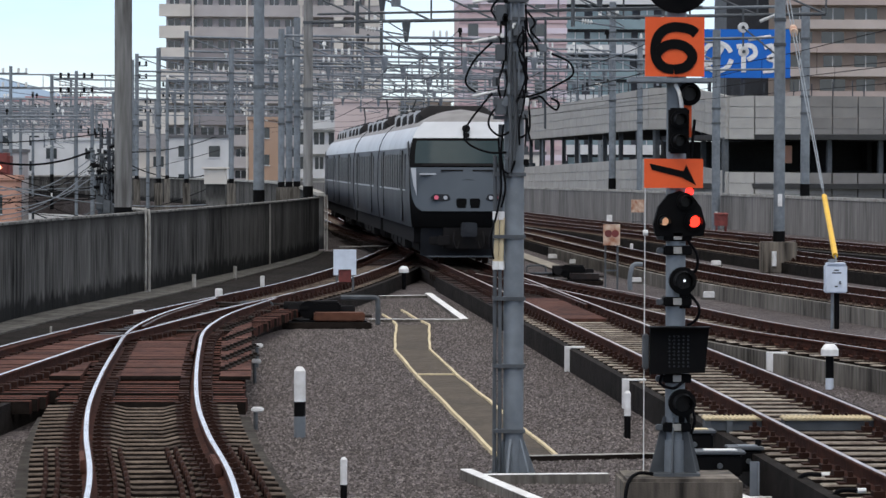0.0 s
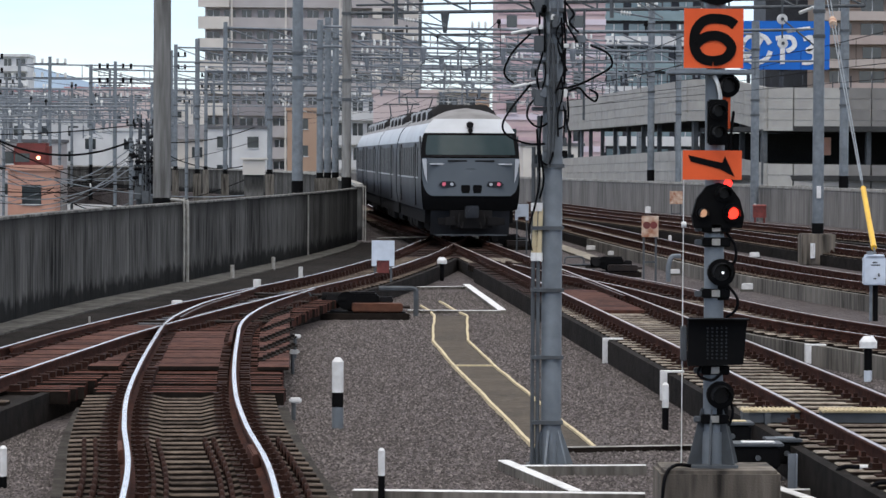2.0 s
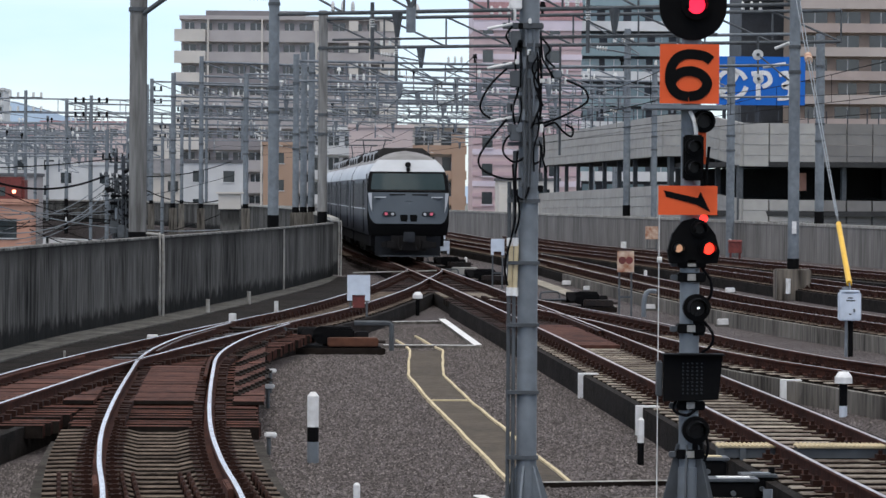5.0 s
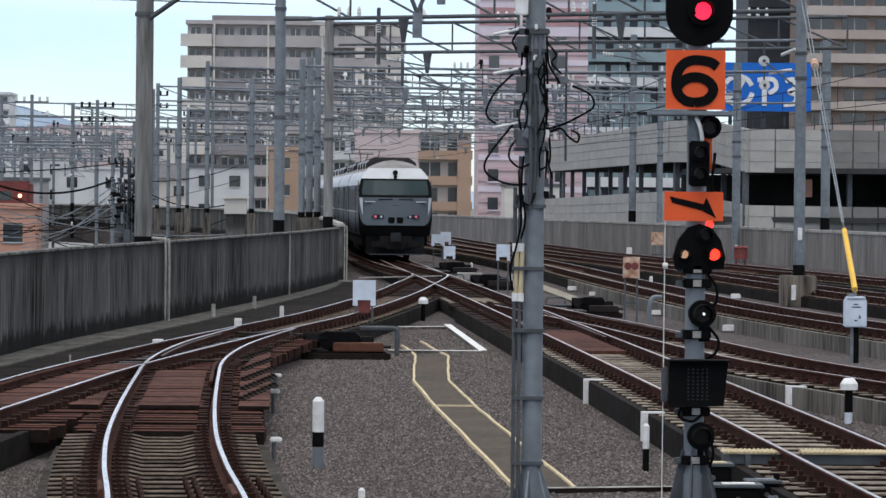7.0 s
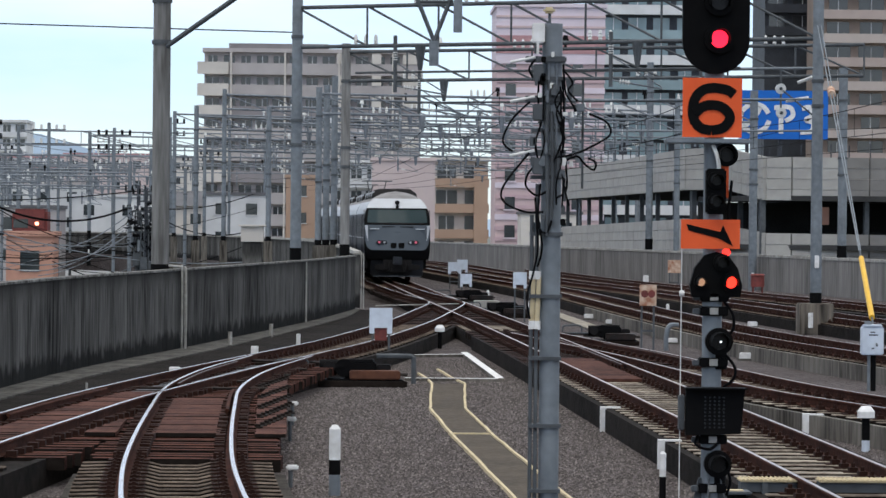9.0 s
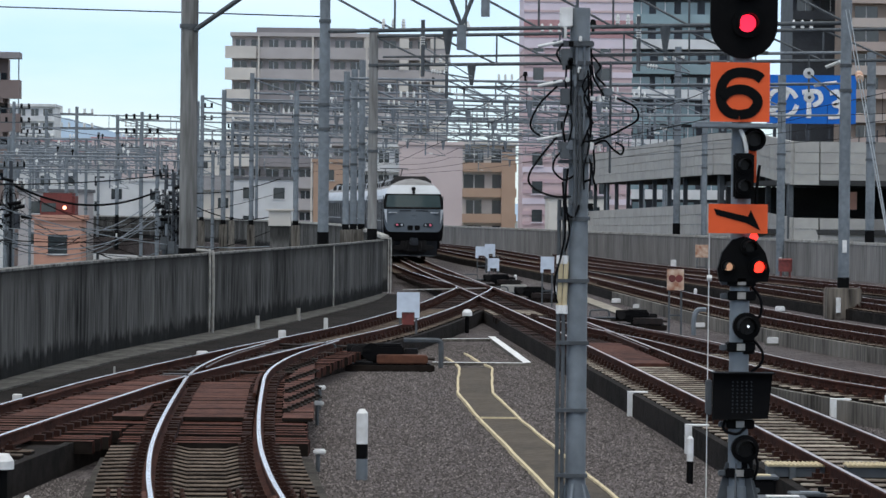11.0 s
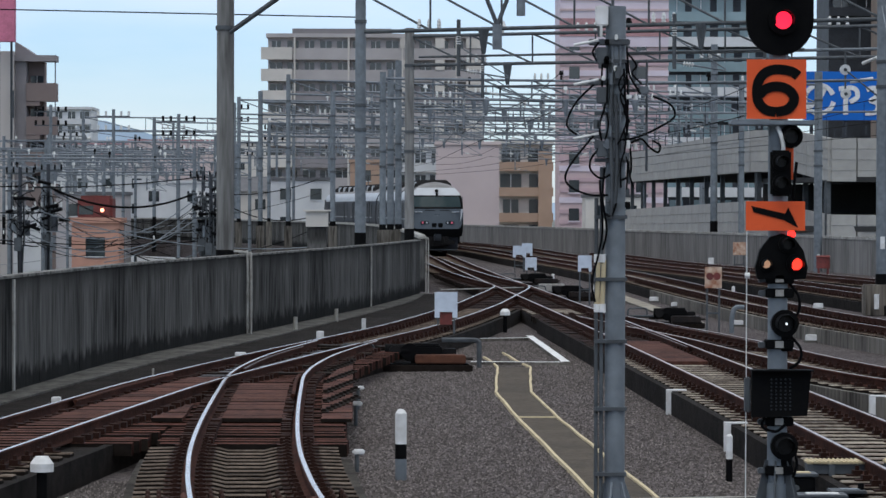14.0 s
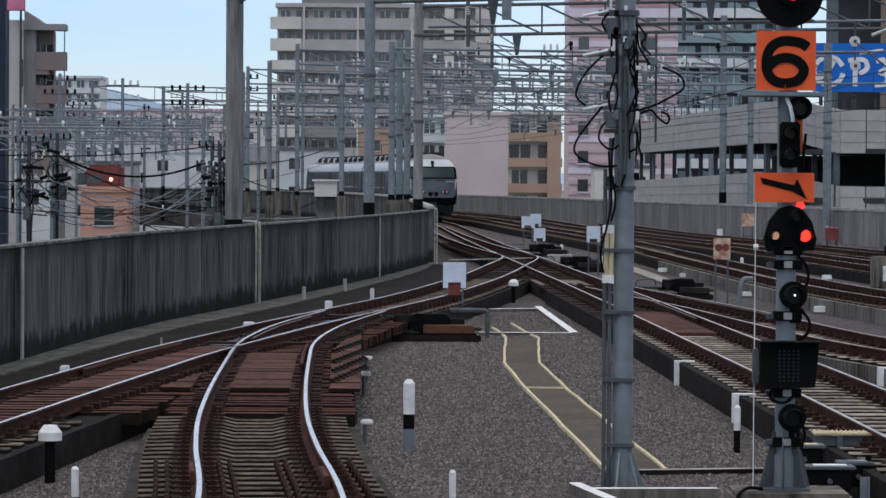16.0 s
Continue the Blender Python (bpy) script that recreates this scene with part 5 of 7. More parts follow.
def make_yard_things():
    make_point_machine(-0.2, 61.5, 2, "black point machine with a rusty cover beside the near turnout")
    make_board(0.26, 71.5, 0.49, 0.55, 0.15, "pale blue-white board on two legs, notched below")
    part("back_plate", box(bmesh.new(), -0.13, 0.13, 0.0, 0.02, 0.5, 0.85), M_REDBOX, bpy.data.objects["sign_board"])
    make_point_machine(6.1, 84.0, -3, "black point machine on the ballast by the siding", s=0.8)
    make_point_machine(4.5, 108, 4, "dark point machine beside the crossing turnout", s=0.95)
    make_point_machine(4.0, 128, 4, "dark point machine further along the main track", s=0.95)
    make_board(4.66, 103, 0.42, 0.5, 0.55, "pale blue-white board on two legs, notched below")
    make_board(3.75, 129, 0.45, 0.5, 0.1, "pale blue-white board low over the ballast")
    make_board(4.0, 156, 0.62, 0.55, 0.2, "pale blue-white board on two legs in the distance")
    make_board(4.4, 157.5, 0.5, 0.6, 0.25, "pale blue-white board beside another one")
    sign = make_board(6.62, 79, 0.4, 0.5, 0.62, "rust-stained cream plate on two steel legs", False, M_RUSTSIGN)
    for dx in (-0.08, 0.085):
        part("mark", rod(bmesh.new(), (dx, -0.031, 0.0), (dx, -0.036, 0.0), 0.09, seg=12), M_REDBOX, sign, "worn dark red mark", at=pose(0, 0, 1.4))
    make_board(14.2, 155, 0.6, 0.6, 0.35, "rust-orange plate on legs by the far parapet", False, M_RUSTSIGN)
    # dark red relay box on legs
    r = thing("relay_box", (17.05, 146, GROUND), "dark red round steel relay case on four legs", "relay box")
    part("case", rod(bmesh.new(), (0, 0, 0.4), (0, 0, 0.9), 0.3, 0.3, seg=14), M_REDBOX, r)
    part("cover", rod(bmesh.new(), (0, 0, 0.902), (0, 0, 0.97), 0.34, 0.27, seg=14), M_REDBOX, r)
    for sx in (-0.2, 0.2):
        for sy in (-0.18, 0.18):
            part("leg", box(bmesh.new(), sx - 0.025, sx + 0.025, sy - 0.025, sy + 0.025, 0, 0.41), M_REDBOX, r)
    # equipment box with a guy wire behind it
    c = thing("control_box", (9.3, 61.4, GROUND), "pale blue-white control box on a dark post", "control box")
    part("case", soft_box(-0.2, 0.2, -0.14, 0.14, 0.67, 1.19, 0.02), M_PALEBLUE, c)
    part("lid", soft_box(-0.17, 0.17, -0.16, 0.12, 1.192, 1.23, 0.01), M_PALEBLUE, c)
    part("hinge", soft_box(-0.14, -0.02, -0.1, 0.05, 1.231, 1.29, 0.01), M_GALV_F, c)
    for x0, x1, z in ((-0.08, 0.09, 1.03), (-0.05, 0.04, 1.08), (-0.03, 0.02, 0.78)):
        part("writing", box(bmesh.new(), x0, x1, -0.144, -0.141, z, z + 0.02), M_BLACK, c, "small dark unreadable writing")
    part("post", rod(bmesh.new(), (0.03, 0, 0), (0.03, 0, 0.68), 0.05, seg=10), M_BLACK, c)
    part("conduit", rod(bmesh.new(), (-0.06, -0.03, 0), (-0.06, -0.03, 0.68), 0.03, seg=8), M_GALV, c)
    # footing block under the pole
    f = thing("pole_footing", (12.6, 93.8, GROUND), "worn grey concrete footing block under the pole", "concrete block")
    part("block", soft_box(-0.5, 0.46, -0.45, 0.45, 0, 0.88, 0.03), M_BLOCK, f)
    part("white_pipe", rod(bmesh.new(), (-0.2, -0.5, 0.2), (-0.2, -0.5, 0.62), 0.07, seg=10), M_WHITE, f)
    g = thing("guy_wire", (0, 0, 0), "stay wires from the pole top with a yellow guard", "guy wire")
    a, b = Vector((12.6, 93.6, 8.2)), Vector((9.5, 62.6, 0.7))
    for o in (-0.05, 0.05):
        part("wire", rod(bmesh.new(), a + Vector((o, 0, 0)), a.lerp(b, 0.82) + Vector((o * 0.3, 0, 0)), 0.016, seg=6), M_GALV, g)
    part("wire", rod(bmesh.new(), a.lerp(b, 0.82), b + (b - a).normalized() * 1.5, 0.02, seg=6), M_GALV_D, g)
    part("guard", rod(bmesh.new(), a.lerp(b, 0.84), a.lerp(b, 0.985), 0.055, seg=12), M_YELLOW, g, "yellow plastic guard tube")
    part("strain_insulator", rod(bmesh.new(), a.lerp(b, 0.29), a.lerp(b, 0.31), 0.1, seg=10), M_RUSTSIGN, g)
    # cable cases beside the signal block
    for x, y, h, w, lid in ((3.5, 30.3, 0.38, 0.23, M_WHITE), (3.42, 31.7, 0.46, 0.2, M_CREAM), (3.85, 31.0, 0.36, 0.14, M_GALV)):
        j = thing("junction_case", (x, y, GROUND), "black cable junction case with a pale lid on short legs", "junction case", "cable cases")
        part("case", soft_box(-w, w, -0.15, 0.15, h - 0.2, h, 0.02), M_BLACK, j)
        part("lid", soft_box(-w - 0.03, w + 0.03, -0.17, 0.17, h + 0.002, h + 0.03, 0.008), M_GALV_D, j)
        part("lid_strip", box(bmesh.new(), -w * 0.5, w * 0.8, -0.1, 0.05, h + 0.031, h + 0.04), lid, j, "pale strip on the lid")
        part("bolt", rod(bmesh.new(), (0.02, -0.16, h - 0.1), (0.02, -0.2, h - 0.1), 0.025, seg=10), M_GALV_D, j)
        for sx in (-w * 0.75, w * 0.75):
            part("leg", rod(bmesh.new(), (sx, 0, 0), (sx, 0, h - 0.19), 0.03, seg=8), M_RUSTBEAM, j)
    t = thing("black_stake", (3.98, 31.0, GROUND), "short black stake beside the cable cases", "stake")
    part("stake", rod(bmesh.new(), (0, 0, 0), (0, 0, 0.45), 0.03, seg=8), M_BLACK, t)
    t = thing("steel_post", (3.8, 29.9, GROUND), "short galvanised angle post by the cable cases", "post")
    part("web", box(bmesh.new(), -0.035, 0.035, 0.0, 0.008, 0, 0.34), M_GALV_F, t)
    part("flange", box(bmesh.new(), 0.036, 0.044, -0.06, 0.008, 0, 0.34), M_GALV_F, t)
    for x, y, h in ((-1.12, 49.4, 0.3), (-1.07, 45.8, 0.28), (-0.87, 37.8, 0.2)):
        t = thing("cable_stub", (x, y, GROUND), "white plastic cable cap at the timber ends", "cable cap", "cable caps")
        part("stem", rod(bmesh.new(), (0, 0, 0), (0, 0, h), 0.025, seg=8), M_GALV_D, t)
        part("cap", soft_box(-0.05, 0.09, -0.04, 0.04, h, h + 0.06, 0.015), M_WHITE, t)
    for x, y, h in ((7.04, 106.6, 0.3), (7.33, 101.0, 0.28), (11.5, 99.7, 0.3), (8.5, 74.9, 0.3), (7.75, 85.0, 0.26), (14.3, 172.0, 0.8)):
        t = thing("duct_cover", (x, y, GROUND), "small white concrete duct cover beside the track curb", "duct cover", "duct covers")
        part("cover", soft_box(-0.14, 0.14, -0.1, 0.1, 0, h * 0.6, 0.02), M_WHITE, t)
        part("foot", box(bmesh.new(), -0.18, 0.18, -0.14, 0.14, -0.01, 0.05), M_TROUGH, t)
    for x, y, w in ((2.6, 117, 0.9), (4.2, 119, 0.9), (4.9, 112, 0.5), (0.9, 150, 1.4)):
        t = thing("concrete_slab", (x, y, GROUND), "pale flat concrete slab lying on the ballast", "slab", "slabs on the ballast")
        part("slab", soft_box(-w / 2, w / 2, -0.5, 0.5, 0.0, 0.3, 0.02), M_CAP, t)
    # duct across the main track
    t = thing("cable_duct", (0, 0, 0), "cream-topped steel cable duct crossing the main track", "cable duct")
    for x0, x1 in ((3.75, 4.35), (4.55, 5.6)):
        part("lid", soft_box(x0, x1, 33.4, 33.75, -0.06, -0.035, 0.006), M_CREAM, t)
        ribs = bmesh.new()
        for k in range(int((x1 - x0) / 0.045)):
            rod(ribs, (x0 + 0.03 + k * 0.045, 33.38, -0.034), (x0 + 0.03 + k * 0.045, 33.76, -0.034), 0.012, seg=6)
        part("ribs", ribs, M_CREAM, t, "ridged cream lid top")["kind"] = "stuff"
        part("tray", box(bmesh.new(), x0 + 0.01, x1 - 0.01, 33.43, 33.72, -0.16, -0.061), M_GALV_D, t)
    for x in (3.78, 4.0):
        part("leg", box(bmesh.new(), x - 0.03, x + 0.03, 33.4, 33.46, GROUND, -0.061), M_GALV_D, t)
    # white box-bracket near the sign
    k = thing("cable_riser", (7.2, 80.5, GROUND), "grey steel cable riser bent over at the top", "cable riser")
    part("riser", tube(bmesh.new(), [(0, 0, 0), (0, 0, 0.35), (0.08, 0, 0.6), (0.3, 0, 0.62)], 0.06), M_GALV, k)
    h = thing("handrail", (0.5, 62.6, GROUND), "low grey pipe barrier beside the point machine", "barrier")
    part("pipe", tube(bmesh.new(), [(-0.35, 0, 0.52), (0.2, 0, 0.52), (0.33, 0, 0.5), (0.35, 0, 0.4), (0.35, 0, 0.0)], 0.05), M_GALV_D, h)
    # pipe that comes over the parapet
    for x, y, r in ((-4.33, 78.0, 0.035), (-0.26, 117.9, 0.022)):
        w = thing("wall_pipe", (x, y, GROUND), "pale pipe bent over the parapet top", "pipe", "wall pipes")
        part("pipe", tube(bmesh.new(), [(0.06, -0.25, 0), (0.06, -0.25, 1.75), (0.0, -0.2, 1.93), (-0.25, 0.1, 1.96)], r), M_CAP, w)
        part("pipe", tube(bmesh.new(), [(-0.02, -0.27, 0), (-0.02, -0.27, 1.8), (-0.07, -0.2, 1.95), (-0.35, 0.1, 1.98)], r * 0.8), M_CAP, w)


def make_stones():
    """Loose stones on the ballast, thickest where the camera stands near."""
    rng = np.random.default_rng(4)
    way = ([(1.69, 35.0), (1.19, 47.4), (1.01, 53.9), (1.19, 62.4)], [(2.3, 34.9), (1.76, 47.5), (1.58, 53.9), (1.8, 62.4)])
    la, lb, lc, ld = (resample(p, 0.5) for p in (A, B, C, D))
    edge = lambda line, y, o: np.interp(y, [p.y for p in line], [p.x + o for p in line])
    spots = []
    for lo, hi, y0, y1, n in ((la, lc, 22, 74, 120000), (lb, la, 22, 36.4, 13000), (lc, ld, 26, 64, 16000)):
        y = y0 + (y1 - y0) * rng.random(n) ** 1.25
        a = edge(lo, y, 1.15 if lo is not lb else 1.12)
        b = edge(hi, y, -1.07 if hi is not la else -1.14)
        x = a + (b - a) * rng.random(n)
        ok = (b > a)
        wl, wr = (np.interp(y, [p[1] for p in side], [p[0] for p in side]) for side in way)
        ok &= ~((y > 34.9) & (y < 62.6) & (x > wl - 0.03) & (x < wr + 0.03))
        ok &= ~((abs(x - 2.97) < 0.52) & (abs(y - 28.6) < 0.44))
        spots.append(np.stack([x[ok], y[ok]], 1))
    xy = np.concatenate(spots)
    n = len(xy)
    corner = np.array([(1, 0, 0), (0, 1, 0), (-1, 0, 0), (0, -1, 0), (0, 0, 1)], float)
    size = rng.uniform(0.012, 0.027, (n, 1, 1)) * rng.uniform(0.6, 1.25, (n, 5, 1))
    turn = rng.uniform(0, 6.28, n)
    co = corner[None] * size
    co[:, 4, :2] += rng.uniform(-0.015, 0.015, (n, 2))
    c, s = np.cos(turn)[:, None], np.sin(turn)[:, None]
    x, y = co[..., 0] * c - co[..., 1] * s, co[..., 0] * s + co[..., 1] * c
    co = np.stack([x + xy[:, :1], y + xy[:, 1:], co[..., 2] * 0.9 + GROUND - 0.004], -1).reshape(-1, 3)
    tri = np.array([(0, 1, 4), (1, 2, 4), (2, 3, 4), (3, 0, 4)])
    faces = (tri[None] + 5 * np.arange(n)[:, None, None]).reshape(-1)
    me = bpy.data.meshes.new("ballast_stones")
    me.vertices.add(len(co))
    me.vertices.foreach_set("co", co.ravel())
    me.loops.add(len(faces))
    me.loops.foreach_set("vertex_index", faces)
    me.polygons.add(len(faces) // 3)
    me.polygons.foreach_set("loop_start", np.arange(0, len(faces), 3))
    me.update(calc_edges=True)
    me.validate()
    me.materials.append(M_STONE)
    tagged(new("ballast_stones", me), "loose grey-brown crushed stones on the ballast", "stones", kind="stuff")


# ---- the train ----
LEVELS = [(0.95, 1.38), (1.2, 1.42), (1.6, 1.45), (2.2, 1.45), (2.7, 1.44), (3.05, 1.39), (3.25, 1.32), (3.45, 1.2), (3.65, 1.0), (3.82, 0.68), (3.92, 0.34), (3.96, 0.0)]


def lean(z):
    """How far the tail face lies forward of its foot at height z."""
    if z < 1.36:
        return 0.12 + (1.36 - z) * 0.4
    if z < 2.46:
        return 0.12 + (z - 1.36) * 0.2
    if z < 3.2:
        return 0.34 + (z - 2.46) * 0.55
    return 0.747 + (z - 3.2) * 1.1 + max(0, z - 3.55) ** 2 * 6


def half_width(z):
    for (z0, w0), (z1, w1) in zip(LEVELS, LEVELS[1:]):
        if z0 <= z <= z1:
            return w0 + (w1 - w0) * (z - z0) / (z1 - z0)
    return LEVELS[0][1]


def face_band(z0, z1, out=0.0, narrow=1.0, rows=6, cols=18, foot=0.0):
    """A band of the tail face; foot: the height over which its lower corners are rounded off."""
    bm = bmesh.new()
    grid = []
    for i in range(rows + 1):
        z = z0 + (z1 - z0) * i / rows
        cut = 1.0 if not foot or z > z0 + foot else 0.82 + 0.18 * math.sqrt(max(0.0, 1 - (1 - (z - z0) / foot) ** 2))
        w = half_width(z) * narrow * cut
        grid.append([bm.verts.new((u * w, lean(z) + 0.42 * abs(u * narrow * cut) ** 3.2 - out, z)) for u in [2 * k / cols - 1 for k in range(cols + 1)]])
    for a, b in zip(grid, grid[1:]):
        for k in range(cols):
            bm.faces.new((a[k], a[k + 1], b[k + 1], b[k])).smooth = True
    return bm


def side_shell(z0, z1, y_end, tail, rows=8):
    bm = bmesh.new()
    for s in (-1, 1):
        grid = []
        for i in range(rows + 1):
            z = z0 + (z1 - z0) * i / rows
            start = lean(z) + 0.42 if tail else 0.25
            grid.append([bm.verts.new((s * half_width(z), y, z)) for y in (start, start + 1.5, y_end)])
        for a, b in zip(grid, grid[1:]):
            for k in range(2):
                bm.faces.new((a[k], a[k + 1], b[k + 1], b[k])).smooth = True
    return bm


def make_car(tail):
    """A 17 m express coach; y runs towards the train's front, 0 is its rear end."""
    name = "tail_coach" if tail else "coach"
    car = thing(name, (0, 0, 0), "dark grey express coach with a rounded blue-grey tail and red lamps" if tail else "dark grey express coach with tinted windows and silver roof edge",
                "train", "coaches of the departing train")
    L = 16.75
    part("lower_side", side_shell(0.95, 1.85, L, tail), M_BODY, car, "gunmetal lower body side")
    part("upper_side", side_shell(1.85, 2.95, L, tail), M_BODY, car, "blue-grey window band")
    part("roof_edge", side_shell(2.95, 3.5, L, tail), M_SILVER, car, "silver rounded roof edge")
    part("roof", side_shell(3.5, 3.96, L, tail), M_ROOF, car, "dull grey roof")
    for y in ((L,) if tail else (0.25, L)):
        bm = bmesh.new()
        pts = [(w, z) for z, w in LEVELS] + [(-w, z) for z, w in LEVELS[-2::-1]]
        bm.faces.new([bm.verts.new((u, y, z)) for u, z in pts])
        part("end_wall", bm, M_BODY, car)
        part("gangway", box(bmesh.new(), -0.6, 0.6, y + 0.002, y + 0.5, 1.0, 3.1), M_UNDER, car, "black gangway bellows")
    # windows and doors stand a little proud of the side
    for s in (-1, 1):
        for k in range(11):
            y = 3.0 + k * 1.2
            if k in (1, 9):
                d = part("door", soft_box(-0.012, 0.012, -0.36, 0.36, 1.05, 2.9, 0.01), M_BODY, car, at=pose(s * 1.452, y, 0))
                part("door_gap", box(bmesh.new(), -0.014, 0.014, 0.365, 0.385, 1.05, 2.9), M_UNDER, d)
                part("door_gap", box(bmesh.new(), -0.014, 0.014, -0.385, -0.365, 1.05, 2.9), M_UNDER, d)
                part("pane", box(bmesh.new(), -0.02, 0.02, -0.2, 0.2, 2.0, 2.75), M_TINT, d)
            else:
                w = part("window", soft_box(-0.012, 0.012, -0.47, 0.47, 1.9, 2.8, 0.01), M_TINT, car, "tinted side window", at=pose(s * 1.452, y, 0))
                part("window_rim", box(bmesh.new(), -0.014, 0.014, -0.5, 0.5, 1.85, 1.895), M_SILVER, w)
    for y in (3.0, 13.6):
        bogie = part("bogie", soft_box(-1.15, 1.15, y - 1.5, y + 1.5, 0.3, 0.75, 0.05), M_UNDER, car)
        for dy in (-1.05, 1.05):
            for s in (-1, 1):
                part("wheel", rod(bmesh.new(), (s * 0.5, y + dy, 0.43), (s * 0.63, y + dy, 0.43), 0.43, seg=18), M_RUST, bogie)
    part("underframe", box(bmesh.new(), -1.3, 1.3, 1.2, L, 0.55, 0.95), M_UNDER, car)
    for y, l, h in ((5.2, 1.5, 0.3), (7.2, 1.2, 0.35), (9.0, 1.6, 0.3), (11.0, 0.7, 0.4)):
        part("equipment_box", soft_box(-1.3, 1.3, y, y + l, h, 0.6, 0.04), M_UNDER, car)
    for k in range(4):
        y = 3.8 + k * 3.1
        bm = bmesh.new()
        prof = [(-1.02, 3.6), (-0.98, 3.86), (-0.7, 4.08), (0.7, 4.08), (0.98, 3.86), (1.02, 3.6)]
        rows = [[bm.verts.new((u * s, v, w if s == 1 else 3.6 + (w - 3.6) * 0.55)) for u, w in prof] for v, s in ((y, 0.9), (y + 0.4, 1), (y + 2.0, 1), (y + 2.4, 0.9))]
        for a, b in zip(rows, rows[1:]):
            for j in range(5):
                bm.faces.new((a[j], a[j + 1], b[j + 1], b[j]))
        bm.faces.new(rows[0])
        bm.faces.new(rows[-1][::-1])
        unit = part("roof_unit", bm, M_UNDER, car, "dark roof-mounted cooling unit")
        part("rib", soft_box(-1.0, 1.0, y + 2.45, y + 2.75, 3.5, 3.98, 0.05), M_SILVER, unit, "pale roof rib")
    if not tail:
        arm = bmesh.new()
        for s in (-0.5, 0.5):
            rod(arm, (s, 12.9, 3.8), (s * 0.8, 13.9, 4.3), 0.03)
            rod(arm, (s * 0.8, 13.9, 4.3), (s, 13.0, 4.75), 0.025)
        rod(arm, (-0.8, 13.0, 4.75), (0.8, 13.0, 4.75), 0.03)
        part("pantograph", arm, M_GALV_D, car)
        return car
    part("apron", face_band(0.95, 2.3), M_BLACK, car, "black lower tail apron")
    part("face", face_band(1.36, 2.46, 0.012, 0.985, 12, 18, 0.75), M_FACE, car, "blue-grey tail face panel")
    part("windscreen_surround", face_band(2.461, 3.2), M_BLACK, car)
    part("windscreen", face_band(2.56, 3.13, 0.02, 0.91), M_WIND, car, "wide dark greenish windscreen")
    part("brow", face_band(3.2, 3.62), M_SILVER, car, "white silver brow over the windscreen")
    part("crown", face_band(3.62, 3.96), M_ROOF, car)
    part("wiper_bar", face_band(2.5, 2.55, 0.05, 0.8, 1), M_UNDER, car)
    for s in (-1, 1):
        part("cheek", outline(bmesh.new(), [(0, 2.44), (0.13 * s, 2.44), (0.06 * s, 2.0), (-0.02 * s, 1.75)], 0.0, 0.02), M_SILVER, car, "bright silver cheek strip", at=pose(s * 1.3, 0.42, 0))
        part("lamp_well", outline(bmesh.new(), [(s * 0.44, 1.66), (s * 0.5, 1.62), (s * 0.86, 1.62), (s * 0.95, 1.7), (s * 0.86, 1.79), (s * 0.5, 1.78)], lean(1.7) - 0.02, lean(1.7) + 0.1), M_APRON, car)
        part("tail_lamp", disc(bmesh.new(), (s * 0.8, lean(1.7) + 0.06, 1.705), 0.055, 0.11, 16), M_TAIL, car, "lit pink-red tail lamp")
        part("head_lamp", disc(bmesh.new(), (s * 0.57, lean(1.7) + 0.03, 1.7), 0.05, 0.08, 16), M_SILVER, car, "unlit round lamp")
        part("grille", soft_box(s * 0.17 - 0.13, s * 0.17 + 0.13, lean(1.5) - 0.03, lean(1.5) + 0.05, 1.42, 1.68, 0.02), M_BLACK, car)
        part("slot", box(bmesh.new(), s * 0.4 - 0.28, s * 0.4 + 0.28, lean(2.38) - 0.02, lean(2.38) + 0.05, 2.36, 2.4), M_UNDER, car)
        part("lettering", box(bmesh.new(), s * 1.0 - 0.2, s * 1.0 + 0.2, lean(2.3) + 0.05, lean(2.3) + 0.2, 2.27, 2.31), M_SILVER, car, "small pale unreadable lettering")
    part("emblem", disc(bmesh.new(), (0, lean(2.05) + 0.02, 2.03), 0.035, 0.03, 12), M_SILVER, car)
    arc = tube(bmesh.new(), [(-0.6, lean(2.0) + 0.04, 1.97), (-0.3, lean(2.1) + 0.01, 2.1), (0, lean(2.12), 2.15), (0.3, lean(2.1) + 0.01, 2.1), (0.6, lean(2.0) + 0.04, 1.97)], 0.012)
    part("arc_trim", arc, M_BODY, car)
    for dz, r in ((3.44, 0.1), (3.27, 0.07)):
        part("roof_lamp", disc(bmesh.new(), (0, lean(dz) + 0.03, dz), r, 0.2, 14), M_UNDER, car, "dark roof lamp cluster")
    part("plough", face_band(0.22, 0.93, -0.1, 0.84), M_APRON, car, "dark blue-grey snow plough")
    part("plough_recess", box(bmesh.new(), -0.62, 0.62, 0.16, 0.5, 0.42, 0.94), M_UNDER, car)
    for s in (-1, 1):
        part("cab_window", outline(bmesh.new(), [(0, 2.52), (0.85, 2.52), (0.85, 3.08), (0.3, 3.12)], -0.012, 0.012), M_TINT, car, "dark cab side window", at=pose(s * 1.44, 0.98, 0, 0, 0, 90))
        part("step_box", soft_box(s * 0.84 - 0.14, s * 0.84 + 0.14, 0.1, 0.3, 0.52, 0.72, 0.02), M_UNDER, car)
        part("air_hose", tube(bmesh.new(), [(s * 0.35, 0.05, 0.86), (s * 0.38, -0.05, 0.6), (s * 0.3, 0.0, 0.42), (s * 0.24, 0.1, 0.6)], 0.025, 6), M_UNDER, car)
    part("coupler", rod(bmesh.new(), (0, 0.5, 0.9), (0, -0.12, 0.9), 0.12, seg=10), M_UNDER, car)
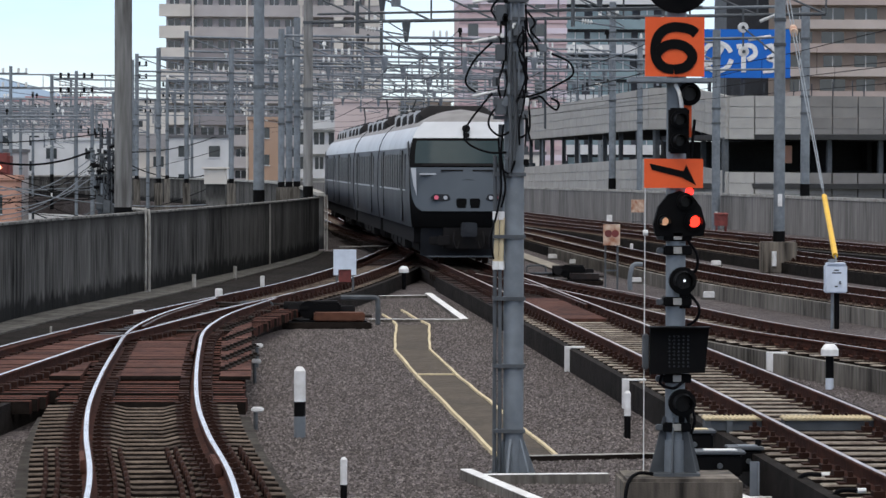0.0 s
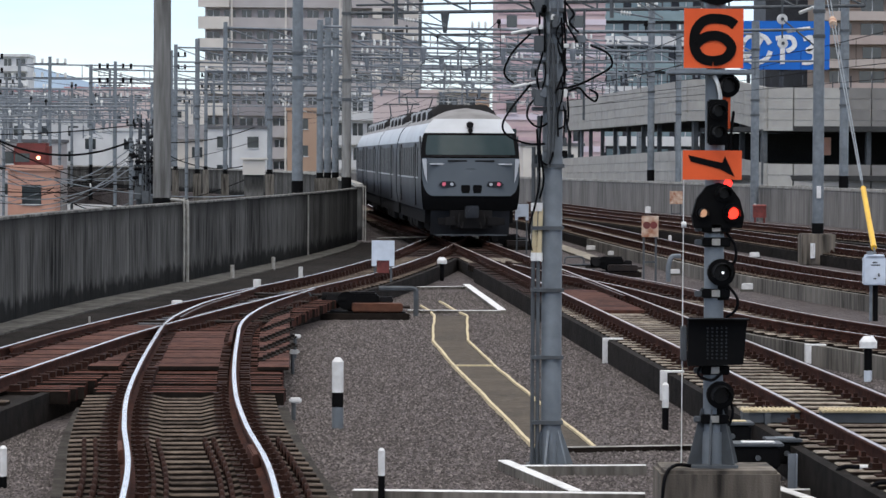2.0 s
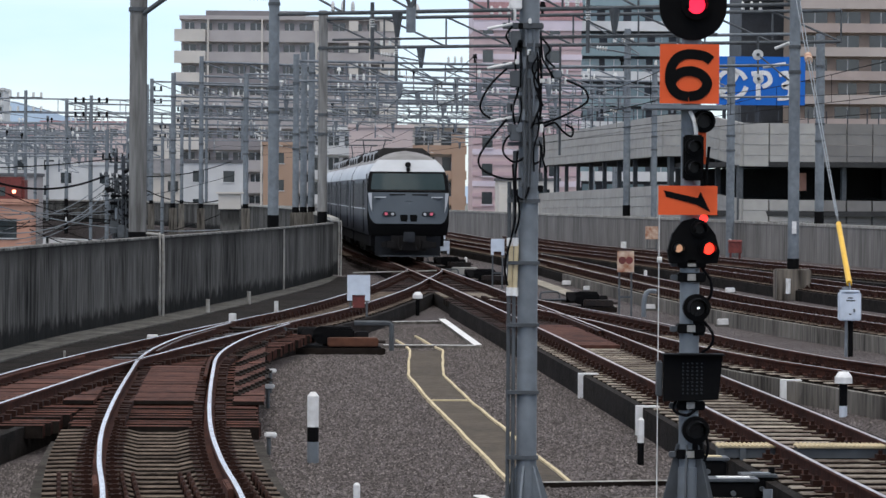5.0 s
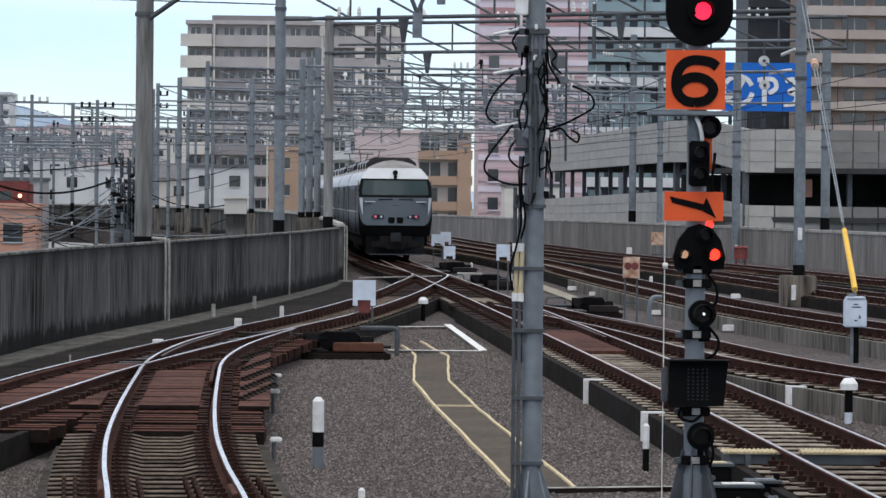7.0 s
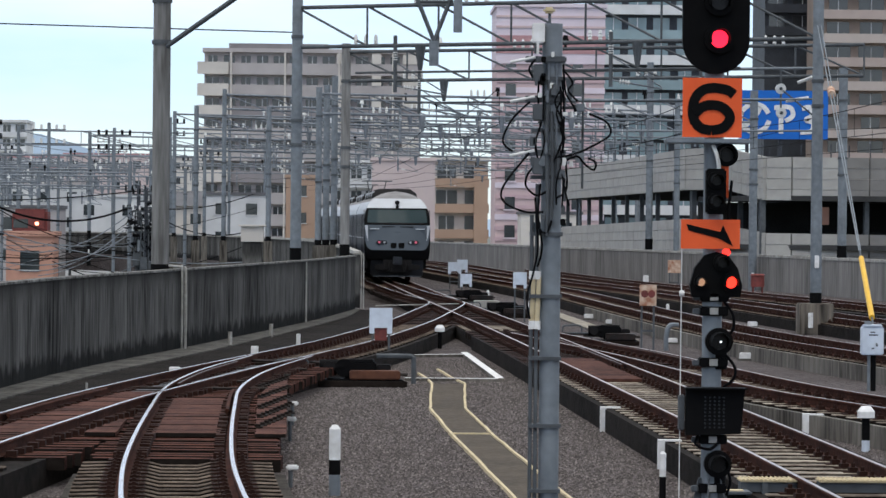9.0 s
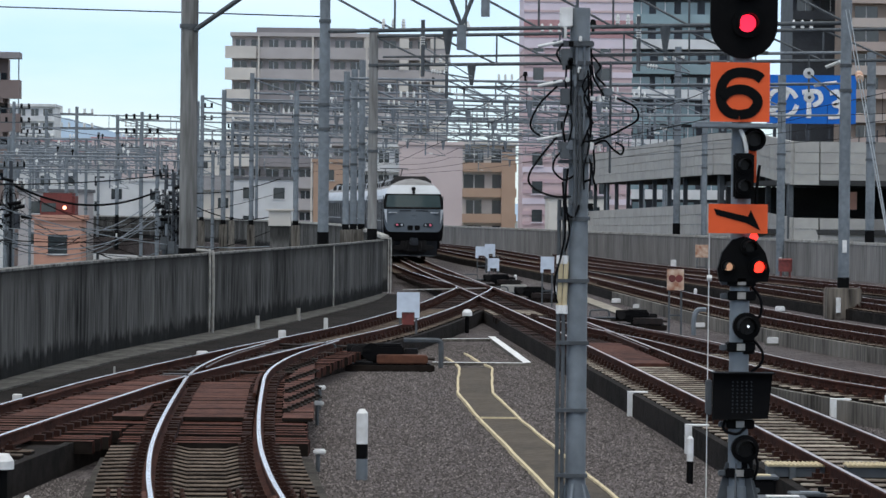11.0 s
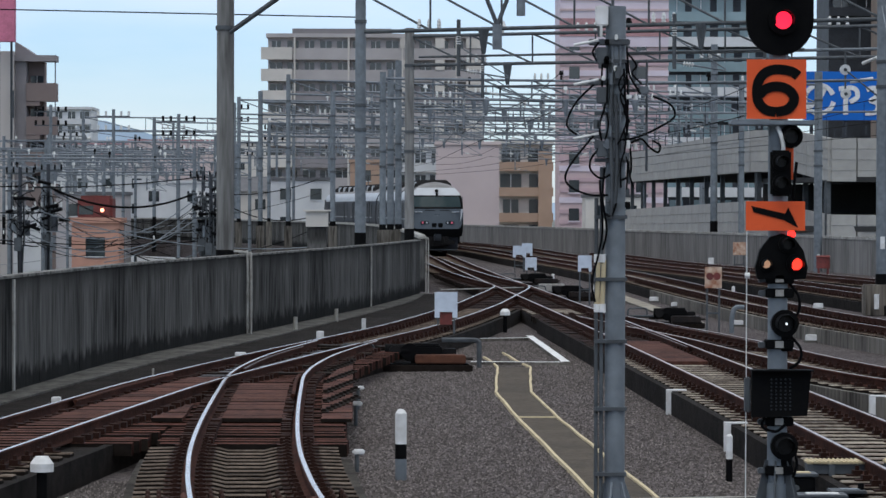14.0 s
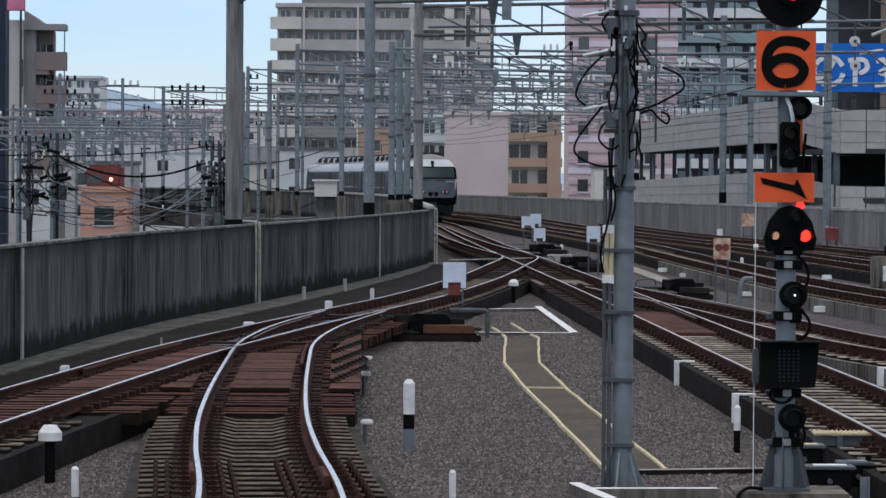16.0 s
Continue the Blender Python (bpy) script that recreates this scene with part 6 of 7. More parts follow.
    part("coupler_head", soft_box(-0.2, 0.2, -0.22, -0.05, 0.72, 1.08, 0.03), M_APRON, car)
    part("coupler_ring", disc(bmesh.new(), (0, -0.221, 0.92), 0.11, 0.03, 14), M_APRON, car)
    for s in (-0.62, 0.62):
        part("hose_box", soft_box(s - 0.16, s + 0.16, 0.0, 0.2, 0.5, 0.75, 0.02), M_UNDER, car)
    part("plough_edge", soft_box(-1.05, 1.05, 0.12, 0.2, 0.2, 0.24, 0.01), M_GALV_D, car)
    return car


# ---- the town ----
M_APT = mat("apartment_grey", (0.43, 0.4, 0.395), 0.85, other=(0.35, 0.325, 0.32), grain=0.5, stain=0.08)
M_APT_L = mat("apartment_cream", (0.62, 0.58, 0.53), 0.85, other=(0.5, 0.47, 0.43), grain=0.5, stain=0.08)
M_APT_D = mat("apartment_slate", (0.27, 0.25, 0.255), 0.85, other=(0.21, 0.195, 0.2), grain=0.5, stain=0.1)
M_PINK = mat("pink_cladding", (0.56, 0.43, 0.43), 0.85, other=(0.48, 0.37, 0.37), grain=0.4, stain=0.1)
M_PINK_P = mat("pale_pink_render", (0.6, 0.5, 0.48), 0.85, other=(0.52, 0.43, 0.42), grain=0.3, stain=0.1)
M_GABLE = mat("pale_gable", (0.5, 0.46, 0.43), 0.9, other=(0.42, 0.39, 0.365), grain=0.8, stain=0.15, streak=True)
M_BROWN = mat("brown_balcony", (0.23, 0.185, 0.17), 0.85, other=(0.19, 0.15, 0.14), grain=0.5, stain=0.1)
M_ROSE = mat("rose_band", (0.5, 0.29, 0.3), 0.85)
M_ROSE_P = mat("faded_rose_tile", (0.52, 0.38, 0.4), 0.85, other=(0.45, 0.33, 0.35), grain=0.8, stain=0.2)
M_LILAC = mat("lilac_render", (0.66, 0.58, 0.64), 0.85, other=(0.58, 0.51, 0.56), grain=0.4, stain=0.1)
M_PINKSIGN = mat("pink_sign", (0.62, 0.2, 0.3), 0.6)
M_TAN = mat("tan_render", (0.46, 0.35, 0.26), 0.85, other=(0.39, 0.3, 0.22), grain=0.4, stain=0.1)
M_RUSSET = mat("russet_balcony", (0.4, 0.28, 0.205), 0.85, other=(0.35, 0.24, 0.175), grain=0.5, stain=0.1)
M_TAN_D = mat("dark_tan_render", (0.27, 0.215, 0.18), 0.85, other=(0.22, 0.175, 0.145), grain=0.4, stain=0.1)
M_BEIGE = mat("beige_balcony", (0.42, 0.345, 0.315), 0.85, other=(0.35, 0.29, 0.265), grain=0.5, stain=0.1)
M_BEIGE_P = mat("pale_beige_balcony", (0.47, 0.41, 0.375), 0.85, other=(0.4, 0.345, 0.315), grain=0.5, stain=0.1)
M_BRICKY = mat("orange_tile", (0.52, 0.29, 0.21), 0.85, other=(0.44, 0.24, 0.18), grain=2, stain=0.4)
M_PALE = mat("white_render", (0.64, 0.645, 0.645), 0.85, other=(0.48, 0.485, 0.49), grain=0.5, stain=0.1)
M_TEAL = mat("teal_glass", (0.2, 0.285, 0.31), 0.15, other=(0.12, 0.18, 0.2), grain=0.3, stain=0.1, spec=0.8)
M_DARKB = mat("dark_cladding", (0.05, 0.055, 0.065), 0.6)
M_PANEL = mat("carpark_panel", (0.36, 0.35, 0.325), 0.7, other=(0.29, 0.28, 0.265), grain=1.5, stain=0.3, spread=0.05)
M_PANEL_D = mat("dark_carpark_panel", (0.2, 0.192, 0.18), 0.7, other=(0.16, 0.153, 0.145), grain=1.5, stain=0.3, spread=0.05)
# The car park's interior shade, put into one dark grey.
M_DECK_SHADE = mat("carpark_inside_shade", (0.045, 0.045, 0.045), 0.9)
M_NAVY = mat("navy_panel", (0.02, 0.025, 0.05), 0.6)
M_BLUE = mat("blue_sign", (0.012, 0.13, 0.5), 0.5, other=(0.012, 0.11, 0.44))
M_HILL = mat("hill", (0.36, 0.45, 0.55), 1.0, other=(0.3, 0.38, 0.48), grain=0.02, stain=0.004)
M_ROOFTILE = mat("dark_roof", (0.14, 0.14, 0.15), 0.8, other=(0.1, 0.1, 0.105))


def building(name, x0, x1, y, top, floors, bays, body, band, label, category="building", depth=14, storey=3.0, roof=None, rail=None, glass=None, turn=0.0, base=-8.0, gap=1.05):
    """A block with a recessed window band and a proud balcony front on every storey, seen from the tracks."""
    w = x1 - x0
    b = thing(name, pose((x0 + x1) / 2, y, base, 0, 0, turn), label, category, "buildings of the town")
    h = top - base
    part("wall", box(bmesh.new(), -w / 2, w / 2, 0.0, depth, 0, h), body, b)
    part("roof", box(bmesh.new(), -w / 2 - 0.25, w / 2 + 0.25, -0.9, depth + 0.2, h + 0.01, h + 0.55), roof or body, b)
    for i in range(floors):
        z = h - storey * (i + 1)
        if z < 2.0:
            break
        part("balcony", box(bmesh.new(), -w / 2 - 0.1, w / 2 + 0.1, -1.2, -0.005, z - 0.1, z + gap), band[i % len(band)], b)
        for k in range(bays):
            c = -w / 2 + w * (k + 0.5) / bays
            ww = w / bays * random.choice((0.28, 0.34, 0.38))
            win = part("window", box(bmesh.new(), c - ww, c + ww, -0.06, -0.003, z + 0.95, z + storey - 0.45), glass or M_GLASS, b)
            part("window_frame", box(bmesh.new(), c - 0.05, c + 0.05, -0.09, -0.062, z + 0.95, z + storey - 0.45), M_PALE, win)
    for k in range(rail or 0):
        c = -w / 2 + w * (k + 0.5) / rail
        part("party_fin", box(bmesh.new(), c - 0.12, c + 0.12, -1.4, -0.006, 2, h), M_APT_L, b)
    return b


def house(x, y, w, top, body, roof, label, base=-8.0, depth=8, pitched=False, blank=False):
    b = thing("house", (x, y, base), label, "house", "houses of the town")
    h = top - base
    part("wall", box(bmesh.new(), -w / 2, w / 2, 0, depth, 0, h), body, b)
    if pitched:
        bm = bmesh.new()
        vs = [bm.verts.new(p) for p in ((-w / 2 - 0.4, -0.4, h), (w / 2 + 0.4, -0.4, h), (w / 2 + 0.4, depth + 0.4, h), (-w / 2 - 0.4, depth + 0.4, h), (-w / 2, depth / 2, h + 1.6), (w / 2, depth / 2, h + 1.6))]
        for f in ((0, 1, 5, 4), (2, 3, 4, 5), (1, 2, 5), (3, 0, 4), (3, 2, 1, 0)):
            bm.faces.new([vs[i] for i in f])
        part("roof", bm, roof, b)
    else:
        part("roof", box(bmesh.new(), -w / 2 - 0.15, w / 2 + 0.15, -0.15, depth + 0.15, h + 0.005, h + 0.3), roof, b)
    n = 0 if blank else max(1, int(w / 3))
    for k in range(n):
        c = -w / 2 + w * (k + 0.5) / n
        for lvl in range(2):
            z = h - 1.9 - lvl * 2.8
            win = part("window", box(bmesh.new(), c - 0.55, c + 0.55, -0.05, -0.003, z, z + 1.1), M_GLASS, b)
            part("window_frame", box(bmesh.new(), c - 0.62, c + 0.62, -0.08, -0.052, z - 0.08, z), M_PALE, win)
    return b


def make_left_block():
    b = thing("left_block", (-39.0, 320, -8), "pale apartment block with brown corner balconies open at the side", "building", "buildings of the town")
    part("gable", box(bmesh.new(), -3.4, -1.1, -2.0, 3, 0, 25.35), M_GABLE, b, "pale blank gable wall")
    # return wall beside the gable: its shade is put into the slate colour
    part("wall", box(bmesh.new(), -1.09, 0.0, -1.2, 2.2, 0, 24.4), M_APT_D, b)
    part("wall", box(bmesh.new(), 0.01, 1.55, 0.4, 2.2, 0, 24.4), M_BROWN, b)
    part("roof", box(bmesh.new(), -1.2, 2.85, -1.7, 1.0, 24.41, 25.0), M_APT_D, b)
    part("roof_hood", outline(bmesh.new(), [(-1.1, 25.01), (0.9, 25.01), (-0.2, 25.75), (-1.1, 26.3)], -1.0, 2), M_APT_D, b)
    part("low_wall", box(bmesh.new(), -1.09, 1.7, -2.2, -1.3, 0, 10.5), M_PALE, b)
    part("downpipe", rod(bmesh.new(), (2.78, -1.3, 0), (2.78, -1.3, 24.4), 0.06, seg=8), M_GALV_F, b)
    for k in range(7):
        z = 20.6 - k * 3.2
        bal = part("balcony", box(bmesh.new(), 0.02, 2.85, -1.45, -1.25, z, z + 1.75), M_BROWN, b, "brown balcony front")
        part("balcony_side", box(bmesh.new(), 2.68, 2.85, -1.24, 0.6, z, z + 1.75), M_BROWN, bal)
        part("slab", box(bmesh.new(), 0.02, 2.6, -1.24, 0.6, z, z + 0.2), M_APT_D, bal)
        part("beam", box(bmesh.new(), 0.02, 1.3, -1.4, 0.3, z - 0.42, z - 0.01), M_BROWN, bal)
        win = part("window", box(bmesh.new(), 0.25, 1.45, 0.3, 0.39, z + 0.6, z + 2.5), M_GLASS, b)
        part("window_frame", box(bmesh.new(), 0.82, 0.88, 0.26, 0.299, z + 0.6, z + 2.5), M_PALE, win)
    for z in (19, 9.6):
        part("bracket", box(bmesh.new(), -1.25, -1.05, -2.3, -2.01, z, z + 2.6), M_GALV_D, b)


def make_town():
    apt = building("apartment_block", -23.2, 6.8, 465, 26.2, 11, 13, M_APT, (M_APT, M_APT, M_APT_D), "grey and cream apartment block with rows of balconies", rail=4, storey=3.0, gap=1.5)
    part("penthouse", box(bmesh.new(), -11.6, 2.2, -0.6, 9, 34.76, 35.45), M_APT_D, apt)
    for i in range(11):
        part("end_balcony", box(bmesh.new(), -15.9, -11.6, -1.7, -1.25, 34.2 - 3.0 * (i + 1) - 0.1, 34.2 - 3.0 * (i + 1) + 1.6), M_APT_L, apt, "cream corner balcony")
    for i in range(10):
        z = 34.2 - 3.0 * (i + 1)
        for x0, x1 in ((3.4, 5.2), (8.3, 9.6), (12.6, 14.9)):
            part("bay_wall", box(bmesh.new(), x0, x1, -1.3, -0.004, z + 1.51, z + 2.89), M_APT_L, apt, "cream bay wall")
    pink = thing("pink_block", (19.0, 353, -8), "pink tiled apartment block with a pale lilac top and rose stripes", "building", "buildings of the town")
    part("wall", box(bmesh.new(), -5.7, 5.7, 0, 14, 0, 27.6), M_PINK, pink)
    part("upper_wall", box(bmesh.new(), -5.75, 5.75, -0.25, 14.1, 27.61, 33.6), M_LILAC, pink, "pale lilac upper wall")
    part("roof", box(bmesh.new(), -5.95, 5.95, -0.45, 14.3, 33.61, 34.0), M_LILAC, pink)
    part("rose_band", box(bmesh.new(), -5.8, 5.8, -0.31, -0.252, 28.7, 30.6), M_ROSE, pink, "rose band under the top")
    for z in (31.4, 32.5):
        part("ledge", box(bmesh.new(), -5.8, 5.8, -0.36, -0.252, z, z + 0.22), M_PINK, pink)
    for k in range(24):
        part("stripe", box(bmesh.new(), -5.78, 5.78, -0.12, -0.003, 1.0 + k * 1.12, 1.0 + k * 1.12 + (0.42 if k % 3 else 0.6)), M_ROSE_P if k % 3 else M_LILAC, pink)
    for k in range(9):
        for x in (-4.2, 2.9):
            win = part("window", box(bmesh.new(), x - 0.55, x + 0.55, -0.16, -0.121, 3.2 + k * 3.0, 4.5 + k * 3.0), M_GLASS, pink)
            part("window_frame", box(bmesh.new(), x - 0.65, x + 0.65, -0.3, -0.122, 3.05 + k * 3.0, 3.19 + k * 3.0), M_LILAC, win)
    building("glass_block", 27.6, 42.0, 400, 40.0, 15, 5, M_DARKB, (M_TEAL, M_PALE), "tower with teal glass balconies and dark walls", glass=M_TEAL)
    building("dark_tower", 52.0, 58.6, 440, 46, 6, 2, M_DARKB, (M_DARKB,), "dark clad tower with narrow windows")
    building("beige_block", 56.8, 82, 420, 44, 16, 6, M_TAN_D, (M_BEIGE, M_BEIGE_P), "beige and brown apartment block with deep balconies")
    building("tan_block", 7.4, 13.9, 393, 10.0, 5, 2, M_APT_L, (M_RUSSET,), "small cream apartment block with russet balconies", gap=0.95)
    part("side_wall", box(bmesh.new(), 1.6, 3.2, -1.35, -0.01, 0, 17.2), M_RUSSET, bpy.data.objects["tan_block"], "russet blank side wall")
    building("mid_block", -4.5, 3.0, 410, 10.0, 5, 4, M_PALE, (M_PALE,), "white apartment block with small windows")
    make_left_block()
    building("far_tower", -83, -72, 700, 23, 8, 4, M_PALE, (M_PALE,), "far white apartment tower")
    house(3.0, 300, 5.7, 8.2, M_PINK_P, M_PINK_P, "blank pale pink gable building", blank=True)
    # low houses
    data = ((-13.2, 330, 6.0, 5.2, M_PALE, M_ROOFTILE, False), (-20, 350, 7, 4.2, M_APT_L, M_ROOFTILE, True), (-27, 345, 8, 5.0, M_PALE, M_PALE, False), (-36, 370, 9, 6.5, M_PALE, M_APT, False),
            (-31, 300, 6, 3.6, M_APT, M_ROOFTILE, False), (-46, 420, 12, 9, M_PALE, M_ROSE, False), (-60, 450, 14, 8, M_APT_L, M_ROOFTILE, True), (-38, 480, 12, 12, M_PINK_P, M_ROSE, False),
            (-72, 520, 16, 10, M_PALE, M_APT, False), (-55, 560, 18, 13, M_PALE, M_ROSE, False), (-7.1, 345, 3.2, 7.2, M_RUSSET, M_RUSSET, False), (-90, 500, 20, 8, M_APT_L, M_APT, False), (-33, 600, 20, 14, M_APT_L, M_APT, False),
            (18, 330, 6, 3.6, M_APT_L, M_ROOFTILE, False))
    for x, y, w, t, m, r, pitched in data:
        house(x, y, w, t, m, r, "low house with a plain front and small windows", pitched=pitched)
    house(-19.3, 190, 2.7, 1.6, M_BRICKY, M_BRICKY, "orange-tiled house with a flat roof edge", depth=3)
    bill = thing("roof_sign", (-42.4, 316, -8), "pink rooftop sign box on the pale block", "sign")
    part("case", soft_box(0.85, 2.65, 0, 1.0, 26.15, 31.5, 0.05), M_PINKSIGN, bill)
    part("strut", box(bmesh.new(), 1.0, 1.2, 0.2, 0.4, 0, 26.16), M_DARKB, bill)
    part("strut", box(bmesh.new(), 2.2, 2.4, 0.2, 0.4, 0, 26.16), M_DARKB, bill)
    # hills
    bm = bmesh.new()
    xs = [-900 + 40 * i for i in range(40)]
    prev = None
    for i, x in enumerate(xs):
        z = 10 + 60 * math.exp(-((x + 330) / 75) ** 2) + 40 * math.exp(-((x + 230) / 90) ** 2) + 20 * math.exp(-((x + 560) / 150) ** 2) + 4 * math.sin(x * 0.05)
        a = (bm.verts.new((x, 3000, -8)), bm.verts.new((x, 3040, z)), bm.verts.new((x, 3400, -8)))
        if prev:
            bm.faces.new((prev[0], a[0], a[1], prev[1]))
            bm.faces.new((prev[1], a[1], a[2], prev[2]))
        prev = a
    tagged(part("backdrop", bm, M_HILL), "hazy blue hills on the horizon", "hills", kind="structure")
    make_carpark()


def make_carpark():
    c = thing("car_park", (0, 0, -8), "multi-storey car park with grey louvred panels and a dark open deck", "car park")
    # plan corners with the heights of the upper band's foot and top and of the lower band's top
    corners = [((17.09, 295), 4.82, 7.42, 2.41), ((19.91, 209), 4.82, 7.42, 3.0), ((21.2, 206.5), 4.8, 7.4, 2.9), ((22.28, 204), 4.72, 7.25, 2.54), ((23.16, 195), 4.11, 6.66, 2.19), ((42, 198.5), 4.11, 6.69, 2.05)]
    for k, ((p, f0, t0, l0), (q, f1, t1, l1)) in enumerate(zip(corners, corners[1:])):
        bays = (18, 1, 1, 3, 12)[k]
        d = Vector((q[0] - p[0], q[1] - p[1], 0))
        m = Matrix.Translation((p[0], p[1], 0)) @ Matrix.Rotation(math.atan2(d.y, d.x), 4, "Z")
        w = d.length / bays
        at = lambda a, b, x: 8 + a + (b - a) * x / d.length
        for (lo0, hi0), (lo1, hi1), rows in (((f0, t0), (f1, t1), 4), ((l0 - 2.6, l0), (l1 - 2.6, l1), 4)):
            for i in range(bays):
                for r in range(rows):
                    bm = box(bmesh.new(), i * w + 0.045, (i + 1) * w - 0.045, -0.12, 0.1, 0, 1)
                    for v in bm.verts:
                        lo, hi = at(lo0, lo1, v.co.x), at(hi0, hi1, v.co.x)
                        step = (hi - lo) / rows
                        # each louvre leans out a little at its foot
                        if v.co.y < 0 and v.co.z < 0.5:
                            v.co.y -= 0.022
                        v.co.z = lo + r * step + (0.006 if v.co.z < 0.5 else step - 0.006)
                    part("panel", bm, M_PANEL_D if k == 4 and i >= 3 else M_PANEL, c, at=m)
        for i in range(0, bays + 1, 2):
            part("column", box(bmesh.new(), i * w - 0.14, i * w + 0.14, 0.3, 0.6, 0, at(f0, f1, i * w) + 0.1), M_GALV_D, c, at=m)
        # decks and back wall are coloured dark for the shade inside
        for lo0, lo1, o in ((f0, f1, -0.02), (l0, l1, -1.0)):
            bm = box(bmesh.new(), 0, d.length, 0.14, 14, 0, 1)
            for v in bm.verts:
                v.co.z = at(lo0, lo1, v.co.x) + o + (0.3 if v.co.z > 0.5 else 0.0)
            part("deck", bm, M_DECK_SHADE, c, at=m)
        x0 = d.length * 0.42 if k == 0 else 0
        part("back_wall", box(bmesh.new(), x0, d.length, 13.8, 14.1, 0, 8 + min(f0, f1) - 0.05), M_DECK_SHADE, c, at=m)
    for k in range(14):
        part("railing_post", box(bmesh.new(), -0.035, 0.035, -0.03, 0.03, 15.4, 16.3), M_DARKB, c, at=pose(17.6 + k * 0.17, 285 - k * 5.3, 0))
    for k, x in enumerate((23.5, 24.0, 24.2, 25.4, 27.2, 27.9, 28.3, 29.6, 30.8, 31.5)):
        part("railing_post", box(bmesh.new(), -0.035, 0.035, -0.03, 0.03, 14.66, 15.4 + 0.1 * (k % 3)), M_DARKB, c, at=pose(x, 195.6 + (x - 23) * 0.18, 0))
    part("deck_sign", box(bmesh.new(), -0.35, 0.35, 0, 0.1, 10.7, 11.75), M_BRICKY, c, "small pinkish sign inside the deck", at=pose(26.9, 197.3, 0))
    s = thing("billboard", (29.6, 240, 6.0), "blue billboard with bold white unreadable characters", "billboard")
    part("panel", box(bmesh.new(), -3.0, 3.4, 0, 0.3, 2.9, 6.4), M_BLUE, s)
    for x in (-2.4, 0, 2.4):
        part("support", box(bmesh.new(), x - 0.12, x + 0.12, 0.31, 0.6, -14, 6.3), M_DARKB, s)
    # bold white marks: a barred ring, a stem with a bowl, and a double curve
    ring = [(-1.9 + 1.05 * math.cos(a), 4.4 + 1.0 * math.sin(a)) for a in [radians(20 + 330 * k / 12) for k in range(13)]]
    marks = (ring, [(-2.6, 3.8), (-1.9, 4.5), (-1.5, 5.2)], [(0.0, 3.3), (0.0, 5.1)], [(-0.5, 5.15), (0.6, 5.2), (0.85, 4.6), (0.3, 4.2)],
             [(1.5, 5.1), (2.1, 5.2), (2.2, 4.6), (1.8, 4.3), (2.3, 4.1), (2.2, 3.5), (1.4, 3.4)])
    for pts in marks:
        part("mark", ribbon(pts, 0.17, -0.06, -0.003), M_WHITE, s)


def utility_pole(x, y, h, label):
    p = thing("utility_pole", (x, y, -8), label, "utility pole", "utility poles")
    part("shaft", rod(bmesh.new(), (0, 0, 0), (0, 0, h), 0.14, 0.1, seg=10), M_DARKB, p)
    for z in (h - 0.4, h - 1.3, h - 2.4):
        part("crossarm", box(bmesh.new(), -0.75, 0.75, -0.05, 0.05, z, z + 0.1), M_GALV_D, p)
        for sx in (-0.7, -0.35, 0.35, 0.7):
            part("insulator", rod(bmesh.new(), (sx, 0, z + 0.1), (sx, 0, z + 0.38), 0.06, 0.04, seg=8), M_INSUL if z < h - 1 else M_BLACK, p)
    part("transformer", rod(bmesh.new(), (0.32, 0, h - 3.6), (0.32, 0, h - 2.8), 0.2, seg=12), M_DARKB, p)
    part("transformer", rod(bmesh.new(), (-0.3, 0.1, h - 3.4), (-0.3, 0.1, h - 2.8), 0.16, seg=12), M_GALV, p)
    rng = random.Random(int(h * 10))
    for k in range(14):
        # slack loops that leave the pole sideways and come back lower down
        side, z = rng.choice((-1, 1)), h - rng.uniform(0.9, 3.4)
        reach, drop = side * rng.uniform(0.2, 0.95), rng.uniform(0.15, 0.9)
        part("loop_cable", tube(bmesh.new(), [(0, -0.12, z), (reach * 0.6, -0.2, z + rng.uniform(-0.1, 0.25)), (reach, -0.25, z - drop * 0.4), (reach * 0.5, -0.2, z - drop), (0.03, -0.15, z - drop - 0.2)], rng.choice((0.012, 0.018, 0.028)), 5), M_RUBBER, p)
    for k in range(6):
        c = Vector((rng.uniform(-0.9, 0.6), -0.25, h - rng.uniform(0.8, 3.3)))
        part("splice_case", rod(bmesh.new(), c, c + Vector((rng.uniform(0.3, 0.7), 0, rng.uniform(-0.2, 0.2))), 0.085, seg=8), M_RUBBER, p)
    for k in range(5):
        a = rng.uniform(-0.22, 0.22)
        part("cable", tube(bmesh.new(), [(a, -0.16, h - 1.5), (a * 1.4, -0.2, h - 3.5), (a * 0.8, -0.2, h - 5.5), (a, -0.16, 0.5)], rng.choice((0.02, 0.04)), 5), rng.choice((M_RUBBER, M_GALV_D)), p)
    part("meter_box", soft_box(-0.28, 0.1, -0.4, -0.15, h - 4.4, h - 3.7, 0.03), M_GALV_D, p)
    return p


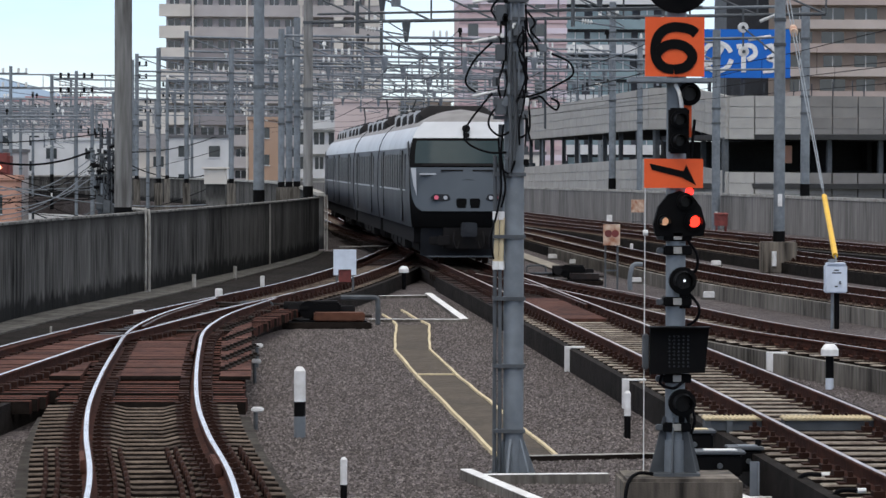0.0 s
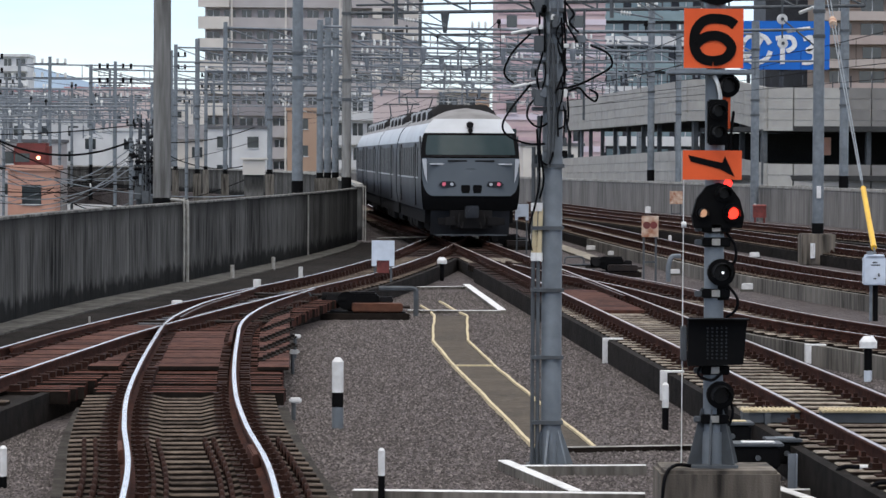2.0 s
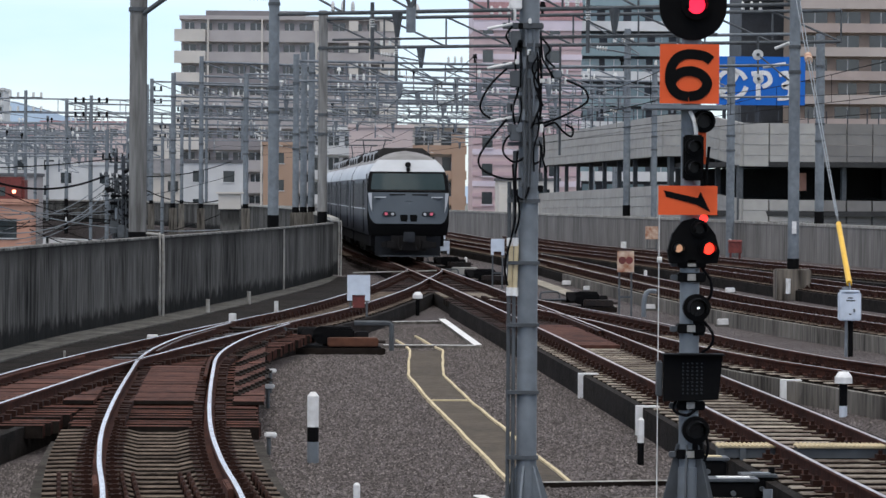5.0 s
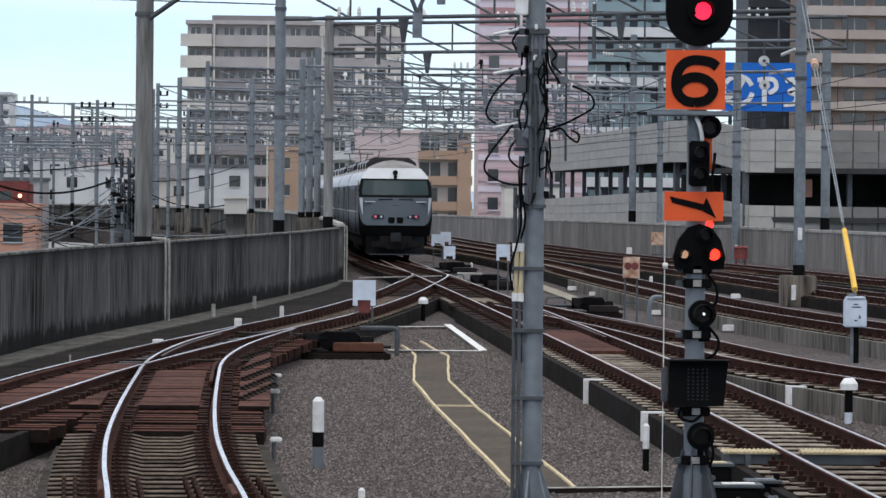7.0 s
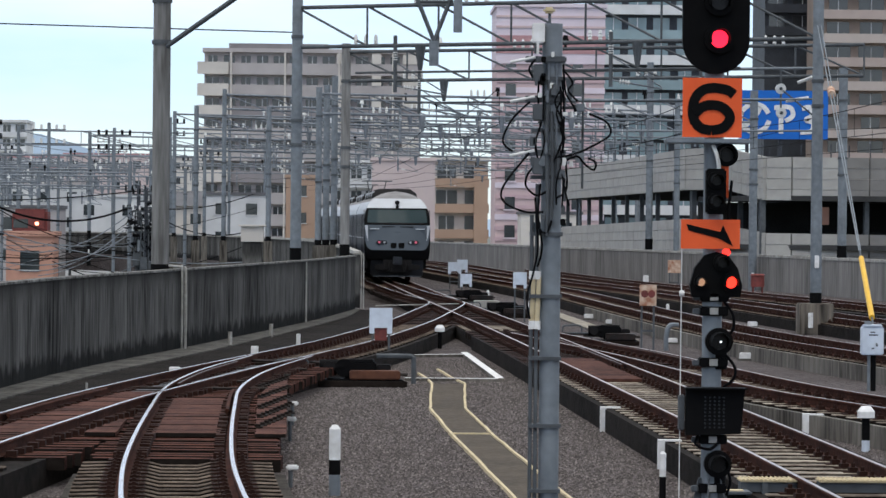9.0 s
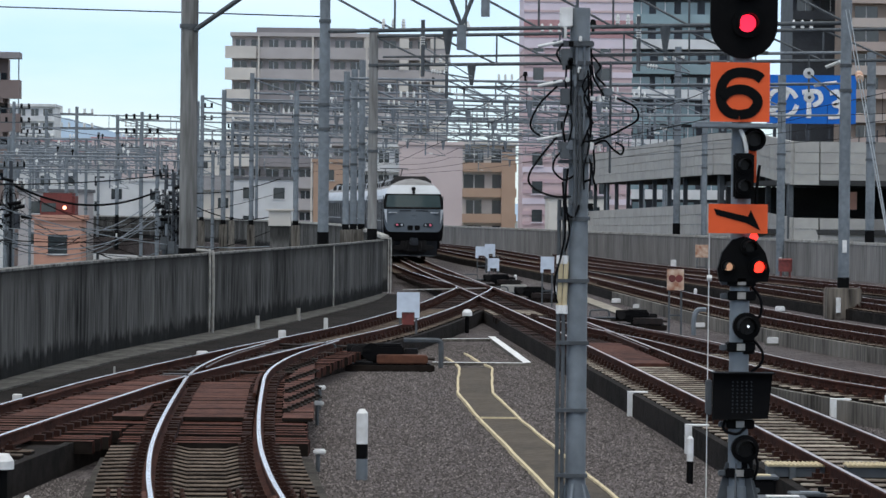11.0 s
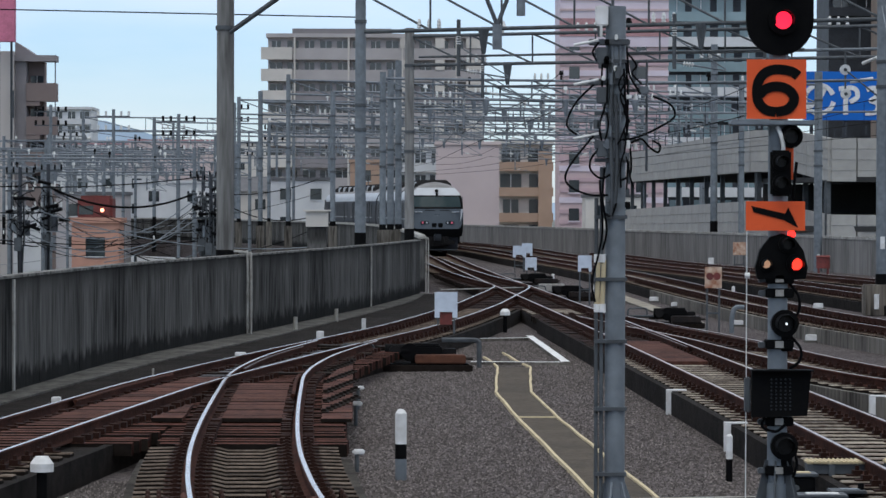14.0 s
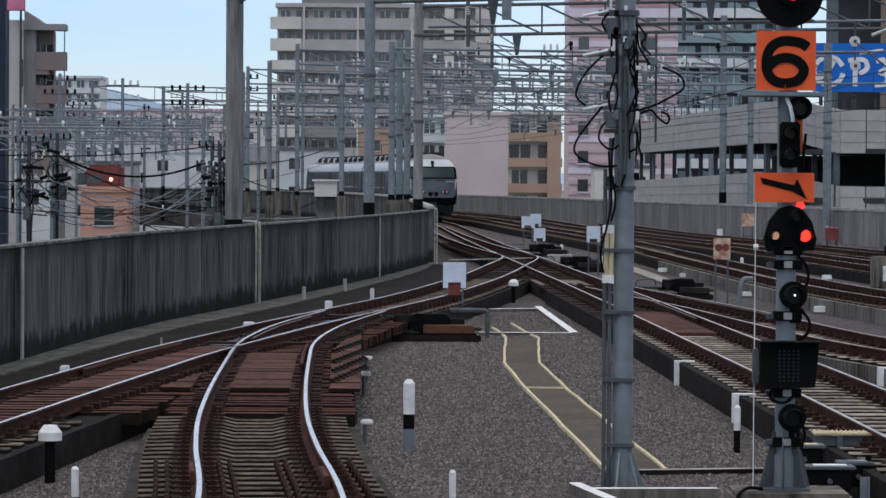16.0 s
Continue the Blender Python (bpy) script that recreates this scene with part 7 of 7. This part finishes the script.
def make_street():
    poles = [(-20.6, 178, 12.8, "dark utility pole with transformers and hanging cables"), (-21.6, 174, 12.6, "dark utility pole with crossarms and cables"), (-12.6, 182, 12.5, "cluttered utility pole with transformers"), (-12.05, 180, 12.3, "utility pole with transformers and a tangle of cables"), (-12.3, 188, 12.0, "utility pole with many drop wires")]
    for x, y, h, l in poles:
        utility_pole(x, y, h, l)
    w = thing("street_wires", (0, 0, 0), "sagging black and pale street wires between the utility poles", "wires")
    for k, (a, b, sag, m, r) in enumerate((((-30, 170, 4.0), (-20.6, 178, 2.2), 0.6, M_RUBBER, 0.03), ((-30, 170, 3.0), (-21, 177, 0.4), 0.5, M_RUBBER, 0.03), ((-30, 168, 5.0), (-21.6, 174, 3.6), 0.5, M_RUBBER, 0.03),
                                    ((-20.6, 178, 3.6), (-13.2, 182, 3.2), 0.9, M_RUBBER, 0.06), ((-20.6, 178, 1.4), (-13.2, 182, 2.8), 1.2, M_GALV_F, 0.028), ((-20.6, 178, 0.4), (-13.4, 182, 2.0), 1.3, M_GALV_F, 0.028),
                                    ((-18.6, 188, -0.6), (-13.4, 182, 1.6), 0.4, M_GALV_F, 0.025), ((-18.6, 188, -0.9), (-12.6, 182, 0.2), 0.5, M_GALV_F, 0.025), ((-13.2, 182, 3.4), (-7, 200, 4.2), 0.5, M_RUBBER, 0.03))):
        a, b = Vector(a), Vector(b)
        pts = [a.lerp(b, i / 6) - Vector((0, 0, sag * 4 * (i / 6) * (1 - i / 6))) for i in range(7)]
        part("wire", tube(bmesh.new(), pts, r, 5), m, w)
    part("wire", rod(bmesh.new(), (-30, 100, 8.75), (-2.25, 101.5, 8.3), 0.02, seg=5), M_RUBBER, w)
    rng = random.Random(9)
    ends = [(-20.6, 178), (-21.6, 174), (-12.6, 182), (-12.3, 188), (-18.0, 189.8), (-30, 172), (-6.2, 184)]
    for k in range(26):
        (ax, ay), (bx, by) = rng.sample(ends, 2)
        a, b = Vector((ax, ay, rng.uniform(0.2, 4.2))), Vector((bx, by, rng.uniform(0.2, 4.2)))
        if abs(ax + 18) < 0.1:
            a.z = rng.uniform(-0.5, 1.5)
        if abs(bx + 18) < 0.1:
            b.z = rng.uniform(-0.5, 1.5)
        sag = rng.uniform(0.5, 1.6)
        pts = [a.lerp(b, i / 6) - Vector((0, 0, sag * 4 * (i / 6) * (1 - i / 6))) for i in range(7)]
        part("wire", tube(bmesh.new(), pts, rng.choice((0.014, 0.02, 0.03)), 4), rng.choice((M_RUBBER, M_RUBBER, M_GALV_F)), w)
    tower = thing("sign_tower", (-40.15, 300, -8), "dark blue narrow sign tower beside the pale block", "sign tower")
    part("panel", soft_box(-0.7, 0.75, 0, 1.2, 0, 30, 0.05), M_NAVY, tower)
    # line-side masts of the lower yard, far to the west
    for i in range(16):
        x, y = -30 + (i * 7.3) % 31 - 8, 230 + (i * 37) % 190
        p = thing("yard_mast", (x, y, -8), "thin grey mast with insulators over the lower yard", "mast", "yard masts")
        top = 8 + 9 + (i * 1.7) % 3
        part("shaft", rod(bmesh.new(), (0, 0, 0), (0, 0, top), 0.13, seg=8), M_GALV, p)
        for z in (top - 0.6, top - 1.7):
            part("arm", box(bmesh.new(), -1.3, 1.3, -0.05, 0.05, z, z + 0.09), M_GALV_D, p)
            for sx in (-1.2, -0.6, 0.6, 1.2):
                part("insulator", rod(bmesh.new(), (sx, 0, z + 0.09), (sx, 0, z + 0.45), 0.1, seg=8), M_BLACK if i % 2 else M_INSUL, p)
    rng = random.Random(3)
    for i in range(24):
        y = 236 + i * 8.5
        x0 = -y * rng.uniform(0.055, 0.13)
        span = rng.uniform(8, 17)
        top = 2.5 + y * rng.uniform(0.011, 0.021)
        make_gantry((x0 - span, y), (x0, y + 3), top, top - 0.95, "grey steel gantry over the lower yard", 6, 0.06, ((0.2, 1.1), (0.5, 1.2), (0.8, 1.0)), pins=False)
        make_pole(x0, y + 3, -8, top + 0.7, 0.14, M_GALV, "grey steel pole of the lower yard", foot=0.3)
        make_pole(x0 - span, y, -8, top + 0.6, 0.13, M_GALV, "grey steel pole of the lower yard", foot=0.3)
    e = thing("red_locomotive", (-23.2, 228, -8), "dark red locomotive with a lit headlamp beyond the houses", "locomotive")
    part("body", soft_box(-1.2, 1.2, 0, 2.5, 7.0, 11.3, 0.2), M_REDBOX, e)
    part("windscreen", box(bmesh.new(), -1.1, -0.1, -0.02, -0.004, 10.0, 10.6), M_GLASS, e)
    part("headlamp", disc(bmesh.new(), (0.5, -0.005, 10.3), 0.13, 0.05), M_HEAD, e, "lit warm headlamp")
    part("under", box(bmesh.new(), -1.1, 1.1, 0.3, 2.3, 0, 6.99), M_DARKB, e)
    h = thing("equipment_hut", (-6.2, 176, GROUND), "cream flat-roofed equipment hut behind the parapet", "hut")
    part("plinth", box(bmesh.new(), -0.5, 0.5, 0.1, 1.1, 0, 2.0), M_WALL, h)
    part("hut_wall", box(bmesh.new(), -0.58, 0.58, 0, 1.2, 2.001, 2.8), M_APT_L, h)
    part("hut_roof", soft_box(-0.72, 0.72, -0.15, 1.35, 2.801, 2.9, 0.02), M_APT_L, h)


make_tracks()
make_poles()
make_strain_set()
make_wires()
make_signal()
make_cable_pole()
make_posts()
make_ground_marks()
make_wall_marks()
make_yard_things()
make_stones()
make_town()
make_street()


# ---- what moves ----
def motions():
    """The train draws away along the main track; each coach is set between its two bogies."""
    line = resample(C, 0.25)
    run = [0.0]
    for a, b in zip(line, line[1:]):
        run.append(run[-1] + (b - a).length)

    def on_track(s):
        i = min(range(len(run)), key=lambda k: abs(run[k] - s))
        return line[i]

    start = run[min(range(len(line)), key=lambda k: abs(line[k].y - 83.5))]
    # seconds, metres gone
    gone = [(0.0, 0.0), (1.0, 6.7), (2.0, 13.5), (3.0, 20.2), (4.0, 27.2), (5.0, 33.8), (6.0, 40.6), (7.0, 47.6), (8.0, 54.8), (9.0, 62.0), (10.0, 69.3), (11.0, 76.8), (12.0, 84.3), (13.0, 91.6), (14.0, 99.0), (15.0, 106.4), (16.0, 113.6)]
    tail, second = make_car(True), make_car(False)
    coaches = [tail, second, copy_thing(second, pose(0, 0, 0)), copy_thing(tail, pose(0, 0, 0))]
    coaches[3]["label"] = "dark grey leading express coach with a rounded nose"
    for n, car in enumerate(coaches):
        rows = []
        for t, s in gone:
            rear = start + s + n * 17.0
            a, b = on_track(rear + 3.0), on_track(rear + 13.6)
            d = (b - a).normalized()
            # the leading coach is a tail coach turned about
            p, turn = (b + d * 3.0, 90) if n == 3 else (a - d * 3.0, -90)
            rows.append((t, pose(p.x, p.y, 0, 0, 0, math.degrees(math.atan2(d.y, d.x)) + turn)))
        walk(car, rows)


motions()
